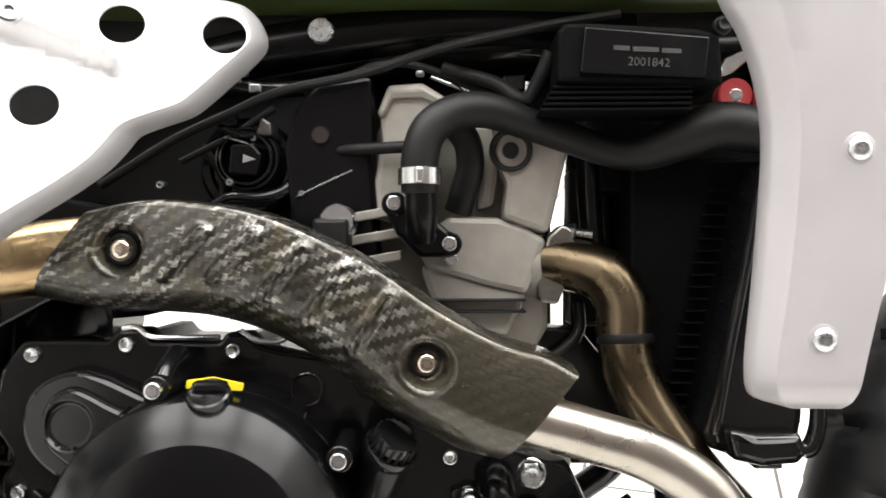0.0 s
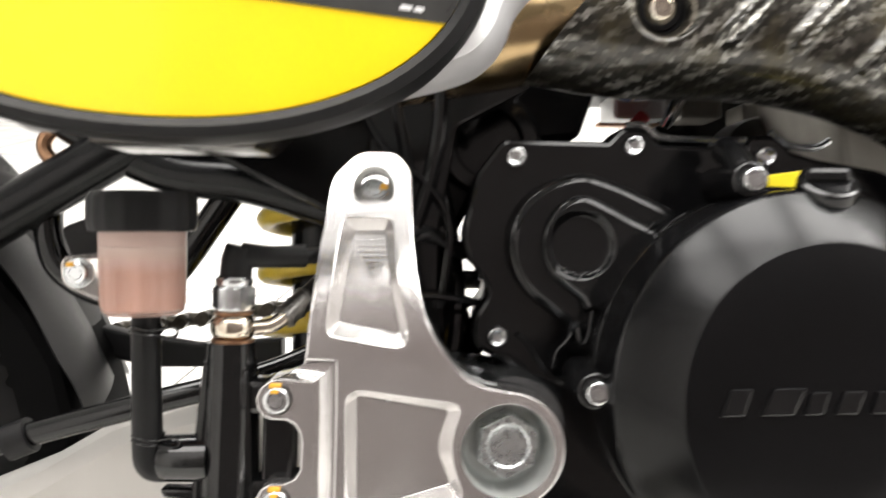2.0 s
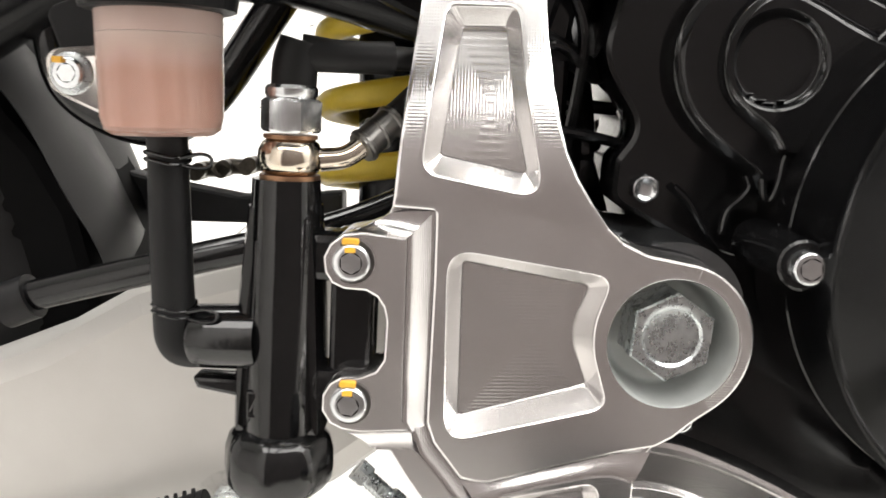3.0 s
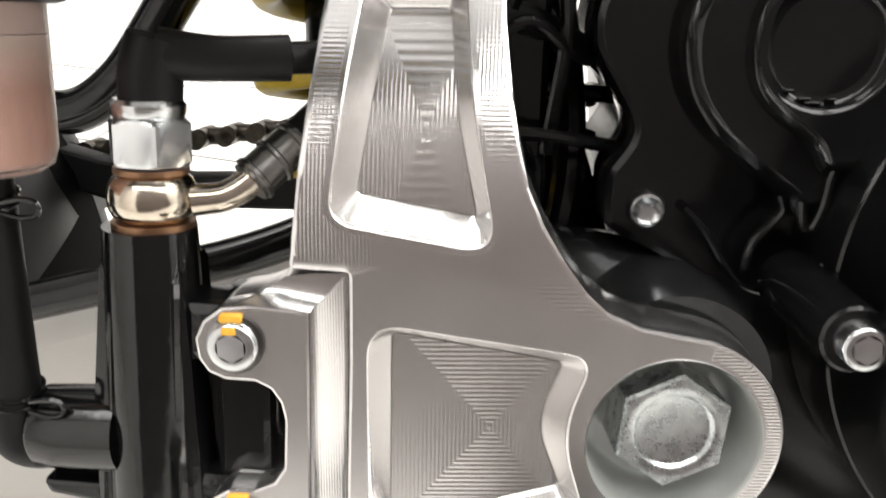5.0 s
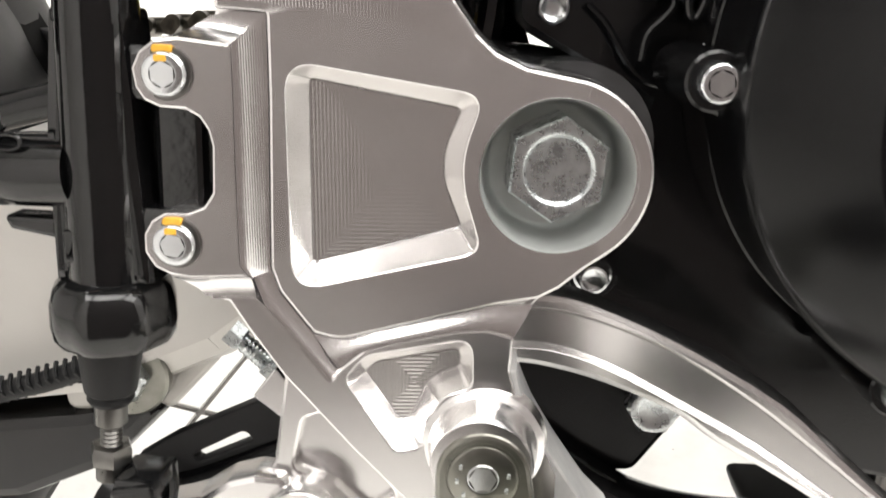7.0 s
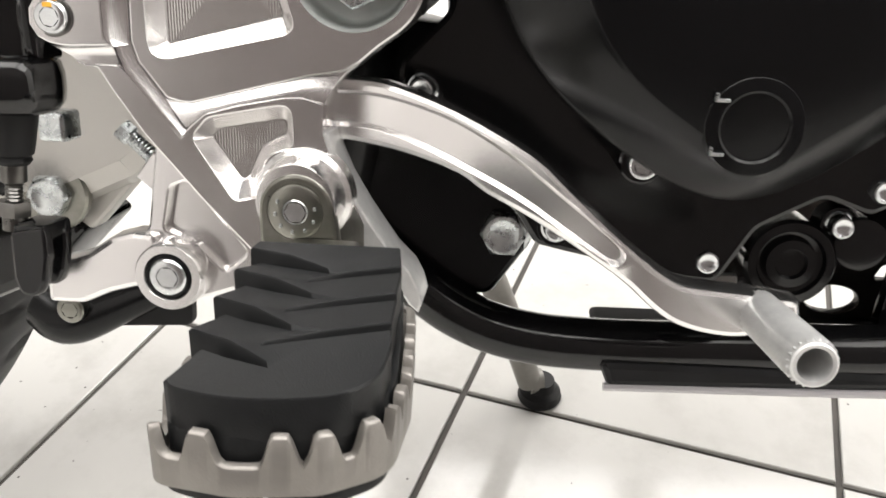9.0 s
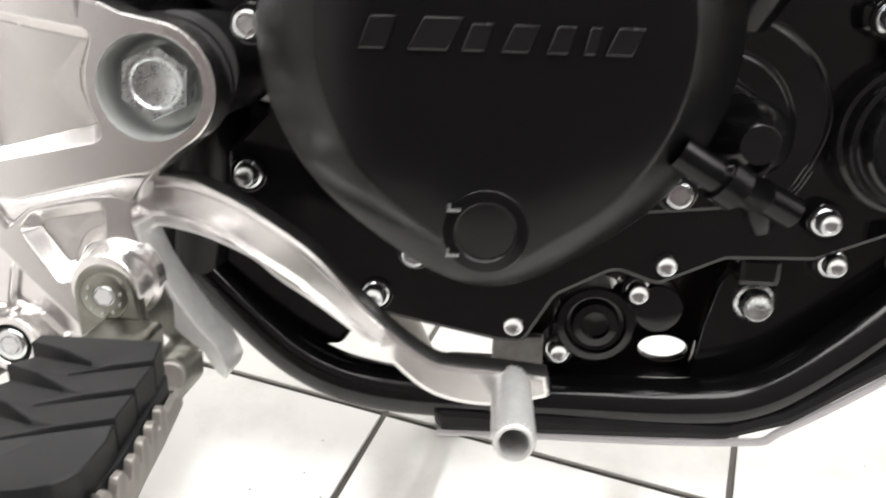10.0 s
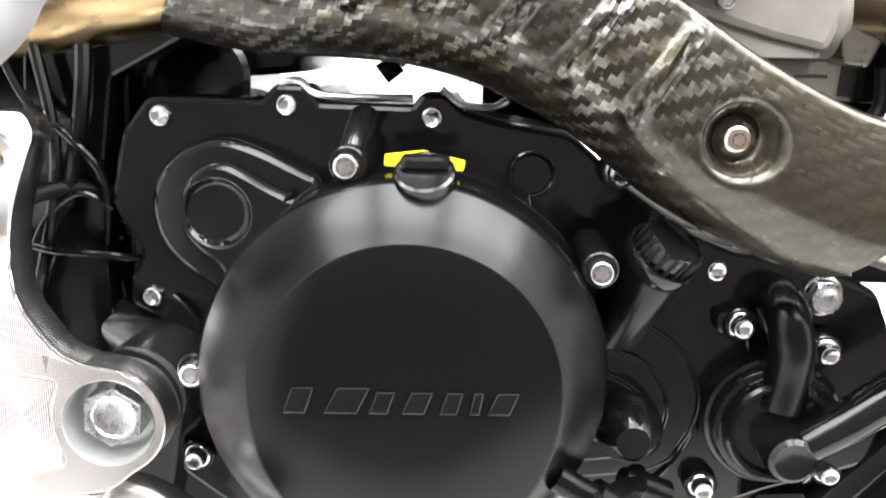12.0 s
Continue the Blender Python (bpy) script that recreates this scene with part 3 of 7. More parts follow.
def clutch_rings():
    bm = bmesh.new()
    segs = 112
    steps = [(.0862, .498, 0), (.0862, .468, 0), (.0855, .4640, .02), (.0838, .4612, .06), (.0632, .4463, .96), (.0622, .4455, .985), (.0610, .4449, 1), (.030, .4447, 1), (.004, .4447, 1)]
    rings = []
    for r, y, u in steps:
        ring = []
        for k in range(segs):
            a = 2 * math.pi * k / segs
            s = cover_rim(a) * (1 - u) + cover_face(a) * u if r > .05 else 1.0
            ring.append(bm.verts.new((CX + .003 * u + r * s * math.cos(a), y, CZ + .002 * u + r * s * math.sin(a))))
        rings.append(ring)
    for a, b in zip(rings, rings[1:]):
        bridge(bm, a, b)
    bm.faces.new(rings[-1])
    return bm


clutch_cover = cast("clutch_cover", clutch_rings(), black_satin, label="satin black round clutch cover with a bevelled rim", sharp=40)
sight = lathe([(.0168, -.014), (.0160, -.0012), (.0150, .0), (.0112, .0006), (.0104, .0), (.0100, -.002)], (-.141, 0.4445, -.2375), segs=40, caps=False)
cast("sight_ring", sight, black_satin, clutch_cover, "black ring round the oil sight glass")
cast("sight_window", lathe([(.0101, -.002), (.0098, -.0006), (.006, .0004), (.001, .0006)], (-.141, 0.4455, -.2375), segs=32), sight_glass, clutch_cover, "smoky oil sight glass")
for z, w in ((-.2293, .0045), (-.2457, .0045)):
    bar = block(-.1545, -.1545 + w, 0.4418, 0.4440, z - .0005, z + .0005, .0002)
    block(-.1545, -.1535, 0.4418, 0.4440, z - .0005, z + .0022, .0002, bm=bar)
    cast("level_mark", bar, zinc_worn, clutch_cover)
# the maker's sign, as plain slanted bars
for x, w in ((-.186, .013), (-.170, .019), (-.152, .011), (-.139, .013), (-.124, .010), (-.112, .006), (-.105, .013)):
    z0, z1 = -.1755, -.1662 if x > -.16 else -.1645
    slab = plate(rounded([(x, z0), (x + w * .72, z0), (x + w, z1), (x + w * .30, z1)], .0005, 2), 0.4430, 0.4450, .0008)
    cast("sign_bar", slab, black_gloss, clutch_cover, sharp=12)

# oil filler cap and its yellow sticker
filler = lathe([(.0128, -.012), (.0128, .0030), (.0122, .0046), (.0108, .0052), (.0095, .0046), (.002, .0042)], (-.1325, 0.4690, -.0850), axis=(0, -.55, .83), segs=36)
plate(rounded([(-.1430, -.0820), (-.1220, -.0820), (-.1230, -.0748), (-.1420, -.0748)], .003), .4660, .4725, .0022, bm=filler)
part("filler_cap", filler, black_gloss, clutch_housing, "black oil filler cap")
part("sticker", plate(rounded([(-.1515, -.0820), (-.1180, -.0835), (-.1170, -.0790), (-.135, -.0750), (-.1510, -.0770)], .001, 2), 0.4852, 0.4862, .0003), label_yellow, clutch_housing, "yellow warning sticker")

# socket bolts of the clutch cover, with their bosses
for x, y, z in ((-.164, .4645, -.080), (-.060, .472, -.122), (-.2305, .462, -.170), (-.1694, .4704, -.2551), (-.0698, .4773, -.2276)):
    lug = lathe([(.0085, -.05), (.0078, -.0065), (.0070, -.006)], (x, y, z), segs=20)
    part("bolt_boss", lug, black_gloss, clutch_housing)
    bolt(socket_mesh, x, y, z, clutch_housing, 0.3 * x * 100)
part("bolt_boss", tube([(-.164, .477, -.080), (-.1630, .490, -.070), (-.1622, .505, -.0645)], [.006, .0062, .007], segs=14), black_gloss, clutch_housing)

part("clutch_lug", plate(rounded([(-0.2397, -0.1692), (-0.2332, -0.1639), (-0.2194, -0.1626), (-0.2156, -0.1700), (-0.2189, -0.1838), (-0.2321, -0.1778)], .003), .4800, .500, .002), black_gloss, clutch_housing)
RIBS = ((.5000, [(-0.1825, -0.0941), (-0.1898, -0.0988), (-0.1973, -0.107), (-0.2038, -0.1162), (-0.2093, -0.1265), (-0.2127, -0.1379), (-0.2151, -0.1493), (-0.2166, -0.1577), (-0.2267, -0.1631), (-0.2293, -0.1674), (-0.2304, -0.1716)]),
        (.5050, [(-0.1956, -0.0983), (-0.2033, -0.1066), (-0.21, -0.116), (-0.2137, -0.1233), (-0.2173, -0.1328), (-0.22, -0.1391)]),
        (.5080, [(-0.2232, -0.1381), (-0.2245, -0.1413), (-0.2257, -0.1497), (-0.2279, -0.1551), (-0.2301, -0.1541), (-0.2311, -0.1477)]),
        (.5130, [(-0.2349, -0.1471), (-0.2336, -0.1514), (-0.2366, -0.1558), (-0.2407, -0.1602), (-0.2421, -0.1679)]),
        (.5170, [(-0.2586, -0.1521), (-0.2529, -0.1575), (-0.2457, -0.1684), (-0.24, -0.1739), (-0.2288, -0.1763)]))
for y, run in RIBS:
    part("cover_rib", tube([(x, y + .0010, z) for x, z in run], .0014, segs=10, steps=4), black_gloss, engine_cover)
# flange bolts round the engine cover
for x, y, z in ((-.2594, .5164, -.0659), (-.2013, .521, -.0602), (-.1348, .526, -.065), (-.2686, .5166, -.1531), (-.0611, .5336, -.2738), (-.0702, .547, -.2931), (-.1293, .5308, -.3071),
                (-.2514, .5127, -.2374), (-.1946, .5205, -.2935), (-.1061, .547, -.3268), (.0052, .5283, -.2487), (.0163, .5276, -.1617), (.0573, .5256, -.1731), (.0039, .5380, -.1363), (.0155, .5401, -.2714),
                (-.048, .5220, -.088), (.0726, .5432, -.2450)):
    pad = lathe([(.0090, -.016), (.0084, -.0068), (.0078, -.006)], (x, y, z), segs=22)
    part("bolt_boss", pad, black_gloss, engine_cover)
    bolt(flange_mesh, x, y, z, engine_cover, x * 37)

# oil pump dome, its cast rings and the breather elbow
PUMP = (([(-.060, -.140), (-.048, -.1515), (-.036, -.1605), (-.019, -.170), (-.007, -.181), (-.0005, -.195), (.0015, -.206), (-.001, -.218), (-.006, -.228), (-.012, -.237), (-.030, -.245), (-.075, -.250)], .5245, .0022),
        ([(-.062, -.168), (-.047, -.1745), (-.032, -.181), (-.023, -.189), (-.0165, -.202), (-.0160, -.214), (-.021, -.225), (-.030, -.233), (-.070, -.238)], .5205, .0018),
        ([(-.060, -.181), (-.048, -.1865), (-.039, -.191), (-.030, -.198), (-.026, -.206), (-.030, -.220), (-.066, -.226)], .5175, .0018))
for run, y, edge in PUMP:
    cast("pump_step", plate([tuple(p) for p in smooth_path(run, 4)], y, .530, edge), black_gloss, engine_cover)
    ridge = tube([(x, y + .0010, z) for x, z in run[1:-1]], .0011, segs=8)
    cast("pump_ridge", ridge, black_gloss, engine_cover)
dome = lathe([(.0165, -.018), (.0160, -.006), (.0150, -.004), (.0088, .0052), (.0078, .0060), (.0070, .0060), (.002, .0058)], (-.0365, 0.508, -.2110), segs=40)
part("pump_dome", dome, black_gloss, engine_cover, "round black pump dome")
elbow = tube([(-.0752, .462, -.2078), (-.0663, .462, -.2132), (-.0573, .463, -.2186)], [.0062, .0060, .0062], segs=18)
lathe([(.0085, -.004), (.0085, .004), (.0075, .0046)], (-.0560, .463, -.2190), axis=(.84, .1, -.54), segs=22, bm=elbow)
tube([(-.054, .466, -.2200), (-.042, .490, -.2290), (-.030, .505, -.2320)], [.005, .0055, .0060], bm=elbow, segs=16)
lathe([(.0016, .0), (.0016, .0010), (.0010, .0014)], (-.0585, .4555, -.2120), bm=elbow, segs=12)
part("breather_elbow", elbow, black_satin, label="black rubber breather elbow")
knob = tube([(-.0410, .500, -.2280), (-.030, .503, -.2330), (-.0195, .506, -.2385)], [.0055, .0066, .0070], segs=18)
tube([(-.0335, .506, -.226), (-.0320, .508, -.238), (-.0290, .512, -.2470)], [.0042, .0062, .0050], bm=knob, segs=14)
part("breather_clip", knob, black_satin)

# water pump with its spigots
wp = lathe([(.0338, -.02), (.0338, -.004), (.0330, -.002), (.0312, -.0012), (.0306, .0030), (.0294, .0046), (.0272, .0050), (.0262, .0062), (.0256, .0105), (.0242, .0120), (.0222, .0112), (.0212, .0075), (.004, .0070)], (.0355, 0.529, -.2100), segs=64)
water_pump = part("water_pump", wp, black_gloss, label="gloss black water pump cover")
nose = lathe([(.0125, -.01), (.0120, .013), (.0112, .0158), (.0090, .0175), (.0080, .0172), (.003, .0170)], (.0385, 0.5225, -.2185), segs=30)
tube([(.0405, .514, -.2170), (.062, .514, -.2020), (.090, .514, -.1800), (.120, .516, -.162)], [.0085, .0100, .0105, .0105], bm=nose, segs=18)
part("pump_spigot", nose, black_gloss, water_pump)
neck = tube([(.0365, .526, -.198), (.0375, .524, -.182), (.0372, .522, -.168), (.0345, .523, -.1570), (.0330, .530, -.1510), (.0340, .546, -.1490), (.0360, .566, -.1490)], [.0118, .0112, .0110, .0112, .0114, .0112, .0112], segs=24)
part("pump_neck", neck, black_satin, water_pump)
cast("neck_lug", plate(rounded([(.004, -.1560), (.020, -.1540), (.036, -.1560), (.036, -.1700), (.018, -.1690), (.006, -.1670)], .004), .5215, .530, .0018), black_gloss, water_pump)
cast("cover_rib", tube([(0.0217, 0.5265, -0.1685), (0.0234, 0.5265, -0.1790), (0.0188, 0.5265, -0.1869), (0.0083, 0.5265, -0.1942), (0.0043, 0.5265, -0.2068), (0.0037, 0.5265, -0.2217)], .0016, segs=8), black_gloss, engine_cover)
cast("cover_rib", tube([(-.045, .527, -.161), (-.012, .527, -.186), (.000, .527, -.214), (-.010, .527, -.240), (-.026, .527, -.256)], .0013, segs=8), black_gloss, engine_cover)
cast("cover_disc", lathe([(.0112, -.004), (.0112, .0008), (.0104, .0018), (.0094, .0014), (.0088, .0004), (.002, .0004)], (-.088, .5262, -.0905), segs=36), black_gloss, engine_cover)

base = plate(rounded([(-.030, -.085), (.050, -.090), (.085, -.105), (.090, -.160), (-.010, -.165), (-.040, -.130)], .008), .585, .66, .004)
part("cylinder_base", base, cast_grey, label="bare cast cylinder base")
for k in range(4):
    part("base_rib", block(.002 + .020 * k, .008 + .020 * k, .578, .590, -.158, -.100, .002), zinc_worn)
# slanted filler neck with a ribbed black cap
oil_neck = tube([(-.0480, .520, -.1600), (-.0400, .508, -.1400), (-.0325, .499, -.1215)], [.0142, .0150, .0156], segs=26)
oil_neck = part("oil_neck", oil_neck, black_satin, label="slanted black oil neck")
CAP, cap_axis = Vector((-.0318, .498, -.1200)), Vector((.012, -.012, .020)).normalized()
part("neck_rim", lathe([(.0156, -.006), (.0168, -.003), (.0172, .001), (.0166, .0024), (.0150, .0022), (.0146, .000), (.004, -.001)], CAP, axis=cap_axis, segs=40, caps=False), black_gloss, oil_neck)
part("neck_cap", lathe([(.0130, -.004), (.0130, .0100), (.0122, .0116), (.010, .0120), (.003, .0118)], CAP, axis=cap_axis, segs=36), black_gloss, oil_neck, "black filler cap with ribbed sides")
side = cap_axis.cross(Vector((0, 1, 0))).normalized()
other = cap_axis.cross(side)
for k in range(18):
    a = 2 * math.pi * k / 18
    rib_at = CAP + cap_axis * .0060 + (side * math.cos(a) + other * math.sin(a)) * .0132
    part("cap_rib", tube([rib_at - cap_axis * .005, rib_at + cap_axis * .0050], .0009, segs=6, steps=1), black_plastic, oil_neck)

# starter plug, drain and the lower clutter
plug = lathe([(.0200, -.02), (.0200, -.002), (.0185, .0), (.0150, .0005), (.0140, -.002), (.0115, -.0025), (.0108, .0006), (.0070, .0010), (.0062, -.0015), (.001, -.002)], (-.0895, 0.548, -.3105), segs=44)
part("drain_cover", plug, black_gloss, label="round black drain cover with rings")
part("drain_cap", lathe([(.0125, -.02), (.0125, .0), (.0115, .0012), (.0095, .0016), (.002, .0016)], (-.0600, 0.552, -.3010), segs=32), black_gloss)
link_plate = plate(rounded([(-.128, -.310), (-.064, -.294), (-.030, -.276), (.014, -.278), (.010, -.316), (-.010, -.342), (-.022, -.374), (-.120, -.376)], .006), 0.6150, 0.6210, .001,
                   holes=[circle(-.0432, -.3490, .0138, 30, .55), rounded([(-.0240, -.3370), (-.0205, -.3300), (-.0120, -.3255), (-.0120, -.3370)], .002)])
part("engine_mount", link_plate, mount_steel, label="black engine mount plate with an oval hole")
part("engine_mount", plate(rounded([(-.036, -.352), (-.032, -.320), (-.026, -.294), (-.004, -.266), (.022, -.262), (.060, -.250), (.074, -.268), (.034, -.312), (.004, -.340)], .005), .5760, .584, .001), black_gloss)
bolt(mesh_of("bolt", flange_bolt(.0105, .008), zinc_worn), -.0084, .5660, -.3029)
part("copper_washer", lathe([(.0072, -.001), (.0072, .0008), (.0068, .0012), (.005, .0012)], (.0044, .5356, -.2487), segs=30), copper, engine_cover)
part("drain_lip", block(-.024, -.004, 0.552, 0.576, -.287, -.272, .003), black_gloss)
bolt(mesh_of("bolt", flange_bolt(.0105, .008), zinc_worn), .0567, .5370, -.1484)
for x0, x1, z0, z1, y in ((-.139, -.115, -.338, -.315, .535), (.033, .0565, -.2720, -.2520, .530)):
    strap = plate(rounded([(x0, z1), (x1, z1 + .002), (x1 + .001, z0 + .004, .004), (x1 - .006, z0, .004), (x0 + .004, z0, .004), (x0, z0 + .006, .003)], .002), y, y + .004, .001)
    part("frame_strap", strap, strap_steel, label="folded metal strap over the frame tube")

# ---- cylinder ----
cyl = plate(rounded([(-.068, .018), (-.062, .066), (-.046, .094), (-.041, .110), (-.012, .118), (.012, .100), (.046, .094), (.092, .072, .006), (.084, .040), (.075, .010), (.072, -.034), (.055, -.048), (.046, -.085), (-.05, -.085), (-.06, -.03)], .005), 0.612, 0.72, .006)
cylinder = part("cylinder", cyl, cast_grey, label="grey cast cylinder and head", sharp=28)
HEAD = (
    ("head_cover", [(-.0445, .092), (-.0375, .1115, .004), (-.0150, .1125, .006), (.0015, .102, .006), (-.003, .070), (-.010, .016), (-.047, .020), (-.049, .048), (-.0435, .075)], .578, .006),
    ("cover_lip", [(-.0465, .094), (-.0385, .1140, .004), (-.0145, .1155, .006), (.0045, .1035, .005), (.0020, .0960), (-.0150, .1045), (-.0350, .1035), (-.0420, .090)], .573, .004),
    ("head_block", [(.004, .0225), (.038, .0215), (.058, .015), (.072, .006), (.0655, -.012), (.058, -.033), (.030, -.027), (-.012, -.014), (-.022, .004)], .577, .006),
    ("head_corner", [(.040, .090), (.070, .086), (.0865, .071), (.080, .040), (.0725, .009), (.058, .014), (.040, .0205), (.0435, .044), (.034, .066)], .573, .006),
    ("head_base", [(-.018, -.010), (.030, -.024), (.058, -.030), (.054, -.044), (.045, -.062), (.02, -.060), (-.010, -.035)], .581, .005),
)
for name, loop, y, r in HEAD:
    part(name, plate(rounded(loop, r), y, .625, .0045), cast_grey, cylinder, sharp=28)
for z in (.020, .004, -.012):
    part("cooling_fin", plate(rounded([(-.072, z - .003), (-.030, z + .004), (-.030, z + .011), (-.072, z + .0035)], .001, 2), 0.574, 0.66, .001), cast_grey, cylinder)
for z in (-.036, -.044):
    part("head_joint", block(-.02, .0565, 0.5705, 0.60, z - .0008, z + .0008, .0004), black_plastic, cylinder)
plug_hole = lathe([(.0150, -.004), (.0150, .001), (.0135, .0018), (.0120, .0010), (.0110, -.003), (.0100, -.004), (.0060, -.004), (.0055, .001), (.0035, .0015), (.001, .001)], (.0465, 0.5705, .0675), segs=36)
part("head_plug", plug_hole, black_plastic, cylinder, "round black rubber plug in the head")
shadow = plate(rounded([(.018, .090), (.034, .088), (.040, .062), (.036, .030), (.022, .026), (.026, .05)], .006), 0.590, 0.625, .004)
part("head_recess", shadow, cast_grey, cylinder)
part("inner_hose", tube([(.006, .575, .088), (.0165, .578, .074), (.0185, .580, .056), (.014, .582, .040), (.010, .586, .026)], .0098, segs=18), rubber, cylinder)

# water outlet with its two bolts, clamp and hose
outlet = plate(rounded([(-.041, .030, .007), (-.034, .0385, .006), (-.024, .033), (-.024, .040), (-.006, .040), (-.004, .018), (.004, .0115), (.013, .004, .006), (.005, -.006, .006), (-.016, -.006, .008), (-.032, .010, .006)], .003), 0.554, 0.585, .003)
tube([(-.0145, .548, .006), (-.0145, .542, .022), (-.0150, .536, .044)], [.0100, .0108, .0100], bm=outlet, segs=22)
lathe([(.0085, -.012), (.0085, .0), (.0075, .0008)], (-.033, .552, .030), bm=outlet, segs=20)
lathe([(.0085, -.012), (.0085, .0), (.0075, .0008)], (.004, .555, .003), bm=outlet, segs=20)
water_outlet = part("water_outlet", outlet, black_satin, label="black water outlet elbow on the cylinder")
bolt(socket_mesh, -.0327, .5458, .0303, water_outlet), bolt(socket_mesh, .0039, .5493, .0031, water_outlet)
bolt(socket_mesh, .005, .571, -.008, water_outlet)
hose = tube([(-.0150, .536, .036), (-.0150, .535, .058), (-.0085, .538, .0775), (.008, .545, .0895), (.030, .553, .0920), (.056, .560, .0845), (.084, .565, .0755), (.114, .565, .0655), (.136, .560, .0640), (.160, .552, .0730), (.185, .548, .0800), (.22, .548, .0740), (.26, .55, .07)],
            [.0122, .0122, .0122, .0120, .0120, .0112, .0108, .0108, .0120, .0150, .0160, .0150, .014], segs=22)
water_hose = part("water_hose", hose, rubber, label="thick black rubber water hose over the cylinder")
part("hose_clamp", lathe([(.0136, -.0055), (.0142, -.005), (.0142, .005), (.0136, .0055), (.0125, .0055)], (-.0150, .5355, .0465), axis=(0, 0, 1), segs=32), zinc, water_hose, "bright steel hose clamp")
part("clamp_ear", block(-.0170, -.0120, 0.5195, 0.5235, .0415, .0515, .0012), zinc, water_hose)
part("thin_hose", tube([(-.105, .60, .069), (-.06, .575, .0690), (-.018, .565, .0700)], .0042, segs=12), rubber)

# ---- exhaust ----
header = tube([(.070, .596, -.010), (.090, .590, -.012), (.112, .580, -.020), (.1235, .573, -.040), (.1235, .569, -.062), (.128, .564, -.088), (.143, .556, -.118), (.166, .546, -.150), (.196, .534, -.186), (.214, .524, -.222), (.204, .514, -.250)],
              [.0185, .0190, .0190, .0190, .0190, .0190, .0185, .018, .018, .018, .018], segs=30)
header = part("header_pipe", header, header_pipe, label="heat-tinted stainless header pipe")
part("weld_bead", lathe([(.0190, -.0032), (.0194, -.0022), (.0195, 0), (.0194, .0022), (.0190, .0032)], (.1240, .5685, -.0625), axis=(.02, -.1, -.99), segs=36, caps=False), black_plastic, header, "dark weld seam round the pipe")
flange = plate(rounded([(.0660, -.038), (.080, -.040), (.090, -.012), (.091, .012), (.083, .017), (.073, .008), (.064, -.020)], .005), 0.580, 0.600, .002)
port = part("exhaust_flange", flange, steel_plate, label="steel exhaust port flange")
part("exhaust_port", lathe([(.023, -.012), (.023, .006), (.021, .009), (.019, .009)], (.062, .60, -.012), axis=(1, -.1, -.1), segs=32), cast_grey)
part("flange_stud", tube([(.084, .590, .012), (.105, .588, .009)], .0032, segs=10), zinc_worn, port)
part("flange_nut", lathe([(.0062, -.004), (.0062, .004), (.0052, .005)], (.0885, .590, .0115), axis=(1, -.1, -.12), segs=24, shape=hex_shape), zinc_worn, port)
loop = tube([(.204, .514, -.250), (.190, .508, -.212), (.178, .508, -.178), (.160, .508, -.149), (.125, .506, -.1265), (.085, .502, -.1125), (.045, .499, -.1000), (.00, .505, -.08)],
            [.018, .0172, .0168, .0165, .0163, .0163, .0163, .0163], segs=30)
part("exhaust_pipe", loop, front_pipe, label="brushed stainless exhaust pipe")
tail = tube([(-.18, .530, .0), (-.235, .527, -.002), (-.275, .524, -.008), (-.32, .535, -.016), (-.42, .55, -.02)], [.024, .0235, .0235, .024, .03], segs=32)
part("exhaust_pipe", tail, gold_pipe, label="gold heat-tinted exhaust pipe under the side panel")

# Added dark filler: hides the bright floor behind the cylinder and header
part("port_shadow_plate", plate(rounded([(.040, -.050), (.062, -.050), (.074, -.058), (.100, -.0600), (.112, -.075), (.150, -.110), (.168, -.128), (.120, -.160), (.040, -.160)], .004), .612, .640, .003), black_satin, label="added black plate that darkens the gap below the exhaust port")
part("cylinder_foot", plate(rounded([(.035, -.020), (.070, -.022), (.0755, -.036), (.0745, -.058), (.060, -.085), (.035, -.085)], .004), .6000, .640, .004), cast_grey, label="grey cast cylinder foot")
part("oil_pipe", tube([(.098, .606, -.040), (.098, .604, -.060), (.088, .602, -.072), (.074, .602, -.082), (.055, .605, -.095)], .0042, segs=12), rubber)
part("oil_pipe", tube([(.106, .610, .066), (.108, .612, .030), (.112, .614, -.010), (.118, .618, -.040)], .0095, segs=16), black_satin)

# carbon heat shield
TOP_EDGE = [(-.214, .0255), (-.180, .0320), (-.145, .0300), (-.109, .0230), (-.074, .0090), (-.038, -.0095), (-.003, -.0330), (.033, -.0520), (.060, -.0600), (.0785, -.0700)]
LOW_EDGE = [(-.256, -.0300), (-.211, -.0375), (-.177, -.0385), (-.142, -.0415), (-.108, -.0510), (-.073, -.0690), (-.039, -.0950), (-.006, -.1120), (.014, -.1205), (.0320, -.1245)]
FRONT = [.493, .490, .488, .485, .481, .477, .472, .467, .463, .460]
LOUVRES = [((-.142, .011), (-.167, -.015)), ((-.111, .009), (-.136, -.017)), ((-.081, .000), (-.106, -.029)), ((-.0545, -.011), (-.079, -.042)), ((-.0300, -.028), (-.052, -.059))]
CUPS = [(-.1940, .0005), (-.009, -.067)]


def from_segment(x, z, a, b):
    ax, az, bx, bz = *a, *b
    u = max(0.0, min(1.0, ((x - ax) * (bx - ax) + (z - az) * (bz - az)) / ((bx - ax) ** 2 + (bz - az) ** 2)))
    return math.hypot(x - ax - u * (bx - ax), z - az - u * (bz - az))


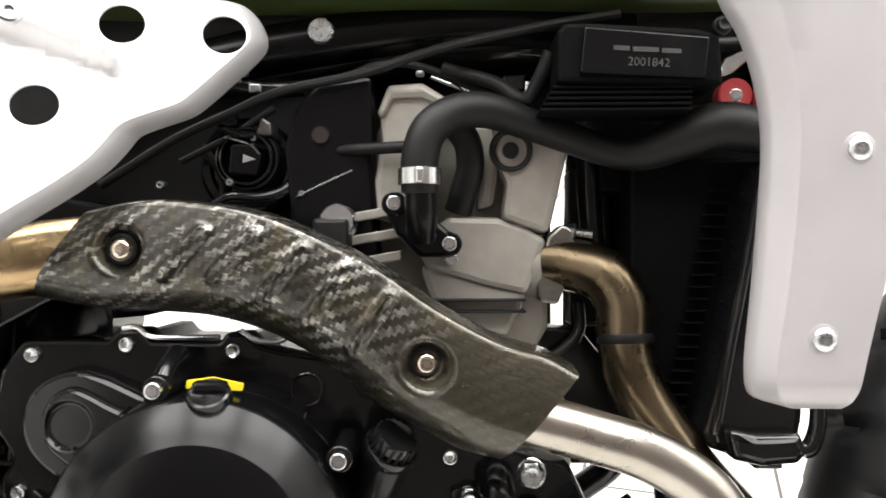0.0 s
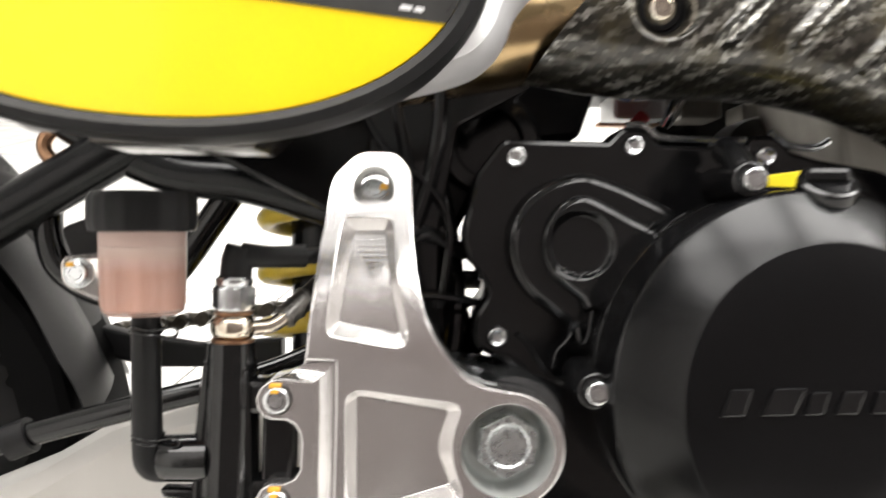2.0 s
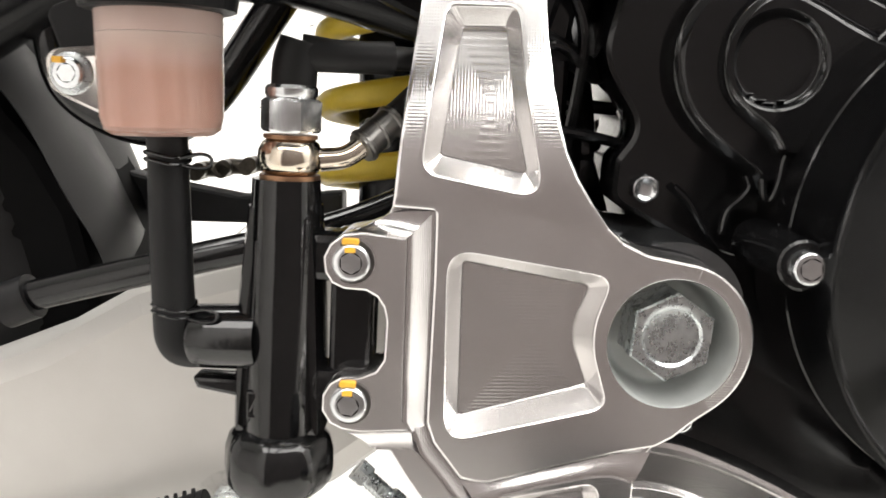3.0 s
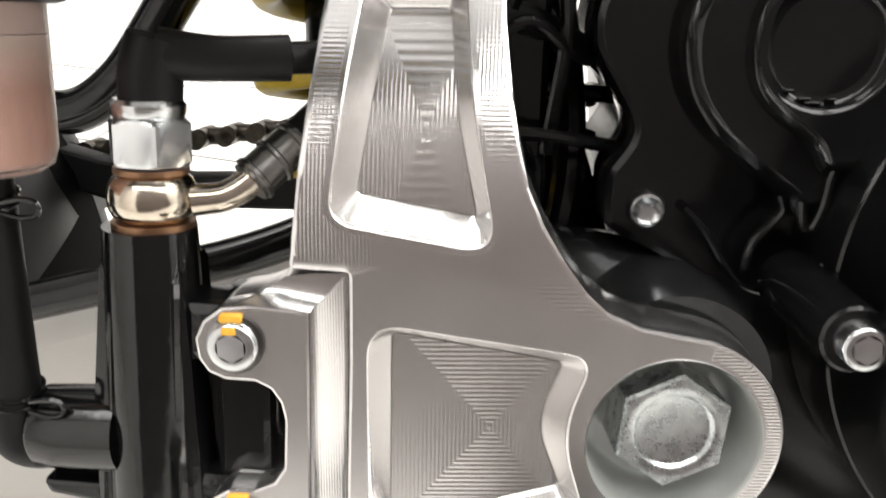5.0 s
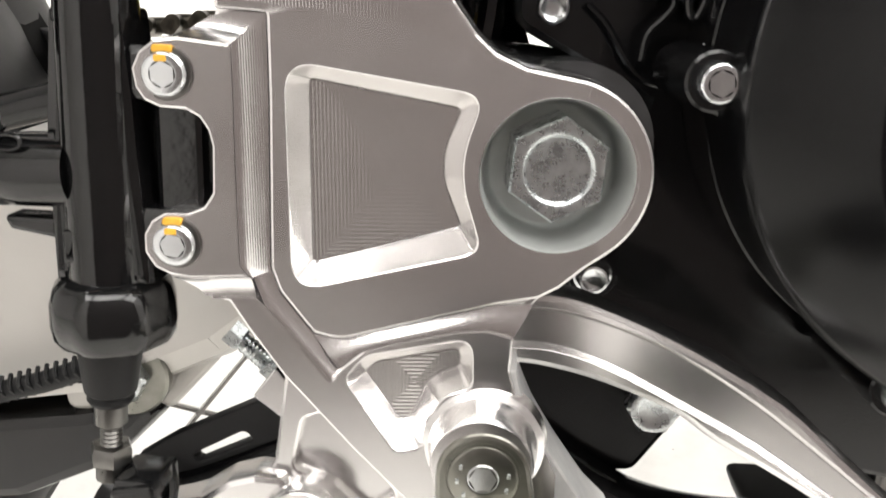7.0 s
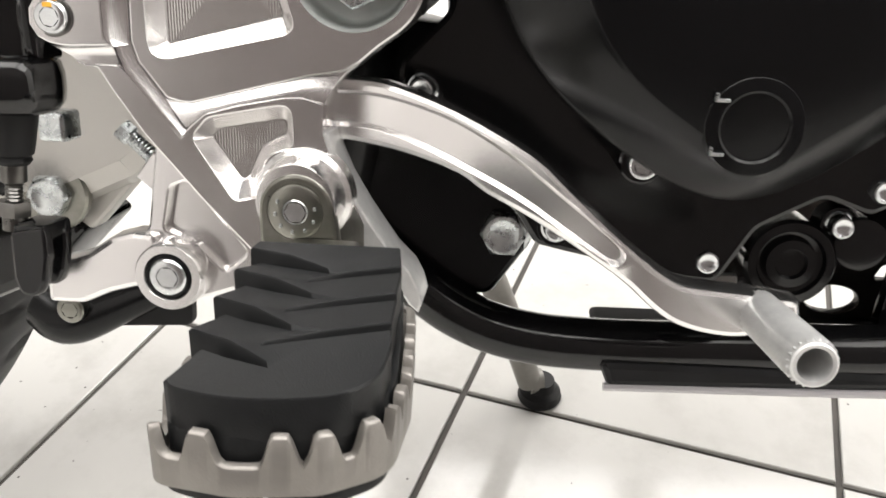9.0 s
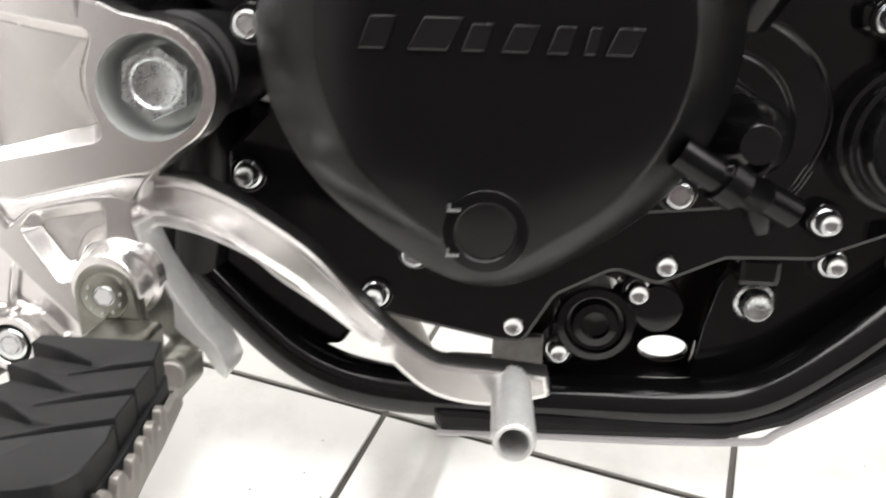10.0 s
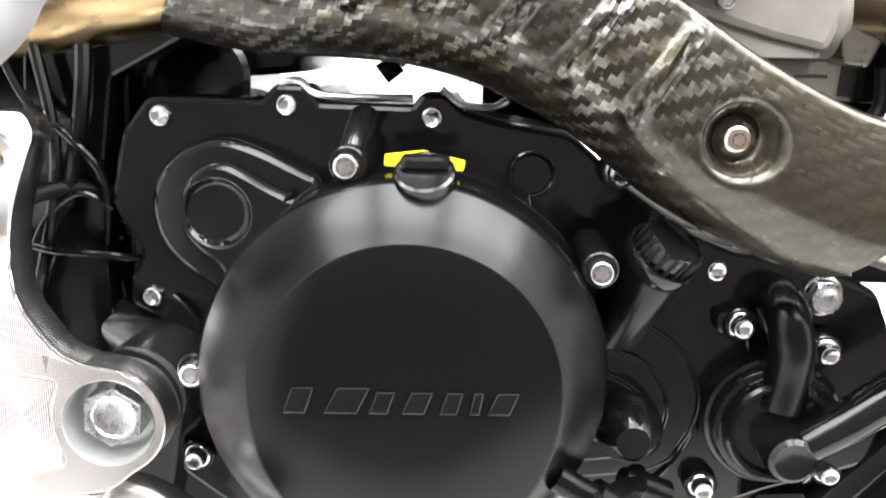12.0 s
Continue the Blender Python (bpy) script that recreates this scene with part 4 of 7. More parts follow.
def bell(d, r):
    u = max(0.0, 1 - d / r)
    return u * u * (3 - 2 * u)


def shield(back):
    """The shell's surface: a trough over the pipe with pressed louvres and two bolt cups."""
    rows = smooth_path([(*a, *b, y) for a, b, y in zip(TOP_EDGE, LOW_EDGE, FRONT)], 22)
    across, grid, run = 56, [], 0.0
    for i, row in enumerate(rows):
        a, b, y = row[:2], row[2:4], row[4]
        if i:
            run += float(np.linalg.norm((row[:4] - rows[i - 1][:4]).reshape(2, 2).mean(0)))
        line = []
        for k in range(across + 1):
            v = k / across
            w = 2 * v - 1
            if w < 0:
                s = w * .94 / .74 if w > -.74 else -.94 - .06 * (-w - .74) / .26
                depth = .008 * w * w + .030 * max(0.0, (-w - .70) / .30) ** 1.5
            else:
                s = math.sin(w * 1.35) / math.sin(1.35)
                depth = .029 * (1 - math.cos(w * 1.35)) / (1 - math.cos(1.35))
            x, z = (a + b) / 2 + (b - a) / 2 * s
            yy = y + depth
            for p, q in LOUVRES:
                d = from_segment(x, z, p, q)
                yy -= .0074 * bell(d, .0060) - .0058 * bell(d, .0032)
            for c in CUPS:
                yy += .0125 * min(1.0, bell(math.hypot(x - c[0], z - c[1]), .0180) * 2.4)
            line.append(((x, yy + back, z), (run, v * .085)))
        grid.append(line)
    return grid


def shield_mesh():
    bm = bmesh.new()
    layer = bm.loops.layers.uv.verify()
    sheets = []
    for back in (0.0, .0022):
        grid = shield(back)
        verts = [[bm.verts.new(p) for p, _ in line] for line in grid]
        sheets.append((verts, grid))
    def quad(vs, uvs):
        f = bm.faces.new(vs)
        for lp, c in zip(f.loops, uvs):
            lp[layer].uv = c
    for verts, grid in sheets:
        for i in range(len(grid) - 1):
            for k in range(len(grid[0]) - 1):
                spots = ((i, k), (i + 1, k), (i + 1, k + 1), (i, k + 1))
                quad([verts[a][b] for a, b in spots], [grid[a][b][1] for a, b in spots])
    (va, ga), (vb, _) = sheets
    m, n = len(va), len(va[0])
    rim = [(i, 0) for i in range(m)] + [(m - 1, k) for k in range(1, n)] + [(i, n - 1) for i in range(m - 2, -1, -1)] + [(0, k) for k in range(n - 2, 0, -1)]
    for p, q in zip(rim, rim[1:] + rim[:1]):
        quad([va[p[0]][p[1]], va[q[0]][q[1]], vb[q[0]][q[1]], vb[p[0]][p[1]]], [ga[p[0]][p[1]][1], ga[q[0]][q[1]][1], ga[q[0]][q[1]][1], ga[p[0]][p[1]][1]])
    return bm


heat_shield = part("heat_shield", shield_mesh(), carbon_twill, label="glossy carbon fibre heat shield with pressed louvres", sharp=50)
for x, y, z in ((-.1950, .4955, .0005), (-.009, .4785, -.067)):
    part("bolt_seat", lathe([(.0125, -.006), (.0125, .0015), (.0115, .0025), (.0098, -.001)], (x, y + .0060, z), segs=32), black_plastic, heat_shield)
    part("washer", lathe([(.0098, -.002), (.0098, .0), (.0088, .0006), (.004, .0006)], (x, y + .0045, z), segs=30), black_plastic, heat_shield)
    bolt(button_mesh, x, y, z, heat_shield, .4)
part("shield_bracket", block(-.085, -.062, .534, .560, .000, .020, .003), black_plastic)
part("frame_bolt", lathe([(.0118, -.02), (.0118, .0), (.0108, .0015), (.003, .0018)], (-.0700, .5428, .0180), segs=32), zinc, label="round bright bolt head beside the cylinder")

# ---- radiator, shroud, regulator ----
rad = plate(rounded([(.129, .062), (.129, -.090), (.156, -.111), (.186, -.132), (.232, -.132), (.232, .062)], .003), .575, .612, .003)
block(.112, .245, .600, .66, .040, .104, .004, bm=rad)
radiator = part("radiator", rad, core_black, label="black radiator with a finned core")
side_tank = plate(rounded([(.2030, .052), (.1967, .0135), (.1894, -.0225), (.1821, -.0585), (.1747, -.0946), (.1685, -.1198), (.1700, -.1290, .006), (.1853, -.1345, .006), (.2015, -.1380, .004), (.2255, -.1345, .006), (.2300, -.1100), (.2330, -.06), (.240, .06)], .003), .5300, .5800, .0065)
side_tank = part("radiator_tank", side_tank, black_gloss, radiator, "gloss black radiator side tank", sharp=60)
part("tank_foot", plate(rounded([(.1760, -.1130), (.1950, -.1170), (.2225, -.1165), (.2270, -.1290), (.2210, -.1355, .006), (.1990, -.1375, .006), (.1800, -.1330, .006)], .003), .5150, .5360, .0060), black_gloss, radiator, sharp=60)
part("tank_ridge", tube([(.2050, .5290, .048), (.1985, .5285, .010), (.1915, .5285, -.027), (.1845, .5285, -.063), (.1780, .5285, -.098), (.1745, .5290, -.118)], .0018, segs=8), black_gloss, radiator)
for k in range(20):
    z = .046 - k * .0082
    x = .2045 + .22 * (z - .05)
    part("radiator_rib", block(x - .019, x - .004, .5660, .5760, z, z + .0012, .0004), core_black, radiator)
part("radiator_foot", tube([(.2385, .53, -.092), (.2380, .53, -.114), (.2335, .53, -.1275), (.2280, .53, -.1300)], [.0050, .0055, .0058, .0050], segs=14), black_gloss, radiator)
part("drain_tab", block(.196, .214, .524, .56, -.1405, -.134, .002), black_gloss, radiator)

# shroud: rows across it from the rolled edge over the crease to the far side
SHROUD_ROWS = [(.150, .1490, .1760, .36), (.1338, .1549, .1797, .35), (.1184, .1639, .1830, .335), (.0970, .1714, .1866, .315), (.0725, .1759, .1888, .297), (.0481, .1767, .1891, .275), (.0114, .1741, .1865, .2420), (-.0252, .1709, .1821, .2310), (-.0560, .1676, .1772, .2235), (-.0720, .1672, .1762, .2200), (-.0790, .1690, .1790, .2185), (-.0835, .1730, .1820, .2170), (-.0868, .1830, .1880, .2140)]


def shroud_sheet():
    """A grid of quads: a broad bevel from the edge up to the crease, a flat face beyond it, and a bevelled foot."""
    rows = smooth_path(SHROUD_ROWS, 5)
    bm, lines = bmesh.new(), []
    for z, x0, x1, x2 in rows:
        foot = max(0.0, min(1.0, (-.0700 - z) / .0168))
        foot = foot * foot * .0105
        line = []
        for k in range(9):
            u = k / 8
            line.append((x0 + (x1 - x0) * u, .4510 - .0145 * u + (.005 * (1 - u / .15) ** 2 if u < .15 else 0)))
        for k in range(1, 13):
            u = k / 12
            x = x1 + (x2 - x1) * u
            line.append((x, .4362 - .0008 * u + .12 * max(0.0, x - .235)))
        line.append((x2 + .0008, line[-1][1] + .0030))
        line.append((x2 + .0006, line[-1][1] + .0090))
        line = [(x0 + .0012, .4640)] + line
        lines.append([bm.verts.new((x, y + foot, z)) for x, y in line])
    lines.append([bm.verts.new((v.co.x, v.co.y + .012, v.co.z + .001)) for v in lines[-1]])
    for a, b in zip(lines, lines[1:]):
        for k in range(len(a) - 1):
            bm.faces.new((a[k], a[k + 1], b[k + 1], b[k]))
    return bm


shroud = part("radiator_shroud", shroud_sheet(), silver_paint, label="pearl silver plastic radiator shroud with a rolled edge", sharp=40)
for x, z in ((.2195, .0515), (.2005, -.0485)):
    part("washer", lathe([(.0086, -.001), (.0086, .0005), (.0078, .0009), (.004, .0009)], (x, .4365, z), segs=30), silver_paint, shroud)
    bolt(mesh_of("bolt", button_bolt(.0066, .0024, .0032), zinc_worn), x, .4325, z, shroud)

reg = plate(rounded([(.0725, .1043), (.1765, .1017), (.1742, .1335), (.1600, .1372), (.0885, .1415), (.0775, .1412), (.0725, .1362)], .003), .520, .56, .003)
regulator = part("regulator", reg, core_black, label="black finned regulator box with grey print")
for k in range(5):
    part("regulator_fin", block(.062 + .002 * k, .158, .524, .566, .0865 + k * .0036, .0885 + k * .0036, .0006), core_black, regulator)
part("regulator_plate", plate(rounded([(.086, .109), (.164, .105), (.167, .131), (.089, .138)], .002), .5165, .522, .0012), black_satin, regulator)
for x0, x1, z, s in ((.107, .117, .1245, .0), (.119, .135, .1235, 0), (.137, .149, .1225, 0)):
    part("print_bar", plate([(x0, z - .0013), (x1, z - .0019), (x1, z + .0009), (x0, z + .0015)], .5160, .5166, .0), grey_print, regulator)
writing = bpy.data.curves.new("print_number", "FONT")
writing.body, writing.size, writing.extrude = "2001842", .0075, .0002
writer = bpy.data.objects.new("print_number", writing)
number_mesh = bpy.data.meshes.new_from_object(writer)
bpy.data.objects.remove(writer)
number_mesh.materials.append(grey_print)
shared("print_number", number_mesh, (.1155, .5160, .1135), regulator, Matrix.Rotation(radians(3), 4, "Y") @ Matrix.Rotation(radians(90), 4, "X"), "grey printed number")
bolt(black_bolt, .176, .516, .139, regulator)
part("wiring_loom", tube([(.072, .55, .13), (.064, .555, .112), (.055, .56, .10), (.035, .575, .115), (.00, .585, .127)], .005, segs=12), black_plastic)
mount = lathe([(.0125, -.012), (.0125, .0), (.0112, .0014), (.0068, .0014)], (.2098, .597, .109), segs=28)
part("rubber_mount", mount, red_rubber, label="red rubber mount with a steel bolt")
bolt(socket_mesh, .2098, .5952, .109)
part("red_bracket", plate(rounded([(.222, .098), (.262, .098), (.262, .15), (.232, .150), (.224, .125)], .003), .588, .60, .002), red_rubber, label="red plastic bracket behind the shroud")
part("mount_strap", plate(rounded([(.198, .122), (.205, .138), (.228, .148), (.230, .142), (.212, .128)], .002), .604, .608, .001), zinc, label="bright metal strap above the red mount")

# ---- side panel and number plate ----
def panel_lay(x, z, y):
    """The side panel turns inwards towards the front and the top."""
    dip = .015 * bell(from_segment(x, z, (-.290, .134), (-.200, .106)), .017 - .06 * max(0.0, x + .26))
    return max(y + .45 * (x + .265) + .25 * (z - .04), y - .026) + dip


LOBE = [(-.1504, .1625), (-.1375, .1620), (-.1272, .1584), (-.1195, .1480), (-.1166, .1350), (-.1222, .1234), (-.1374, .1048), (-.1492, .0908), (-.1579, .0830), (-.1753, .0745), (-.1845, .0690), (-.1901, .0600), (-.1990, .0473), (-.2150, .0320), (-.2358, .0150), (-.2563, -.0045), (-.2675, -.0182), (-.2722, -.0300), (-.2785, -.0394), (-.2880, -.0456), (-.3073, -.0510), (-.3323, -.0560), (-.38, -.062), (-.45, -.064)]
PANEL = [tuple(p) for p in smooth_path(LOBE, 4)] + rounded([(-.56, -.05, .03), (-.56, .22, .03), (-.30, .215, .03), (-.19, .180, .02)], .02, 4)
HOLES = [(-.231, .0825, .0120), (-.193, .1365, .0122), (-.1376, .1358, .0126), (-.266, .0395, .0125), (-.304, .0905, .0112), (-.275, .150, .0108)]


def side_panel():
    bm = plate(offset(PANEL, .0062), .440, .4420, .0004, holes=[circle(x, z, r, 30) for x, z, r in HOLES], cuts=[k * .005 - .06 for k in range(52)])
    for k in range(40):
        geom = list(bm.verts) + list(bm.edges) + list(bm.faces)
        bmesh.ops.bisect_plane(bm, geom=geom, plane_co=(-.31 + k * .005, 0, 0), plane_no=(1, 0, 0), dist=1e-7)
    for v in bm.verts:
        v.co.y = panel_lay(v.co.x, v.co.z, v.co.y)
    return bm


def panel_edge():
    """The rolled edge that returns inwards round the panel."""
    bm, outer = bmesh.new(), PANEL
    rings = [[bm.verts.new((x, panel_lay(x, z, .4420) + d, z)) for x, z in offset(outer, o)] for o, d in ((.0066, -.0017), (.0050, -.0010), (.0034, .0006), (.0018, .0034), (.0006, .0072), (.0001, .0120), (.0, .0190))]
    for a, b in zip(rings, rings[1:]):
        bridge(bm, a, b)
    return bm


side_cover = part("side_panel", side_panel(), white_paint, label="white plastic side panel with round holes", sharp=45)
part("panel_edge", panel_edge(), panel_grey, side_cover, "silver-grey rolled edge", sharp=75)
part("panel_bolt", lathe([(.0075, -.004), (.0075, .0), (.0060, .001), (.0030, .001), (.0028, -.002), (.001, -.002)], (-.2465, .4690, .1375), axis=(.45, -.85, .25), segs=26), zinc, side_cover, "bright bolt in a recess")


def oval_plate(grow, n=72):
    """The number plate's outline: a lying egg, blunt at its front end."""
    cx, cz, rx, rz = -.400, .006, .1220, .0760
    pts = []
    for k in range(n):
        a = 2 * math.pi * k / n
        c, s = math.cos(a), math.sin(a)
        x, z = (rx + grow) * math.copysign(abs(c) ** .92, c), (rz + grow) * math.copysign(abs(s) ** .92, s)
        pts.append((cx + x, cz + z - .06 * x))
    return pts


number = part("number_plate", plate(oval_plate(-.008), .4050, .4100, .0006), yellow_paint, label="bright yellow oval number plate with a black stripe")
rim = bmesh.new()
profile = [(-.0085, .4085), (-.0075, .4035), (-.0045, .4012), (-.0010, .4022), (.0005, .4075), (.0000, .4200)]
loops = [[rim.verts.new((x, y, z)) for x, z in oval_plate(o)] for o, y in profile]
for a, b in zip(loops, loops[1:]):
    bridge(rim, a, b)
part("plate_rim", rim, rubber, number, "matt black rubber rim")


def stripe_z(x):
    return -.0090 - .135 * (x + .285)


edge = [p for p in oval_plate(-.0080)]
right = [(x, z) for x, z in edge if stripe_z(x) - .0225 < z < stripe_z(x) + .0005 and x > -.4]
right.sort(key=lambda p: p[1])
stripe = [(-.515, stripe_z(-.515) - .0225), (right[0][0] - .003, stripe_z(right[0][0]) - .0225)] + right + [(right[-1][0] - .001, stripe_z(right[-1][0])), (-.515, stripe_z(-.515))]
part("stripe", plate(stripe, .4045, .4052, .0), stripe_black, number, "charcoal stripe")
# lettering of the model's name, as plain slanted strokes
def stroke(points):
    part("sign_stroke", plate([(x, stripe_z(x) + h) for x, h in points], .4040, .4046, .0), letter_white, number)


stroke([(-.3640, -.0215), (-.3570, -.0215), (-.3450, -.0010), (-.3520, -.0010)])
stroke([(-.3800, -.0150), (-.3605, -.0150), (-.3580, -.0105), (-.3772, -.0105)])
stroke([(-.3800, -.0150), (-.3735, -.0150), (-.3650, -.0010), (-.3715, -.0010)])
stroke([(-.4080, -.0215), (-.3860, -.0215), (-.3830, -.0170), (-.4055, -.0170)])
stroke([(-.4080, -.0215), (-.4010, -.0215), (-.3890, -.0010), (-.3960, -.0010)])
stroke([(-.4330, -.0215), (-.4120, -.0215), (-.4090, -.0170), (-.4305, -.0170)])
stroke([(-.4330, -.0215), (-.4260, -.0215), (-.4140, -.0010), (-.4210, -.0010)])
for x, w in ((-.352, .008), (-.311, .004), (-.306, .003)):
    part("print_bar", plate([(x, stripe_z(x) - .0200), (x + w, stripe_z(x) - .0205), (x + w, stripe_z(x) - .0190), (x, stripe_z(x) - .0185)], .4042, .4047, .0), letter_white, number)
part("panel_underside", plate(rounded([(-.44, -.066), (-.372, -.068), (-.362, -.058), (-.372, -.044), (-.44, -.045)], .003), .455, .500, .002), mount_steel, side_cover, "bare metal panel support")

# ---- foot control bracket ----
FACE = .4606


def skin(x, z, y):
    """The bracket stands slightly turned, and its upper arm sweeps inwards to the frame."""
    u = max(0.0, (z + .150) / .050)
    v = min(u, 1.35)
    return y + .09 * (x + .30) + .0175 * v**1.9 + .0436 * max(0.0, u - 1.35)


BX, BZ = -.2684, -.1942
arc = [(BX + .0246 * math.cos(u), BZ + .0249 * math.sin(u)) for u in np.linspace(radians(76), radians(-54), 20)]
ARM_LEFT = [(-.3526, -.1545), (-.3520, -.1510), (-.3513, -.1440), (-.3505, -.1340), (-.3490, -.1210), (-.3470, -.0990), (-.3457, -.0870)]
ARM_TOP = [(-.3450, -.0760, .011), (-.3345, -.0645, .010), (-.3170, -.0645, .010), (-.3095, -.0740, .010)]
ARM_RIGHT = [(-.3089, -.0881), (-.3085, -.1040), (-.3068, -.1180), (-.3052, -.1270), (-.3028, -.1370), (-.2992, -.1450), (-.2942, -.1530), (-.2896, -.1593), (-.2848, -.1637), (-.2772, -.1672), (-.2700, -.1686)]
WAIST = [(-.2601, -.2187), (-.2664, -.2241), (-.2715, -.2278), (-.2756, -.2325), (-.2779, -.2387), (-.2783, -.2471), (-.2765, -.2538)]
LEG = [(-.2722, -.2624), (-.2640, -.2780), (-.2560, -.2900), (-.2500, -.2985, .003), (-.2620, -.3000, .004), (-.2720, -.2900, .006), (-.2935, -.3005, .003)]
DIAGONAL = [(-.3076, -.2852), (-.3204, -.2710), (-.3386, -.2489), (-.3472, -.2359), (-.3520, -.2277), (-.3569, -.2236)]
TABS = [(-.3608, -.2209), (-.3660, -.2199), (-.3695, -.2180), (-.3718, -.2140), (-.3716, -.2092), (-.3694, -.2056), (-.3660, -.2036), (-.3606, -.2038), (-.3562, -.2020), (-.3539, -.1985), (-.3533, -.1870), (-.3541, -.1830),
        (-.3560, -.1799), (-.3592, -.1781), (-.3652, -.1777), (-.3688, -.1760), (-.3707, -.1729), (-.3712, -.1684), (-.3693, -.1645), (-.3655, -.1616), (-.3600, -.1606)]
outline = rounded(ARM_LEFT + ARM_TOP + ARM_RIGHT + arc + WAIST + LEG + DIAGONAL + TABS + [(-.3563, -.1592), (-.3536, -.1570)], .002)
NECK_HOLE = rounded([(-.3392, -.0955, .0040), (-.3172, -.0955, .0045), (-.3146, -.1214, .020), (-.3088, -.1514, .0060), (-.3446, -.1446, .0060)], .004, 8)
NECK_FLOOR = rounded([(-.3338, -.1018, .0012), (-.3210, -.1016, .0012), (-.3182, -.1250, .020), (-.3138, -.1447, .0012), (-.3392, -.1397, .0012)], .002, 8)
MAIN_HOLE = rounded([(-.3364, -.1660, .0075), (-.2872, -.1740, .0050), (-.2934, -.1925, .030), (-.2866, -.2148, .0050), (-.3364, -.2258, .0075)], .004, 9)
MAIN_FLOOR = rounded([(-.3318, -.1712, .0012), (-.2936, -.1783, .0014), (-.2994, -.1930, .030), (-.2930, -.2092, .0014), (-.3322, -.2196, .0012)], .002, 9)
LOW_HOLE = rounded([(-.3232, -.2497, .0045), (-.3170, -.2425, .0060), (-.2884, -.2371, .0050), (-.2880, -.2525, .0040), (-.2972, -.2550, .0120), (-.3010, -.2705, .0050), (-.3092, -.2722, .0040)], .003, 8)
LOW_FLOOR = rounded([(-.3178, -.2505, .0010), (-.3150, -.2478, .0030), (-.2925, -.2436, .0020), (-.2922, -.2482, .0015), (-.3010, -.2525, .0100), (-.3060, -.2640, .0040), (-.3082, -.2650, .0010)], .0015, 8)
AXLE_HOLE = circle(BX, BZ, .0199, 48)
TOP_HOLE = circle(-.3262, -.0822, .0092, 32)
SPLITS = [-.156 + .004 * k for k in range(24)]


def split_bend(bm):
    for z in SPLITS:
        bmesh.ops.bisect_plane(bm, geom=list(bm.verts) + list(bm.edges) + list(bm.faces), plane_co=(0, 0, z), plane_no=(0, 0, 1), dist=1e-7)
    for v in bm.verts:
        v.co.y = skin(v.co.x, v.co.z, v.co.y)
    return bm


grown = [offset(h, -.0006) for h in (NECK_HOLE, MAIN_HOLE, LOW_HOLE, AXLE_HOLE)]
rearset = part("footrest_bracket", split_bend(plate(outline, FACE + .0030, FACE + .0170, .0004, holes=grown)), alu, label="machined bright aluminium footrest bracket with milled pockets", sharp=38)
# main face and arm, one level; the diagonal leg and the tab rail stand proud of it
MILL = [(-.2718, -.2270), (-.2827, -.2288), (-.2982, -.2327), (-.3137, -.2366), (-.3224, -.2388), (-.3262, -.2385), (-.3310, -.2372)]
COVE_FOOT = [(-.3338, -.2334), (-.3394, -.2257), (-.3415, -.2192), (-.3411, -.2035), (-.3402, -.1752), (-.3400, -.1553)]
main_loop = rounded(ARM_LEFT + ARM_TOP + ARM_RIGHT + arc + WAIST[:2] + MILL + COVE_FOOT, .0012, 3)
raised = plate(main_loop, FACE, FACE + .0032, .0009, holes=[NECK_HOLE, MAIN_HOLE, AXLE_HOLE, TOP_HOLE], back=False, rim=False)
pocket(raised, NECK_HOLE, NECK_FLOOR, FACE, FACE + .0080)
pocket(raised, MAIN_HOLE, MAIN_FLOOR, FACE, FACE + .0080)
part("bracket_face", split_bend(raised), alu, rearset, sharp=38)
DIAG_TOP = [(-.3455, -.2262), (-.3427, -.2288), (-.3364, -.2366), (-.3325, -.2420), (-.3262, -.2503), (-.3248, -.2478)]
BULGE = [(-.3222, -.2452), (-.3176, -.2414), (-.3080, -.2386), (-.2920, -.2354), (-.2850, -.2350), (-.2778, -.2372)]
leg_loop = rounded([(-.3586, -.2262)] + DIAG_TOP + BULGE + WAIST[5:] + LEG + DIAGONAL[:-1], .0010, 3)
leg = plate(leg_loop, FACE - .0020, FACE + .0032, .0007, holes=[LOW_HOLE], back=False, rim=False)
pocket(leg, LOW_HOLE, LOW_FLOOR, FACE - .0020, FACE + .0055)
part("bracket_leg", split_bend(leg), alu, rearset, sharp=38)
RAIL_TOP = [(-.3600, -.1610), (-.3473, -.1625), (-.3475, -.1740), (-.3480, -.2040), (-.3480, -.2176), (-.3457, -.2204)]
rail = plate(rounded(TABS[:-1] + RAIL_TOP, .0008, 3), FACE - .0040, FACE + .0032, .0007, back=False)
part("bracket_rail", split_bend(rail), alu, rearset, sharp=38)
part("pocket_floor", plate(MAIN_FLOOR, FACE + .0077, FACE + .0090, 0.0, lay=skin), alu_pocket, rearset)
part("pocket_floor", plate(LOW_FLOOR, FACE + .0052, FACE + .0065, 0.0, lay=skin), alu_pocket, rearset)
part("pocket_floor", plate(NECK_FLOOR, FACE + .0077, FACE + .0090, 0.0, cuts=SPLITS, lay=skin), alu_pocket_tall, rearset)
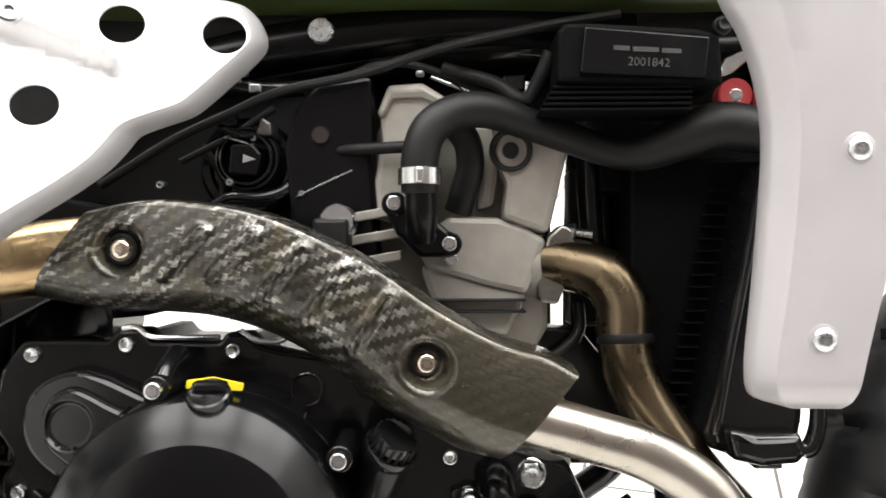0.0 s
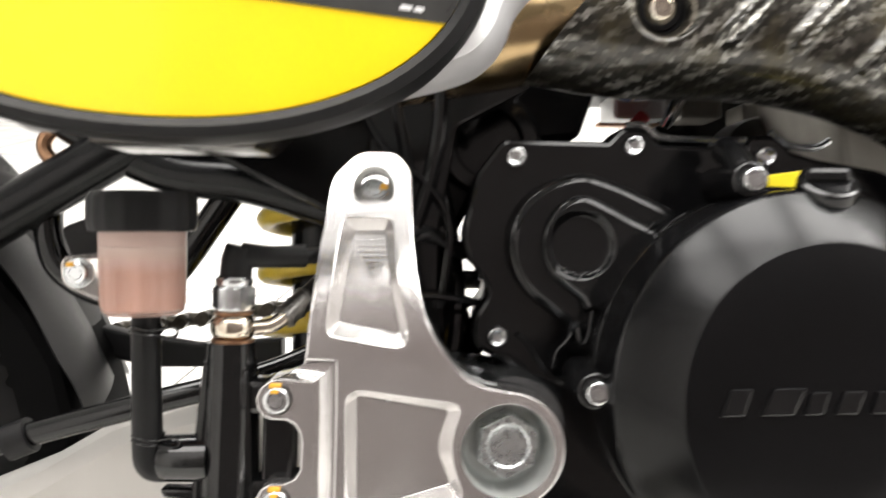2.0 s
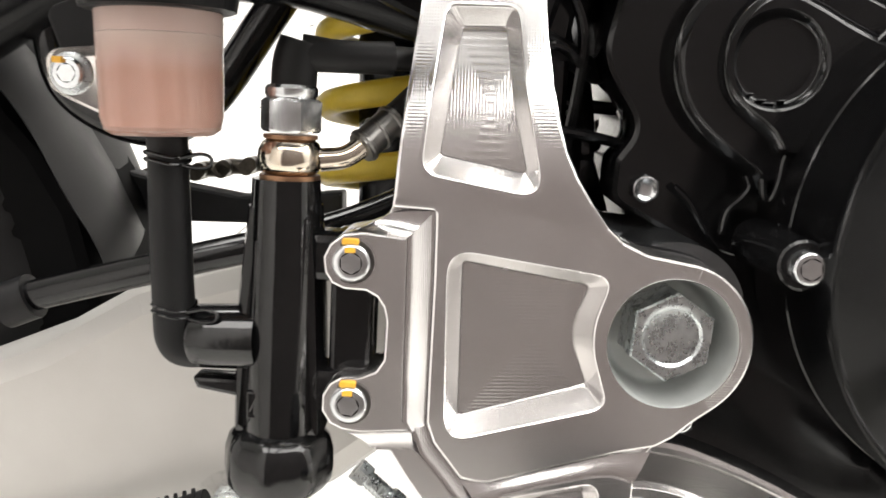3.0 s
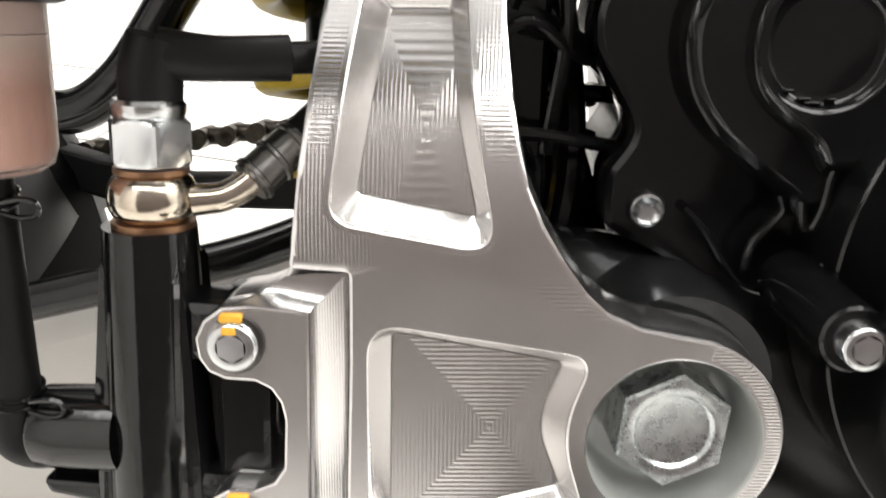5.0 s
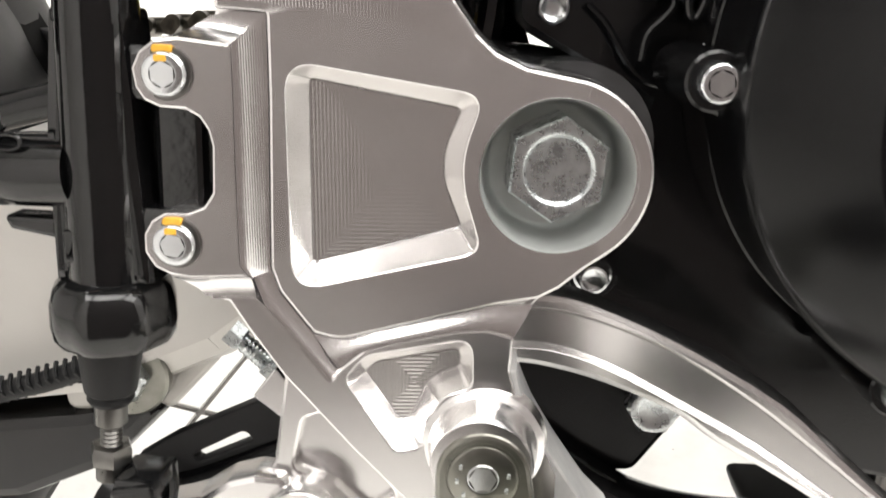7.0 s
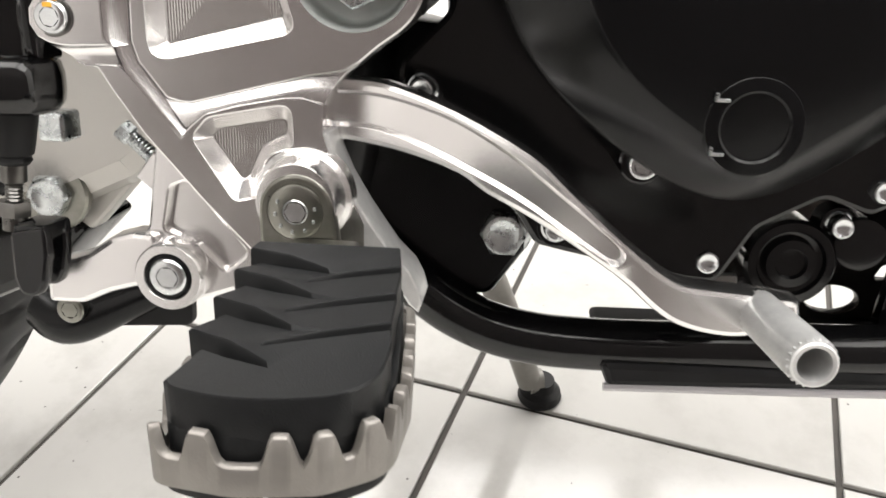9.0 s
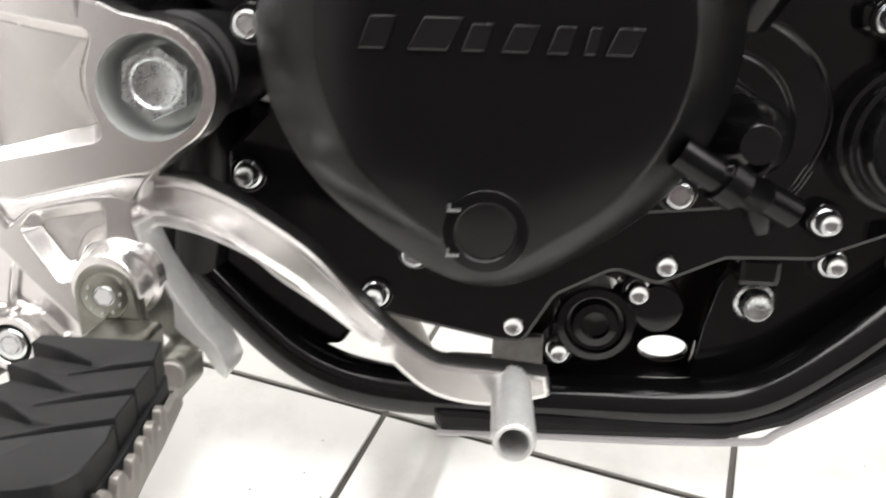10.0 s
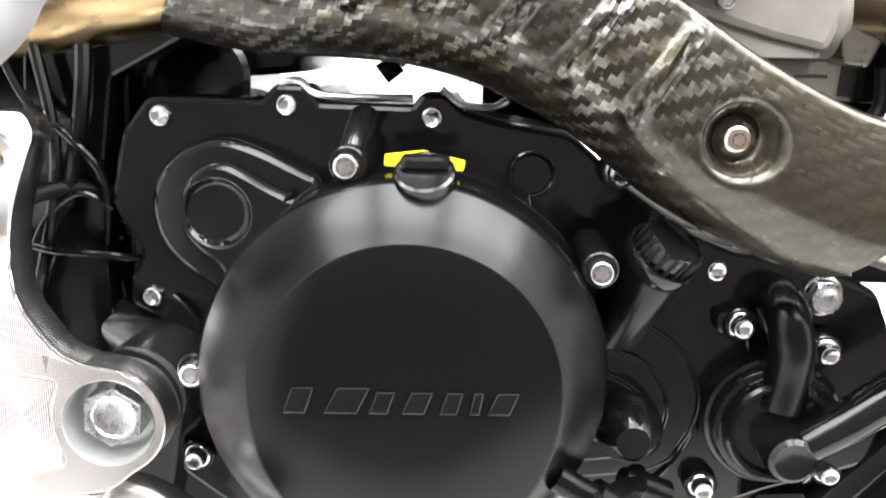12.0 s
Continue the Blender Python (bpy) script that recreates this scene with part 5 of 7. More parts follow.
# milled face of the upper arm, with the cutter's lines
face_loop = rounded([(-.3510, -.1520), (-.3500, -.1430), (-.3490, -.1335), (-.3477, -.1210), (-.3458, -.0990), (-.3446, -.0870), (-.3438, -.0775, .010), (-.3340, -.0660, .009), (-.3175, -.0660, .009), (-.3106, -.0745, .009), (-.3101, -.0881), (-.3097, -.1040), (-.3080, -.1180),
                     (-.3064, -.1270), (-.3040, -.1375), (-.3003, -.1457), (-.2953, -.1538), (-.2906, -.1603), (-.2856, -.1648), (-.2790, -.1680), (-.2950, -.1622), (-.3100, -.1568), (-.3300, -.1540)], .002, 3)
part("milled_face", plate(face_loop, FACE - .0002, FACE + .0002, 0.0, holes=[offset(NECK_HOLE, -.0012), offset(TOP_HOLE, -.0010)], cuts=SPLITS, lay=skin, back=False), alu_lines, rearset)
eye_arc = [(BX + .0236 * math.cos(u), BZ + .0239 * math.sin(u)) for u in np.linspace(radians(72), radians(-58), 24)] + [(BX + .0208 * math.cos(u), BZ + .0210 * math.sin(u)) for u in np.linspace(radians(-58), radians(72), 24)]
part("milled_face", plate(eye_arc, FACE - .0002, FACE + .0002, 0.0, back=False, lay=skin), alu_rows, rearset)


def cove(edge, out, y_high, y_low, shape=((0, 0), (.10, .03), (.22, .14), (.34, .30), (.86, .92), (.94, .985), (1, 1))):
    """A milled wall from the edge of a proud face, over a rounded shoulder, down a slope to the face below."""
    bm = bmesh.new()
    rows = []
    for along, down in shape:
        line = [(p[0] + (q[0] - p[0]) * along, p[1] + (q[1] - p[1]) * along) for p, q in zip(edge, out)]
        rows.append([bm.verts.new((x, skin(x, z, y_high + (y_low - y_high) * down), z)) for x, z in line])
    for p, q in zip(rows, rows[1:]):
        for k in range(len(edge) - 1):
            bm.faces.new((p[k], p[k + 1], q[k + 1], q[k]))
    return bm


hollow = ((0, 0), (.06, .20), (.14, .42), (.26, .64), (.42, .82), (.62, .93), (.82, .985), (1, 1))
part("bracket_fillet", cove(RAIL_TOP[1:], [(-.3400, -.1553), (-.3402, -.1740), (-.3411, -.2035), (-.3415, -.2188), (-.3413, -.2200)], FACE - .0040, FACE + .0001), alu_rail, rearset)
part("bracket_fillet", cove([(-.3640, -.1613), (-.3600, -.1609), (-.3530, -.1617), (-.3473, -.1625)], [(-.3563, -.1592), (-.3533, -.1562), (-.3470, -.1553), (-.3400, -.1553)], FACE - .0040, FACE + .0001, hollow), alu_rail, rearset)
part("bracket_fillet", cove([(-.3660, -.2203), (-.3608, -.2208), (-.3530, -.2206), (-.3457, -.2204)], [(-.3590, -.2246), (-.3580, -.2262), (-.3520, -.2263), (-.3450, -.2264)], FACE - .0040, FACE - .0019, hollow), alu, rearset)
foot = [(-.3413, -.2200), (-.3394, -.2257), (-.3338, -.2334), (-.3310, -.2372), (-.3252, -.2446), (-.3240, -.2466)]
part("bracket_fillet", cove([(-.3456, -.2206), (-.3427, -.2288), (-.3364, -.2366), (-.3325, -.2420), (-.3262, -.2503), (-.3250, -.2490)], foot, FACE - .0021, FACE + .0001), alu_rail, rearset)
wide = ((0, 0), (.2, .05), (.4, .22), (.6, .50), (.8, .78), (.92, .92), (1, 1))
part("bracket_fillet", cove([(-.3240, -.2466), (-.3176, -.2414), (-.3080, -.2386), (-.2920, -.2354), (-.2850, -.2350), (-.2778, -.2372)], [(-.3310, -.2374), (-.3224, -.2388), (-.3137, -.2366), (-.2982, -.2327), (-.2827, -.2288), (-.2730, -.2285)], FACE - .0020, FACE + .0001, wide), alu_rail, rearset)
# the leg's edge runs on below the footpeg's boss
wing_rim = [(-.2766, -.2470), (-.2755, -.2528), (-.2738, -.2572), (-.2716, -.2623), (-.2683, -.2681), (-.2646, -.2741), (-.2597, -.2813), (-.2547, -.2884), (-.2481, -.2950), (-.2450, -.3010), (-.2435, -.3066)]
wing_foot = [(-.2448, -.3105), (-.2485, -.3075), (-.2535, -.2990), (-.2640, -.2905), (-.2720, -.2840), (-.2800, -.2760), (-.2840, -.2680), (-.2850, -.2560), (-.2830, -.2480)]
part("bracket_wing", plate(wing_rim + wing_foot, FACE + .0012, FACE + .0200, .0009), tip_alu, rearset, sharp=40)
tab_bolt = mesh_of("bolt", socket_bolt(0.0054, 0.0060, 0.0028), zinc)
for x, z, spin in ((-.3630, -.1696, .5), (-.3637, -.2116, .2)):
    y = skin(x, z, FACE - .0040)
    part("bolt_seat", lathe([(.0064, -.001), (.0064, .0003), (.004, .0003)], (x, y, z), segs=32), dark_steel, rearset)
    bolt(tab_bolt, x, y - .0026, z, rearset, spin)
    part("paint_mark", plate(rounded([(x - .0030, z + .0050), (x + .0022, z + .0050), (x + .0020, z + .0066), (x - .0026, z + .0068)], .0008, 3), y - .0012, y + .0010, .0003), orange_mark, rearset, "orange torque mark")
    part("paint_mark", plate(rounded([(x - .0018, z + .0030), (x + .0014, z + .0030), (x + .0012, z + .0046), (x - .0016, z + .0046)], .0005, 3), y - .0030, y - .0020, .0002), orange_mark, rearset, "orange torque mark")
TY = skin(-.3262, -.0822, FACE)
top_turn = Matrix.Rotation(radians(-24), 4, "X")
part("bolt_recess", lathe([(.0092, .0030), (.0090, -.0040), (.0060, -.0050)], (-.3262, TY, -.0822), axis=(0, -1, -.35), segs=32, caps=False), bore_alu, rearset)
bolt(mesh_of("bolt", socket_bolt(0.0060, 0.006, 0.0032), zinc), -.3262, TY + .0010, -.0826, rearset, turn=top_turn)
part("paint_mark", lathe([(.0020, -.001), (.0020, .0), (.001, .0002)], (-.3219, TY + .0006, -.0822), axis=(0, -1, -.45), segs=10), orange_mark, rearset)
# pivot axle in its counterbore
lean = Vector((.09, -1, 0)).normalized()
BY = skin(BX, BZ, FACE)
bore = lathe([(.0199, .0005), (.0196, -.0002), (.0194, -.0010), (.0184, -.0150), (.0172, -.0168), (.0160, -.0174), (.010, -.0177)], (BX, BY, BZ), axis=lean, segs=48, caps=False)
part("axle_bore", bore, bore_alu, rearset)
axle = lathe([(.0140, -.022), (.0140, -.0007), (.0134, .0000), (.0112, .0000, 0), (.0096, .0000, 0), (.0090, -.0003, 0), (.0084, -.0010, 0), (.0060, -.0014, 0), (.001, -.0014, 0)], (-.2680, BY + .0026, -.1930), axis=lean, segs=72, shape=lambda u: hex_shape(u + math.pi / 6))
part("pivot_bolt", axle, zinc_worn, label="large zinc-plated hexagon pivot bolt")
part("pivot_tube", lathe([(.0215, -.06), (.0225, -.002), (.0225, .0)], (-.2640, .4840, -.1890), segs=40), sleeve_steel)

# ---- brake pedal ----
PY = .4755
UP = [(-.2850, -.2300), (-.2748, -.2300), (-.2660, -.2302), (-.2560, -.2316), (-.2329, -.2387), (-.2074, -.2507), (-.1935, -.2620), (-.1812, -.2724), (-.1661, -.2840), (-.1588, -.2886), (-.1533, -.2903), (-.1327, -.2934), (-.1155, -.2966)]
LOW = [(-.1137, -.3037), (-.1150, -.3062), (-.1330, -.3088), (-.1458, -.3074), (-.1576, -.3036), (-.1661, -.2981), (-.1783, -.2881), (-.2024, -.2746), (-.2223, -.2659), (-.2328, -.2599), (-.2512, -.2553), (-.2661, -.2530), (-.2752, -.2520), (-.2850, -.2520)]
SWAY = smooth_path([(-.290, .0), (-.262, .0), (-.220, -.0145), (-.180, -.0272), (-.156, -.0275), (-.115, -.0175), (-.100, -.0150)], 6)


def sway(x):
    """How far the pedal swings out towards the rider's foot along its length."""
    return float(np.interp(x, [p[0] for p in SWAY], [p[1] for p in SWAY]))


lever_outline = [tuple(p) for p in smooth_path(UP, 3)] + [tuple(p) for p in smooth_path(LOW, 3)]
GROOVE = [tuple(p) for p in smooth_path([(-.2820, -.2340), (-.2740, -.2342), (-.2669, -.2342), (-.2523, -.2362), (-.2324, -.2419), (-.2134, -.2516), (-.1974, -.2625), (-.1817, -.2739), (-.1770, -.2778), (-.1757, -.2814), (-.1777, -.2841), (-.1820, -.2836), (-.1953, -.2757), (-.2121, -.2660), (-.2318, -.2575), (-.2507, -.2505), (-.2664, -.2472), (-.2820, -.2470)], 3)]
lever = plate(lever_outline, PY, PY + .0110, .0022, holes=[GROOVE], rim=False)
shallow = offset(GROOVE, .0016)
pocket(lever, GROOVE, shallow, PY, PY + .0025)
plate(shallow, PY + .0023, PY + .0035, 0.0, bm=lever)
for v in lever.verts:
    v.co.y += sway(v.co.x)
pedal = part("brake_pedal", lever, alu, label="machined aluminium brake pedal with a knurled tip", sharp=38)
def knurled_tube(a, b, radius, around=22, along=20, depth=.00062):
    """A tube whose skin is cut into small pyramids by two crossing sets of grooves."""
    bm, a, b = bmesh.new(), Vector(a), Vector(b)
    way = (b - a).normalized()
    u = way.orthogonal().normalized()
    w = way.cross(u)
    segs, rows, last = around * 2, along * 2, None
    for i in range(rows + 1):
        line = []
        for k in range(segs):
            t = 2 * math.pi * k / segs
            r = radius + (2 * depth if (i + k) % 2 and 0 < i < rows else 0.0)
            line.append(bm.verts.new(a + (b - a) * (i / rows) + (u * math.cos(t) + w * math.sin(t)) * r))
        if last:
            bridge(bm, last, line)
        last = line
    return bm


part("pedal_tip", knurled_tube((-.1290, .4600, -.3010), (-.1268, .4090, -.2975), .0064), tip_alu, pedal, "knurled aluminium foot tip", sharp=12)
part("tip_ring", lathe([(.0068, -.001), (.0067, .0006), (.0061, .0010), (.0050, .0008), (.0046, -.022), (.001, -.023)], (-.1268, .4090, -.2975), axis=(.04, -1, .07), segs=36, caps=False), tip_alu, pedal)
hub = lathe([(.0140, -.022), (.0136, -.006), (.0130, -.001), (.0122, .0), (.0092, .0), (.0086, -.0008), (.0082, -.004), (.006, -.004)], (-.3385, .4655, -.3038), segs=44, caps=False)
part("pedal_hub", hub, alu, pedal)
bolt(mesh_of("bolt", socket_bolt(.0070, .006, .0036), zinc), -.3385, .4648, -.3038, pedal)
part("hub_seal", lathe([(.0083, -.003), (.0081, -.0004), (.0076, -.0002), (.0072, -.002)], (-.3385, .4655, -.3038), segs=36, caps=False), rubber, pedal)
web = plate(rounded([(-.3432, -.2545), (-.3380, -.2560, .002), (-.2980, -.3045), (-.3000, -.3075, .003), (-.3120, -.3085), (-.3240, -.3125, .004), (-.3400, -.3180), (-.3530, -.3060, .006), (-.3515, -.2930), (-.3480, -.2860)], .004), .4735, .4850, .0012, holes=[rounded([(-.3385, -.2715), (-.3325, -.2690), (-.3105, -.2955), (-.3195, -.3030), (-.3290, -.2935), (-.3420, -.2880)], .003)])
plate(rounded([(-.3420, -.2670), (-.3300, -.2660), (-.308, -.296), (-.320, -.307), (-.345, -.288)], .003), .4780, .4840, 0.0, bm=web)
part("pedal_web", web, alu, pedal)
arm = plate(rounded([(-.3430, -.2890), (-.3531, -.2885), (-.3614, -.2910, .004), (-.3709, -.2975, .006), (-.3770, -.2996), (-.3880, -.3025, .002), (-.3880, -.3180, .002), (-.3744, -.3178, .006), (-.3628, -.3125, .004), (-.3530, -.3098), (-.3430, -.3140)], .003), .4690, .4800, .0022)
part("pedal_arm", arm, alu, pedal)

# ---- footpeg ----
dome_top = [(-.2845 + .0126 * math.cos(u), -.2713 + .0126 * math.sin(u)) for u in np.linspace(0.0, math.pi, 16)]
clevis = plate(dome_top + [(-.2970, -.2780), (-.2950, -.3020), (-.2650, -.3020), (-.2655, -.2880), (-.2700, -.2830)], .4468, .4520, .0012)
clevis = part("footpeg_clevis", clevis, steel_plate, label="plated steel footpeg clevis")
part("bracket_boss", lathe([(.0178, -.004), (.0168, .0008), (.0150, .0020), (.0141, .0040), (.0138, .0108), (.0132, .0118), (.010, .0120)], (-.2850, .4598, -.2690), segs=48), alu, rearset)
disc = lathe([(.0102, -.003), (.0102, .0002), (.0098, .0002), (.0096, -.0004), (.0092, .0004), (.0084, .0008), (.0044, .0008)], (-.2845, .4468, -.2713), segs=40, caps=False)
part("bolt_disc", disc, steel_plate, clevis, "flat steel bolt head with stamped marks")
bolt(mesh_of("bolt", socket_bolt(.0046, .0010, .0032), zinc), -.2845, .4459, -.2713, clevis)
for k in range(7):
    a = 2.6 + k * .65
    part("stamp_mark", block(-.2845 + .0068 * math.cos(a) - .0005, -.2845 + .0068 * math.cos(a) + .0005, .4456, .4462, -.2713 + .0068 * math.sin(a) - .0007, -.2713 + .0068 * math.sin(a) + .0007, .0002), zinc_worn, clevis)

PEG = Matrix.Translation((-.2645, .4057, -.2712)) @ Matrix.Rotation(radians(4), 4, "Z") @ Matrix.Rotation(radians(7), 4, "X") @ Matrix.Rotation(radians(1), 4, "Y") @ Matrix.Diagonal((.99, .88, .905, 1))


def peg_part(name, bm, material, label="", sharp=32.0):
    """Built with x across, y along the peg (outwards is minus), z up; then laid at its place."""
    bmesh.ops.transform(bm, matrix=PEG, verts=bm.verts)
    return part(name, bm, material, footpeg_parent, label, sharp)


def slab(points, z0, z1, bevel=.001):
    """A flat plate of an outline in x and y."""
    bm = plate(points, -z1, -z0, bevel)
    for v in bm.verts:
        v.co = Vector((v.co.x, v.co.z, -v.co.y))
    return bm


def pad_outline(grow):
    g = grow
    return rounded([(-.0240 - g, -.0795 - g, .006), (-.008, -.0834 - g, .02), (.010, -.0812 - g, .014), (.0215 + g, -.0720 - g, .014), (.0245 + g, -.052, .01), (.0240 + g, -.025), (.0225 + g, .0 + g), (-.0210 - g, .0 + g), (-.0235 - g, -.035), (-.0250 - g, -.060)], .004)


footpeg_parent = motorcycle
TEETH = [(-.0245, -.0790), (-.0150, -.0845), (.0023, -.0860), (.0116, -.0835), (.0205, -.0765), (.0252, -.0680), (.0268, -.0590), (.0270, -.0500), (.0268, -.0410), (.0264, -.0320), (.0260, -.0230),
         (-.0270, -.0640), (-.0268, -.0500), (-.0262, -.0370), (-.0254, -.0250)]


def cage_band():
    """A bent band round the pad whose upper edge is cut into teeth."""
    ring = []
    loop = pad_outline(.0030)
    for p, q in zip(loop, loop[1:] + loop[:1]):
        n = max(1, int(math.dist(p, q) / .0007))
        ring += [tuple(np.array(p) + (np.array(q) - np.array(p)) * k / n) for k in range(n)]
    inner = offset(ring, .0026)
    bm = bmesh.new()
    rows = [[], [], [], [], []]
    for (x, y), (u, v) in zip(ring, inner):
        near = min(math.dist((x, y), t) for t in TEETH)
        k = max(0.0, min(1.0, (.0047 - near) / .0030))
        top = -.0168 + (.0082 if y < -.07 else .0062) * k * k * (3 - 2 * k)
        if y > -.006:
            top = -.0190
        for row, spot_at in zip(rows, ((x, y, -.0250), (x, y, top - .0005), (x * .8 + u * .2, y * .8 + v * .2, top), (u, v, top), (u, v, -.0250))):
            row.append(bm.verts.new(spot_at))
    for p, q in zip(rows, rows[1:] + rows[:1]):
        bridge(bm, p, q)
    return bm


footpeg_parent = peg_part("footpeg", cage_band(), peg_steel, "serrated steel footpeg with a black rubber pad", 50)
peg_part("peg_floor", slab(pad_outline(.0020), -.0250, -.0205, .0006), peg_steel)
peg_part("peg_base", slab(rounded([(-.0252, -.0792, .006), (-.010, -.0850), (-.0028, -.0856), (-.0028, .0), (-.022, .0), (-.0262, -.060)], .002), -.0292, -.0252, .0010), rubber, "black rubber underside")
peg_part("peg_base", slab(rounded([(-.0012, -.0856), (.010, -.0838, .008), (.0225, -.0738, .012), (.0258, -.052, .01), (.0240, .0), (-.0012, .0)], .002), -.0292, -.0252, .0010), rubber, "black rubber underside")
# rubber pad: one block whose top layer is notched from both sides by slanted grooves
peg_part("pad_base", slab(pad_outline(-.0003), -.0200, -.0105, .0010), peg_rubber, "black rubber pad")
LEFT = [(-.0225, -.0590, -.0035, -.0690), (-.0215, -.0410, -.0015, -.0505), (-.0205, -.0235, .0005, -.0320), (-.0195, -.0080, .0025, -.0155)]
RIGHT = [(.0205, -.0480, -.0060, -.0600), (.0205, -.0310, -.0040, -.0420), (.0205, -.0130, -.0015, -.0235)]
loop, lifts = [], []


def spot(x, y, z=0.0):
    loop.append((x, y))
    lifts.append(z)


for p in smooth_path([(-.0235, -.0765), (-.0200, -.0798), (-.0080, -.0825), (.0080, -.0810), (.0165, -.0765), (.0212, -.0690), (.0228, -.0560)], 4):
    spot(*p)
for x, y, tx, ty in RIGHT:
    spot(x + .0018, y - .0012, .0010), spot(.5 * (x + tx), .5 * (y + ty) - .0006, .0008), spot(tx, ty, .0006), spot(tx + .0004, ty + .0006, .0010), spot(.5 * (x + tx), .5 * (y + ty) + .0009, .0016), spot(x + .0016, y + .0008, .0018)
spot(.0210, -.0010, .0030), spot(-.0190, -.0010, .0030)
for x, y, tx, ty in reversed(LEFT):
    spot(x - .0006, y + .0012, .0030), spot(.5 * (x + tx), .5 * (y + ty) + .0022, .0024), spot(tx - .0004, ty + .0008, .0010), spot(tx, ty, .0), spot(.5 * (x + tx), .5 * (y + ty) - .0014, .0002), spot(x + .0035, y - .0042, .0008)
top = bmesh.new()
upper = [top.verts.new((x, y, z)) for (x, y), z in zip(offset(loop, .0005), lifts)]
middle = [top.verts.new((x, y, z - .0006)) for (x, y), z in zip(loop, lifts)]
lower = [top.verts.new((x, y, -.0120)) for x, y in loop]
bridge(top, upper, middle), bridge(top, middle, lower)
bmesh.ops.triangle_fill(top, edges=[top.edges.get((a, b)) for a, b in zip(upper, upper[1:] + upper[:1])], use_beauty=True)
peg_part("rubber_pad", top, peg_rubber, "black rubber pad cut by slanted grooves", 40)
block_bm = block(-.272, -.2570, .440, .470, -.316, -.2965, .004, radius=.006)
block(-.286, -.262, .398, .446, -.2930, -.2800, .003, bm=block_bm)
part("peg_stop", block_bm, steel_plate, clevis)
part("peg_pin", lathe([(.0060, -.004), (.0060, .0), (.0054, .0006), (.001, .0007)], (-.2575, .4385, -.2990), axis=(.30, -1, .1), segs=26), peg_steel, clevis, "grey steel hinge pin")

# ---- rear brake cylinder ----
CYL = Matrix.Translation((-.3855, .4632, -.1878)) @ Matrix.Rotation(.03, 4, "Y") @ Matrix.Diagonal((.96, .96, .98, 1)) @ Matrix.Translation((.3840, -.4700, .1900))


def cyl_part(name, bm, material, parent=None, label="", sharp=32.0):
    """The brake cylinder and its fittings, set against the back of the bracket's tabs."""
    bmesh.ops.transform(bm, matrix=CYL, verts=bm.verts)
    return part(name, bm, material, parent, label, sharp)


mc = tube([(-.3840, .470, -.1490), (-.3840, .470, -.165), (-.3842, .470, -.200), (-.3844, .470, -.228)], [.0104, .0110, .0118, .0120], segs=30)
plate(rounded([(-.3945, -.1560), (-.3740, -.1560), (-.3722, -.178), (-.3700, -.229), (-.3985, -.229), (-.3980, -.190)], .002), .4625, .478, .0040, bm=mc)
plate(rounded([(-.3915, -.1665), (-.3825, -.1665), (-.3850, -.2240), (-.3935, -.2240)], .0012), .4607, .466, .0016, bm=mc)
tube([(-.3770, .4640, -.160), (-.3775, .4632, -.190), (-.3780, .4632, -.226)], .0022, bm=mc, segs=10)
block(-.3690, -.3555, .466, .482, -.2150, -.1640, .002, bm=mc)
block(-.3760, -.3560, .464, .476, -.1790, -.1640, .003, bm=mc)
block(-.3760, -.3560, .464, .476, -.2220, -.2060, .003, bm=mc)
plate(rounded([(-.3930, -.2130), (-.3850, -.2130), (-.3850, -.2220), (-.3930, -.2220)], .001), .4596, .462, .0008, holes=[rounded([(-.3892, -.2150), (-.3865, -.2200), (-.3915, -.2200)], .0004)], bm=mc)
cylinder_mc = cyl_part("brake_cylinder", mc, cast_gloss, label="gloss black rear brake master cylinder", sharp=35)
hexa = lathe([(.0110, -.0190), (.0150, -.0175), (.0168, -.0150), (.0174, -.0110), (.0172, -.0050), (.0160, -.0010), (.0140, .0010), (.011, .0020)], (-.3846, .470, -.2290), axis=(0, 0, 1), segs=64, shape=lambda a: 1 + .022 * math.cos(8 * a))
cyl_part("cylinder_collar", hexa, cast_gloss, cylinder_mc)
boot = lathe([(.0094, .0), (.0092, -.002), (.0080, -.0120), (.0074, -.0155), (.0063, -.0165), (.0068, -.0180), (.0058, -.0195), (.0034, -.0198)], (-.3868, .470, -.2475), axis=(.06, 0, 1), segs=32)
cyl_part("rubber_boot", boot, rubber, cylinder_mc)
rod = lathe([(.0044, -.018), (.0048, -.0205), (.0048, -.0260), (.0040, -.0265)], (-.3868, .470, -.2475), axis=(.06, 0, 1), segs=24)
lathe([(.0028, -.026)] + [(.0028 + (.0005 if k % 2 else 0), -.0268 + -.0007 * k) for k in range(10)] + [(.0028, -.034)], (-.3868, .470, -.2475), axis=(.06, 0, 1), segs=18, bm=rod)
lathe([(.0046, -.0445), (.0046, -.0400), (.0042, -.0390)], (-.3868, .470, -.2475), axis=(.06, 0, 1), segs=20, bm=rod)
cyl_part("push_rod", rod, dark_steel, cylinder_mc, "dark threaded push rod")
cyl_part("lock_nut", lathe([(.0062, -.0390), (.0064, -.0380), (.0064, -.0345), (.0058, -.0335)], (-.3868, .470, -.2475), axis=(.06, 0, 1), segs=24, shape=hex_shape), dark_steel, cylinder_mc)
FORK = rounded([(-.3900, -.2860, .002), (-.3765, -.2835, .002), (-.3764, -.2937), (-.3785, -.3040, .004), (-.3815, -.3098, .005), (-.3885, -.3098, .005), (-.3905, -.3030)], .002)
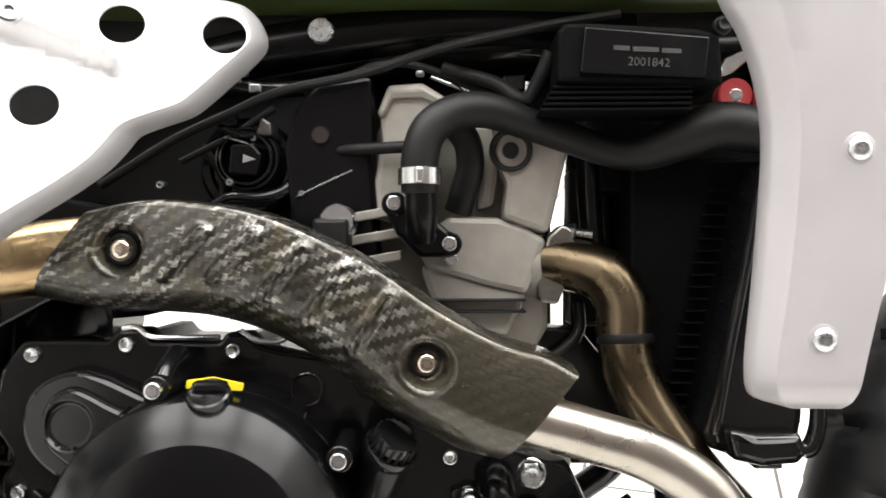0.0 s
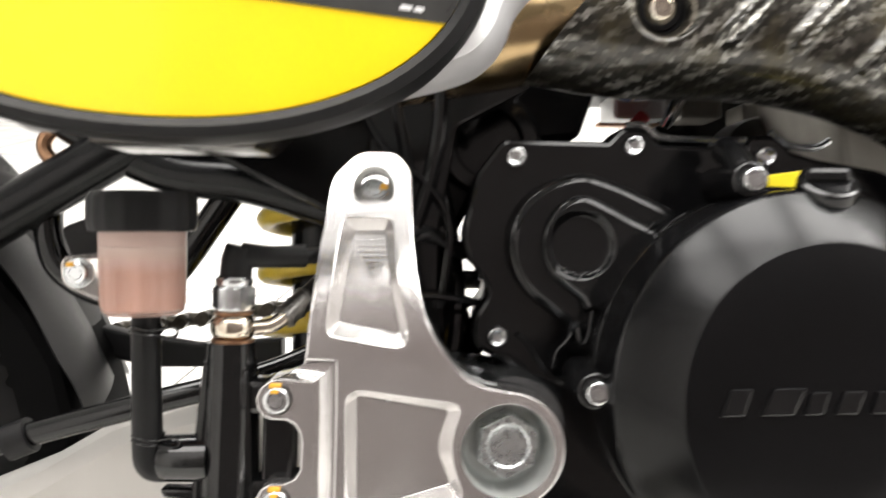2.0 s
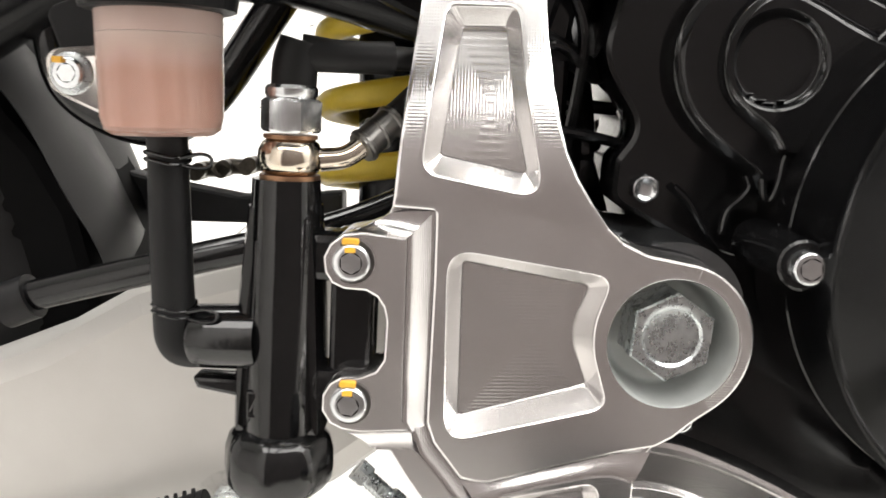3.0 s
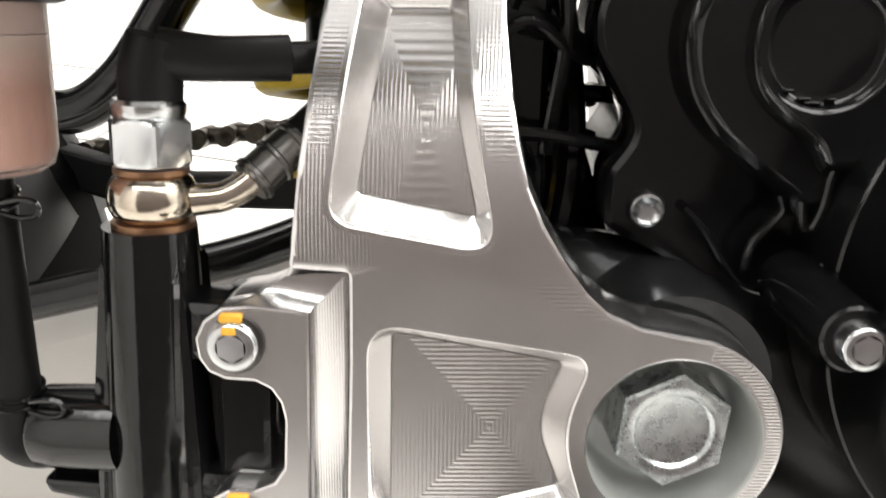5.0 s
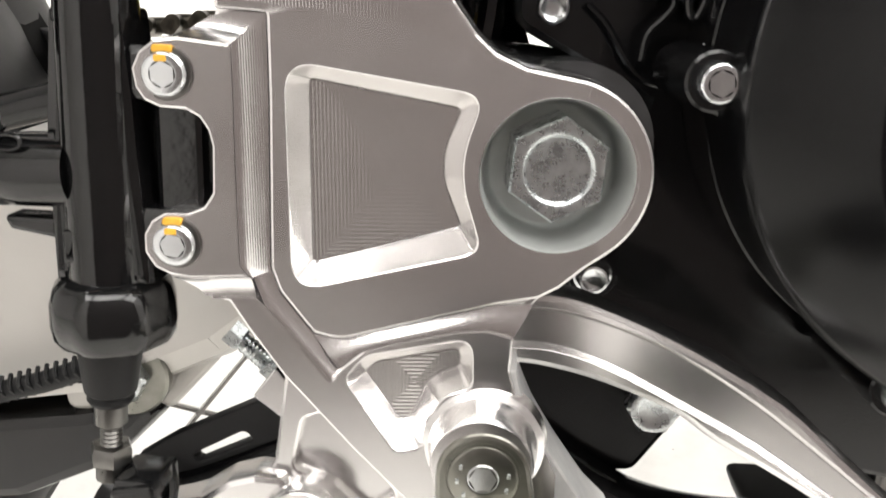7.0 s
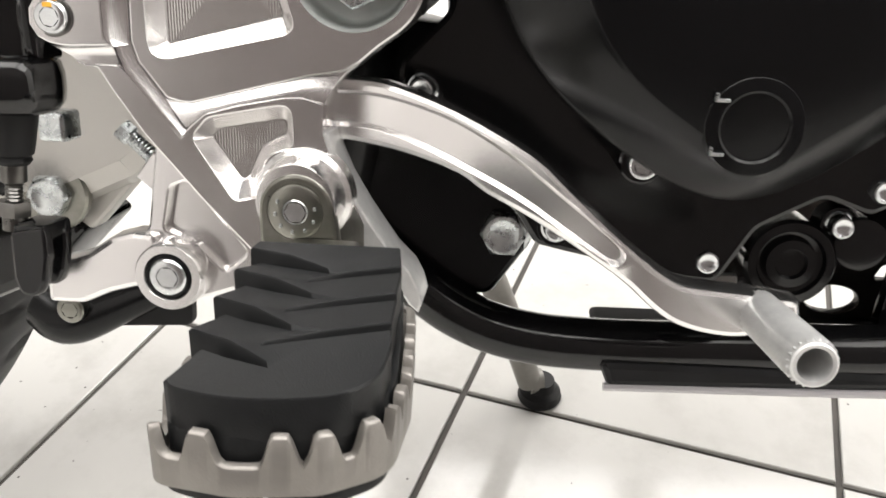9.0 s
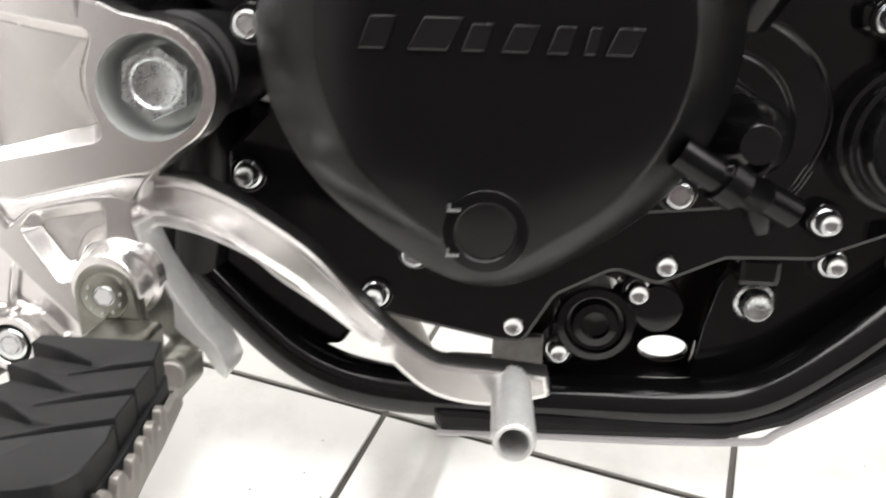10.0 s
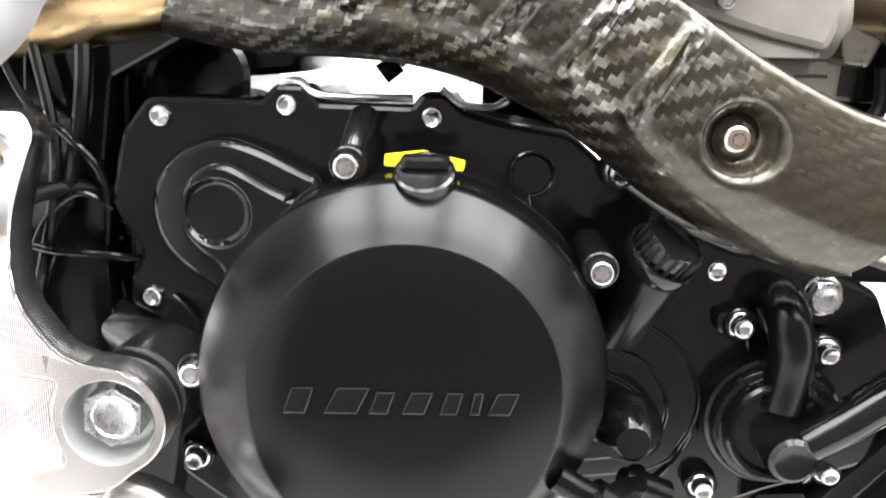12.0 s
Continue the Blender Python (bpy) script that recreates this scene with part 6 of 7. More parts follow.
part("rod_fork", plate(FORK, .4530, .4572, .0014), black_gloss, cylinder_mc)
part("rod_fork", plate(FORK, .4660, .4700, .0014), black_gloss, cylinder_mc)
part("fork_bridge", block(-.3895, -.3768, .4545, .4690, -.2895, -.2835, .0014), black_gloss, cylinder_mc)
bolt(mesh_of("bolt", socket_bolt(.0030, .003, .0015), black_plastic), -.3853, .4535, -.3048, cylinder_mc)
spigot = lathe([(.0102, -.020), (.0100, -.006), (.0098, .0), (.0090, .0012), (.006, .0012)], (-.4110, .468, -.1990), axis=(-1, 0, -.04), segs=28)
plate(rounded([(-.4120, -.2110), (-.3960, -.2110), (-.3960, -.2170), (-.4100, -.2150)], .0015), .4640, .472, .0015, bm=spigot)
cyl_part("cylinder_spigot", spigot, cast_gloss, cylinder_mc)
part("hose_tail", tube([(-.4060, .4600, -.1975), (-.4125, .4595, -.1990), (-.4168, .4590, -.1965), (-.4176, .4588, -.1870), (-.4178, .4588, -.1700), (-.4179, .4590, -.1560), (-.4180, .4592, -.1345)], [.0062, .0062, .0064, .0062, .0061, .0060, .0058], segs=20), rubber, label="black rubber hose from the reservoir")
for x, z in ((-.4179, -.1430), (-.4175, -.1880)):
    clip = bmesh.new()
    for lift in (0.0, .0020):
        tube([(x + .0064 * math.cos(u), .4590 + .0064 * math.sin(u), z + lift + .0008 * math.sin(2 * u)) for u in np.linspace(0, 6.28, 16)], .0005, segs=6, steps=2, bm=clip)
    tube([(x + .005, .455, z + .001), (x + .011, .4535, z + .0024), (x + .0142, .4535, z + .0016), (x + .0142, .4535, z - .0008), (x + .011, .4535, z - .0016), (x + .006, .4545, z - .0010)], .0006, segs=6, bm=clip)
    part("wire_clip", clip, black_gloss, label="black wire hose clip")
washer_bm = lathe([(.0092, -.0008), (.0092, .0008)], (-.3830, .470, -.1485), axis=(0, 0, 1), segs=28)
cyl_part("sealing_washer", washer_bm, copper, cylinder_mc)
banjo = lathe([(.0072, .0), (.0086, .0010), (.0096, .0030), (.0099, .0052), (.0096, .0075), (.0086, .0096), (.0072, .0106)], (-.3830, .470, -.1478), axis=(0, 0, 1), segs=32)
banjo = cyl_part("banjo_fitting", banjo, banjo_nickel, label="bright plated banjo fitting")
cyl_part("sealing_washer", lathe([(.0082, -.0006), (.0082, .0006)], (-.3830, .470, -.1365), axis=(0, 0, 1), segs=28), copper, banjo)
nut = lathe([(.0082, .0, .6), (.0088, .0008), (.0088, .0090), (.0082, .0098, .5), (.0074, .0100, 0), (.0079, .0108, 0), (.0080, .0128, 0), (.0072, .0138, 0), (.0050, .0140, 0)], (-.3830, .470, -.1352), axis=(0, 0, 1), segs=36, shape=lambda a: hex_shape(a) * 1.06)
cyl_part("switch_nut", nut, zinc, banjo, "zinc hexagon brake light switch")
cap = tube([(-.3825, .470, -.1235), (-.3820, .470, -.115), (-.3805, .470, -.1085)], [.0068, .0068, .0062], segs=20)
tube([(-.3800, .470, -.1120), (-.3680, .472, -.1125), (-.3540, .478, -.1120)], [.0055, .0048, .0050], bm=cap, segs=18)
tube([(-.3545, .477, -.1120), (-.3300, .50, -.1110)], [.0036, .0036], bm=cap, segs=12)
cyl_part("switch_cap", cap, rubber, banjo, "black rubber switch cap")
pipe = tube([(-.3740, .470, -.1430), (-.3660, .472, -.1415), (-.3580, .477, -.1350)], [.0036, .0034, .0036], segs=14)
cyl_part("hose_crimp", tube([(-.3620, .474, -.1390), (-.3530, .482, -.1300)], [.0050, .0050], segs=16), dark_steel, banjo)
for u in (.1, .5, .9):
    cyl_part("crimp_ring", lathe([(.0050, -.0008), (.0056, -.0004), (.0056, .0004), (.0050, .0008)], Vector((-.3620, .474, -.1390)).lerp(Vector((-.3530, .482, -.1300)), u), axis=(.6, .53, .6), segs=20, caps=False), dark_steel, banjo)
cyl_part("hose_neck", pipe, banjo_nickel, banjo)
cyl_part("brake_hose", tube([(-.3535, .482, -.1300), (-.3380, .500, -.1150), (-.31, .53, -.10), (-.28, .56, -.11)], .0044, segs=12), rubber, label="braided rear brake hose")

# ---- reservoir ----
POT = (-.4178, .4560, -.1030)
pot = lathe([(.0138, -.0325), (.0158, -.0312), (.0168, -.0275), (.0172, .0), (.0175, .004)], POT, axis=(0, 0, 1), segs=44)
reservoir = part("brake_reservoir", pot, milky, label="translucent brake fluid reservoir with pinkish fluid")
part("brake_fluid", lathe([(.0128, -.0310), (.0148, -.0300), (.0157, -.0265), (.0159, -.0050), (.015, -.0048)], POT, axis=(0, 0, 1), segs=40), fluid_pink, reservoir, "pinkish brake fluid")
part("fluid_froth", lathe([(.0159, -.0048), (.0161, .0032), (.015, .0033)], POT, axis=(0, 0, 1), segs=40), froth, reservoir, "milky rim above the fluid")
ridges = lathe([(.0190, .0), (.0208, .0005), (.0215, .004), (.0213, .0135), (.0198, .0160), (.004, .0165)], (-.4178, .4560, -.1018), axis=(0, 0, 1), segs=80, shape=lambda u: 1 + .010 * math.cos(20 * u))
part("reservoir_cap", ridges, black_plastic, reservoir, "black screw cap with a ribbed rim")
part("reservoir_spout", tube([(-.4180, .4590, -.1330), (-.4180, .4590, -.1420)], .0050, segs=16), milky, reservoir)
lug = plate(rounded([(-.4545, -.1120, .005), (-.4370, -.1105), (-.4300, -.1105), (-.4300, -.1300), (-.4370, -.1310), (-.4480, -.1262, .004), (-.4535, -.1230, .005)], .004), .4615, .4655, .001)
part("reservoir_lug", lug, milky, reservoir)
bolt(mesh_of("bolt", socket_bolt(.0046, .004, .0024), zinc), -.4462, .4580, -.1188, reservoir)
part("bolt_seat", lathe([(.0062, -.001), (.0062, .0004), (.0055, .0008), (.003, .0008)], (-.4462, .4612, -.1188), segs=28), zinc_worn, reservoir)
part("paint_mark", block(-.4496, -.4466, .4566, .4580, -.1160, -.1142, .0004), orange_mark, reservoir)
part("reservoir_bracket", plate(rounded([(-.4570, -.1000), (-.4400, -.0940), (-.4280, -.0960), (-.4300, -.1120), (-.4520, -.1140)], .004), .4680, .4720, .001), black_plastic)

# ---- frame ----
low_tube = [(-.300, .575, -.300), (-.262, .570, -.334), (-.235, .567, -.3515), (-.205, .565, -.3600), (-.165, .563, -.3610), (-.100, .562, -.3580), (-.040, .560, -.3545), (-.005, .560, -.3470), (.030, .562, -.3220), (.070, .566, -.2830), (.120, .575, -.2330), (.160, .585, -.190), (.150, .61, -.10), (.14, .63, .0), (.135, .64, .12)]
part("cradle_tube", tube(low_tube, .0128, segs=24), black_gloss, label="gloss black lower frame tube")
part("cradle_tube", tube([(x, 1.36 - y, z) for x, y, z in low_tube], .0128, segs=16), black_gloss, label="gloss black lower frame tube")
skid = plate(rounded([(-.170, -.3630), (-.164, -.3770, .003), (-.020, -.3690), (.010, -.3580), (.075, -.3090), (.130, -.258), (.126, -.250), (.074, -.2990), (.006, -.3500), (-.020, -.3600)], .004), .5480, .62, .004)
skid = part("skid_plate", skid, black_plastic, label="black engine skid plate with a pale edge")
part("skid_edge", tube([(-.166, .5500, -.3770), (-.020, .5500, -.3700), (.010, .5500, -.3592), (.075, .5500, -.3100), (.130, .5500, -.2590)], .0022, segs=8), silver_paint, skid, "pale metal edge")
spine = tube([(-.300, .575, -.300), (-.292, .572, -.250), (-.285, .570, -.200), (-.300, .572, -.140), (-.318, .575, -.090), (-.330, .58, -.03), (-.30, .60, .06), (-.2, .61, .13), (.0, .62, .165), (.14, .63, .16)], [.016, .018, .018, .017, .016, .016, .016, .018, .020, .022], segs=20)
part("frame_tube", spine, black_satin, label="black main frame tube")
part("frame_tube", tube([(-.318, .575, -.100), (-.40, .590, -.075), (-.470, .598, -.060), (-.60, .606, .02)], .0125, segs=18), black_satin)
part("frame_tube", tube([(-.62, .59, -.140), (-.55, .592, -.096), (-.480, .594, -.055), (-.40, .596, -.005), (-.33, .60, .03)], .0150, segs=18), black_satin, label="black seat frame tube")
part("frame_tube", tube([(-.36, .60, -.075), (-.41, .60, -.058), (-.47, .60, -.045)], .008, segs=12), black_satin)
part("heel_plate", plate(rounded([(-.245, -.215), (-.212, -.275), (-.206, -.290), (-.206, -.318), (-.222, -.342), (-.262, -.345), (-.280, -.338), (-.335, -.312), (-.345, -.26), (-.320, -.20)], .008), .572, .66, .003), black_satin, label="black frame casting behind the pedal")
part("frame_casting", plate(rounded([(-0.2696, -0.2213), (-0.2126, -0.321), (-0.2112, -0.3679), (-0.2368, -0.4021), (-0.2938, -0.4064), (-0.3194, -0.3964), (-0.36, -0.36), (-0.36, -0.22)], .008), .7400, .78, .003), black_satin, label="black far frame casting")
bolt(mesh_of("bolt", flange_bolt(.0140, .010), zinc_worn), -.2170, .5643, -.3094, label="large worn frame bolt")
part("frame_plate", plate(rounded([(-.352, -.205), (-.297, -.205), (-.296, -.10), (-.288, -.050), (-.25, -.03), (-.25, .02), (-.325, .02), (-.333, -.06), (-.338, -.10), (-.352, -.13)], .006), .532, .545, .002), black_gloss, label="black frame plate behind the foot control bracket")
for pts, r in (([(-.330, .526, .010), (-.318, .522, -.040), (-.312, .520, -.085), (-.322, .522, -.130), (-.336, .526, -.170)], .0030), ([(-.345, .526, -.020), (-.325, .521, -.060), (-.304, .520, -.078), (-.292, .526, -.100), (-.296, .530, -.140)], .0022),
               ([(-.300, .528, .015), (-.296, .524, -.030), (-.300, .522, -.070), (-.312, .524, -.110)], .0040), ([(-.340, .524, -.128), (-.318, .519, -.132), (-.296, .522, -.134), (-.276, .530, -.138)], .0020),
               ([(-.336, .524, -.150), (-.322, .520, -.120), (-.304, .521, -.104), (-.290, .528, -.112)], .0018)):
    part("cable", tube(pts, r, segs=10), black_gloss)
# wiring and hoses behind the bracket
for pts, r in (([(-.300, .575, -.060), (-.290, .560, -.110), (-.288, .548, -.150), (-.296, .545, -.190)], .0050), ([(-.315, .565, -.050), (-.300, .552, -.095), (-.276, .55, -.120)], .0024),
               ([(-.322, .560, -.105), (-.300, .555, -.122), (-.270, .558, -.126)], .0026), ([(-.330, .57, -.150), (-.300, .556, -.135), (-.280, .56, -.140)], .0030), ([(-.284, .56, -.05), (-.272, .565, -.02), (-.25, .58, .02)], .0055)):
    part("cable", tube(pts, r, segs=10), black_gloss)
part("cable_end", tube([(-.2920, .562, -.1240), (-.2880, .564, -.1345)], .0052, segs=12), zinc_worn)
# rear shock: yellow coil spring over a black body, with a bright threaded collar above
SHOCK = Vector((-.3650, .6250, 0))
coil = []
for k in range(73):
    a = 2 * math.pi * k / 16
    coil.append((SHOCK.x - .0360 * math.cos(a), SHOCK.y - .0360 * math.sin(a), -.2253 + .0324 * k / 16))
shock = part("shock_body", lathe([(.020, -.25), (.021, -.19), (.0215, -.086), (.0200, -.080)], (SHOCK.x, SHOCK.y, 0), axis=(0, 0, 1), segs=32), black_satin, label="black rear shock absorber with a yellow spring")
part("coil_spring", tube(coil, .0060, segs=14, steps=3), yellow_cap, shock, "yellow coil spring")
part("threaded_collar", lathe([(.0380, -.0860), (.0392, -.0850), (.0392, -.0800), (.0300, -.0790)] + [(.0300 + (.0014 if k % 2 else 0), -.0785 + .0016 * k) for k in range(8)] + [(.0290, -.065)], (SHOCK.x, SHOCK.y, 0), axis=(0, 0, 1), segs=36), zinc_worn, shock, "bright threaded collar")
part("frame_gusset", plate(rounded([(-.4300, -.0560), (-.4100, -.0430), (-.3823, -.0290), (-.3400, -.0200), (-.2900, -.0200), (-.2945, -.1000), (-.3340, -.1050), (-.3480, -.0960)], .003), .5600, .5720, .003), black_satin, label="black frame gusset above the rear shock")
part("pivot_sleeve", tube([(-.300, .545, -.176), (-.278, .536, -.180), (-.258, .530, -.186), (-.244, .530, -.194)], [.013, .016, .018, .018], segs=24), sleeve_steel, label="dark polished swingarm pivot sleeve")

# ---- intake and the parts above the engine ----
part("air_box", block(-.62, -.075, .630, .80, .0, .20, .012, radius=.015), black_plastic, label="black plastic air box")
throttle = lathe([(.036, -.05), (.036, .0), (.033, .003), (.028, .003), (.027, -.004), (.012, -.005), (.010, .004), (.004, .005)], (-.142, .600, .060), axis=(0, -1, 0), segs=36)
throttle = part("throttle_body", throttle, black_gloss, label="black throttle body with cable drum")
for r, y in ((.0230, .5800), (.0195, .5770)):
    ring = lathe([(r, -.012), (r, -.001), (r - .0008, .0), (r - .0022, .0002), (r - .0030, -.002), (r - .0034, -.010)], (-.1390, y, .0640), segs=40, caps=False)
    part("throttle_ring", ring, black_gloss, throttle)
sensor = plate(rounded([(-.1500, .052), (-.1300, .050), (-.1260, .066), (-.1330, .074), (-.1480, .073)], .003), .572, .592, .002)
part("throttle_sensor", sensor, black_satin, throttle, "black throttle position sensor")
part("sensor_plug", plate(rounded([(-.1310, .0800), (-.1195, .0790), (-.1205, .0880), (-.1270, .0925)], .002), .574, .600, .0016), strap_steel, throttle, "dull grey lever end")
# grey triangle standing in for a reflection on the sensor's face
part("sensor_reflection", plate([(-.1395, .0600), (-.1300, .0625), (-.1390, .0660)], .5712, .5722, 0.0), panel_grey, throttle)
part("drum_arm", tube([(-.1560, .576, .0860), (-.1480, .574, .0820), (-.1400, .574, .0790), (-.1330, .576, .0800)], .0026, segs=10), black_gloss, throttle)
part("drum_spring", tube([(-.1530 + .0014 * math.cos(k * 1.2) + .0007 * k, .574 + .002 * math.sin(k * 1.2), .0785 - .0002 * k) for k in range(26)], .0006, segs=6, steps=2), zinc_worn, throttle)
# small bright zinc discs added as glints among the dark throttle parts
for x, z, r in ((-.1408, .1241, .0030), (-.1330, .0775, .0022), (-.0994, .0389, .0022), (-.1500, .0470, .0028), (-.1989, .0455, .0030)):
    part("throttle_glint", lathe([(r, -.008), (r, .0), (r * .8, .0008), (r * .35, .0008), (r * .3, -.001)], (x, .5760, z), segs=16, caps=False), zinc_worn, throttle)
part("hose_joint", tube([(-.165, .585, .030), (-.150, .580, .036), (-.128, .580, .036), (-.112, .585, .042), (-.100, .59, .056)], .0050, segs=14), black_gloss, throttle)
part("fuel_rail", tube([(-.172, .590, .110), (-.150, .586, .1165), (-.128, .586, .1130), (-.100, .59, .1150)], .0060, segs=14), black_gloss, throttle)
part("rail_clip", block(-.1370, -.1280, .5790, .5860, .1105, .1165, .0012), zinc_worn, throttle)
part("cooler_end", lathe([(.0065, -.010), (.0065, .0), (.0056, .0010), (.002, .0012)], (-.0860, .5765, .0795), segs=26), mount_steel, throttle, "dull steel stub seen through the plate")
part("intake_duct", plate(rounded([(-.112, .070), (-.104, .099), (-.088, .116), (-.050, .121), (-.0500, .056), (-.046, -.010), (-.104, -.010)], .004), .578, .64, .003), black_satin, label="black frame plate beside the cylinder")
part("intake_seam", tube([(-.104, .5775, .036), (-.084, .5775, .046), (-.064, .5775, .055)], .0007, segs=6), zinc_worn)
for pts, r in (([(-.24, .575, .045), (-.190, .572, .075), (-.148, .57, .094), (-.111, .568, .109), (-.056, .566, .120), (.0, .565, .137), (.069, .563, .151), (.12, .56, .158)], .0034), ([(-.185, .580, .062), (-.150, .582, .080), (-.12, .585, .100)], .0026),
               ([(-.165, .60, .02), (-.160, .597, .050), (-.175, .595, .075)], .0030), ([(-.07, .60, .125), (-.045, .595, .133), (-.01, .59, .128), (.05, .59, .10)], .0030)):
    part("cable", tube(pts, r, segs=10), rubber)
part("cable", tube([(-.0090, .600, .1245), (.0061, .598, .1181), (.0339, .598, .108), (.052, .600, .1046)], .0015, segs=8), zinc)
for x, z, w, h in ((-.155, .092, .008, .004), (.050, .117, .008, .006), (.0604, .1145, .003, .004), (-.0169, .1251, .003, .0016), (.0110, .1240, .005, .0010), (.0383, .1150, .003, .002)):
    part("connector", block(x - w, x + w, .586, .596, z - h, z + h, .002), zinc_worn if w < .006 else black_gloss)
bolt(mesh_of("bolt", lathe([(.0092, -.006), (.0092, .0), (.0082, .001), (.003, .001)], (0, 0, 0), segs=28), zinc_worn), -.0880, .592, .1570)
part("frame_gusset", plate(rounded([(-.20, .11), (-.06, .135), (.10, .150), (.24, .155), (.24, .24), (-.2, .24)], .01), .612, .66, .004), black_satin)
def tank_shell():
    """A rounded tank: boxy cross-sections that taper to the seat and swell to the front."""
    bm, rings = bmesh.new(), []
    for x, wide, low, high in ((-.33, .04, .22, .25), (-.32, .07, .19, .27), (-.28, .105, .176, .30), (-.18, .13, .172, .345), (.0, .16, .172, .385), (.18, .185, .172, .395), (.30, .18, .176, .37), (.365, .15, .19, .33), (.385, .09, .22, .29)):
        ring = []
        for k in range(32):
            t = 2 * math.pi * k / 32
            c, s = math.cos(t), math.sin(t)
            ring.append(bm.verts.new((x, .68 + wide * math.copysign(abs(c) ** .5, c), (low + high) / 2 + (high - low) / 2 * math.copysign(abs(s) ** .5, s))))
        rings.append(ring)
    for p, q in zip(rings, rings[1:]):
        bridge(bm, p, q)
    bm.faces.new(rings[0]), bm.faces.new(rings[-1])
    return bm


part("fuel_tank", tank_shell(), tank_green, label="dark green fuel tank underside")
part("frame_spar", block(-.12, .27, .70, .76, .100, .185, .006), black_satin)
part("frame_spar", block(.118, .150, .64, .72, -.04, .10, .004), black_satin)
part("head_tube", tube([(.27, .68, .25), (.30, .68, .10), (.31, .68, .04)], .035, segs=24), black_satin)
part("down_tube", tube([(.12, .68, .15), (.115, .68, .02), (.112, .67, -.10)], .018, segs=18), black_satin)
part("carbon_canister", block(.095, .118, .63, .66, -.06, .06, .004), black_plastic)

# parts on the far side of the engine, seen through the gap above the cover
far_box = part("coolant_bottle", block(-.1660, -.1250, .735, .78, -.0190, .0120, .004, radius=.006), white_paint, label="white plastic bottle on the far side with a blue label")
part("bottle_label", plate(rounded([(-.1620, -.0040), (-.1560, -.0060), (-.1290, -.0030), (-.1285, .0080), (-.1620, .0080)], .002), .7315, .7345, .0), label_blue, far_box, "blue label")
part("label_mark", lathe([(.0085, -.0005), (.0085, .0), (.0060, .0002), (.0058, -.0004)], (-.1450, .7312, -.0050), segs=24, caps=False), letter_white, far_box)
clamp = tube([(-.1290, .728, -.0250), (-.1240, .725, -.0150), (-.1170, .724, -.0020), (-.1130, .727, .0060)], [.0040, .0052, .0055, .0045], segs=14)
part("bottle_clamp", clamp, zinc, label="bright clamp beside the bottle")
part("starter_relay", block(-.1180, -.0860, .728, .765, -.0190, .0020, .003), cast_grey, label="dull grey relay on the far side")
part("relay_foot", plate(rounded([(-.1780, -.0240), (-.1360, -.0250), (-.1280, -.0215), (-.1400, -.0225), (-.1780, -.0215)], .001, 2), .728, .740, .0005), copper)
starter = lathe([(.0300, -.020), (.0300, .012), (.0285, .016), (.0200, .022), (.0100, .0245), (.002, .025)], (-.0600, .735, -.0480), segs=40)
starter = part("starter_motor", starter, strap_steel, label="dull grey round starter motor on the far side")
part("motor_flange", block(-.0720, -.0470, .726, .760, -.0260, -.0080, .002), cast_grey, starter)
part("motor_flange", block(-.0380, .0100, .728, .770, -.0300, -.0080, .003), cast_grey, starter)
part("starter_cable", tube([(-.150, .705, -.0200), (-.162, .702, -.0330), (-.172, .700, -.0430)], .0050, segs=12), red_rubber, label="red starter cable")
part("cable_boot", tube([(-.172, .698, -.0430), (-.182, .696, -.0510)], .0072, segs=12), black_plastic)
# added dark backing that closes the bright gap behind the far parts
part("far_backing", plate(rounded([(-.118, -.10), (-.118, .004), (-.085, .030), (.10, .030), (.10, -.10)], .006), .795, .815, .003), black_satin, label="added black backing plate on the far side")

# ---- swingarm, chain, wheels ----
swing = plate(rounded([(-.345, -.178), (-.40, -.182), (-.440, -.193), (-.468, -.202), (-.510, -.226), (-.60, -.262), (-.86, -.270), (-.86, -.335), (-.60, -.330), (-.483, -.3145), (-.446, -.3085), (-.415, -.3005), (-.387, -.288), (-.345, -.255)], .008), .545, .585, .012)
swingarm = part("swingarm", swing, swing_paint, label="pale silver painted swingarm", sharp=40)
part("brake_line", tube([(-.60, .525, -.236), (-.52, .528, -.208), (-.44, .530, -.187), (-.38, .535, -.172), (-.33, .545, -.15)], .0062, segs=14), black_gloss, label="black hose clipped along the swingarm")
part("line_clip", lathe([(.009, -.006), (.009, .006)], (-.505, .5285, -.2045), axis=(.92, .05, .36), segs=20), black_plastic)
axle_plate = plate(rounded([(-.46, -.245), (-.40, -.253), (-.392, -.290), (-.414, -.3140), (-.46, -.318)], .006), .556, .566, .002)
part("swingarm_lug", axle_plate, swing_paint, swingarm)
bolt(mesh_of("bolt", flange_bolt(.0130, .008), zinc_worn), -.4280, .5400, -.2955)
part("washer", lathe([(.0175, -.004), (.0175, .0), (.0165, .001), (.010, .001)], (-.4280, .5460, -.2955), segs=36), steel_plate, swingarm)
part("link_body", plate(rounded([(-.60, -.335), (-.491, -.3215), (-.453, -.3165), (-.422, -.3085), (-.415, -.3135), (-.443, -.342), (-.483, -.360), (-.60, -.375)], .006), .5520, .60, .006), black_gloss, label="gloss black suspension link body")
line_run = tube([(-.56, .5300, -.326), (-.50, .530, -.3075), (-.468, .530, -.2965), (-.451, .530, -.2915), (-.434, .530, -.2850)], .0042, segs=12)
braided = part("braided_line", line_run, black_plastic, label="black braided line along the swingarm")
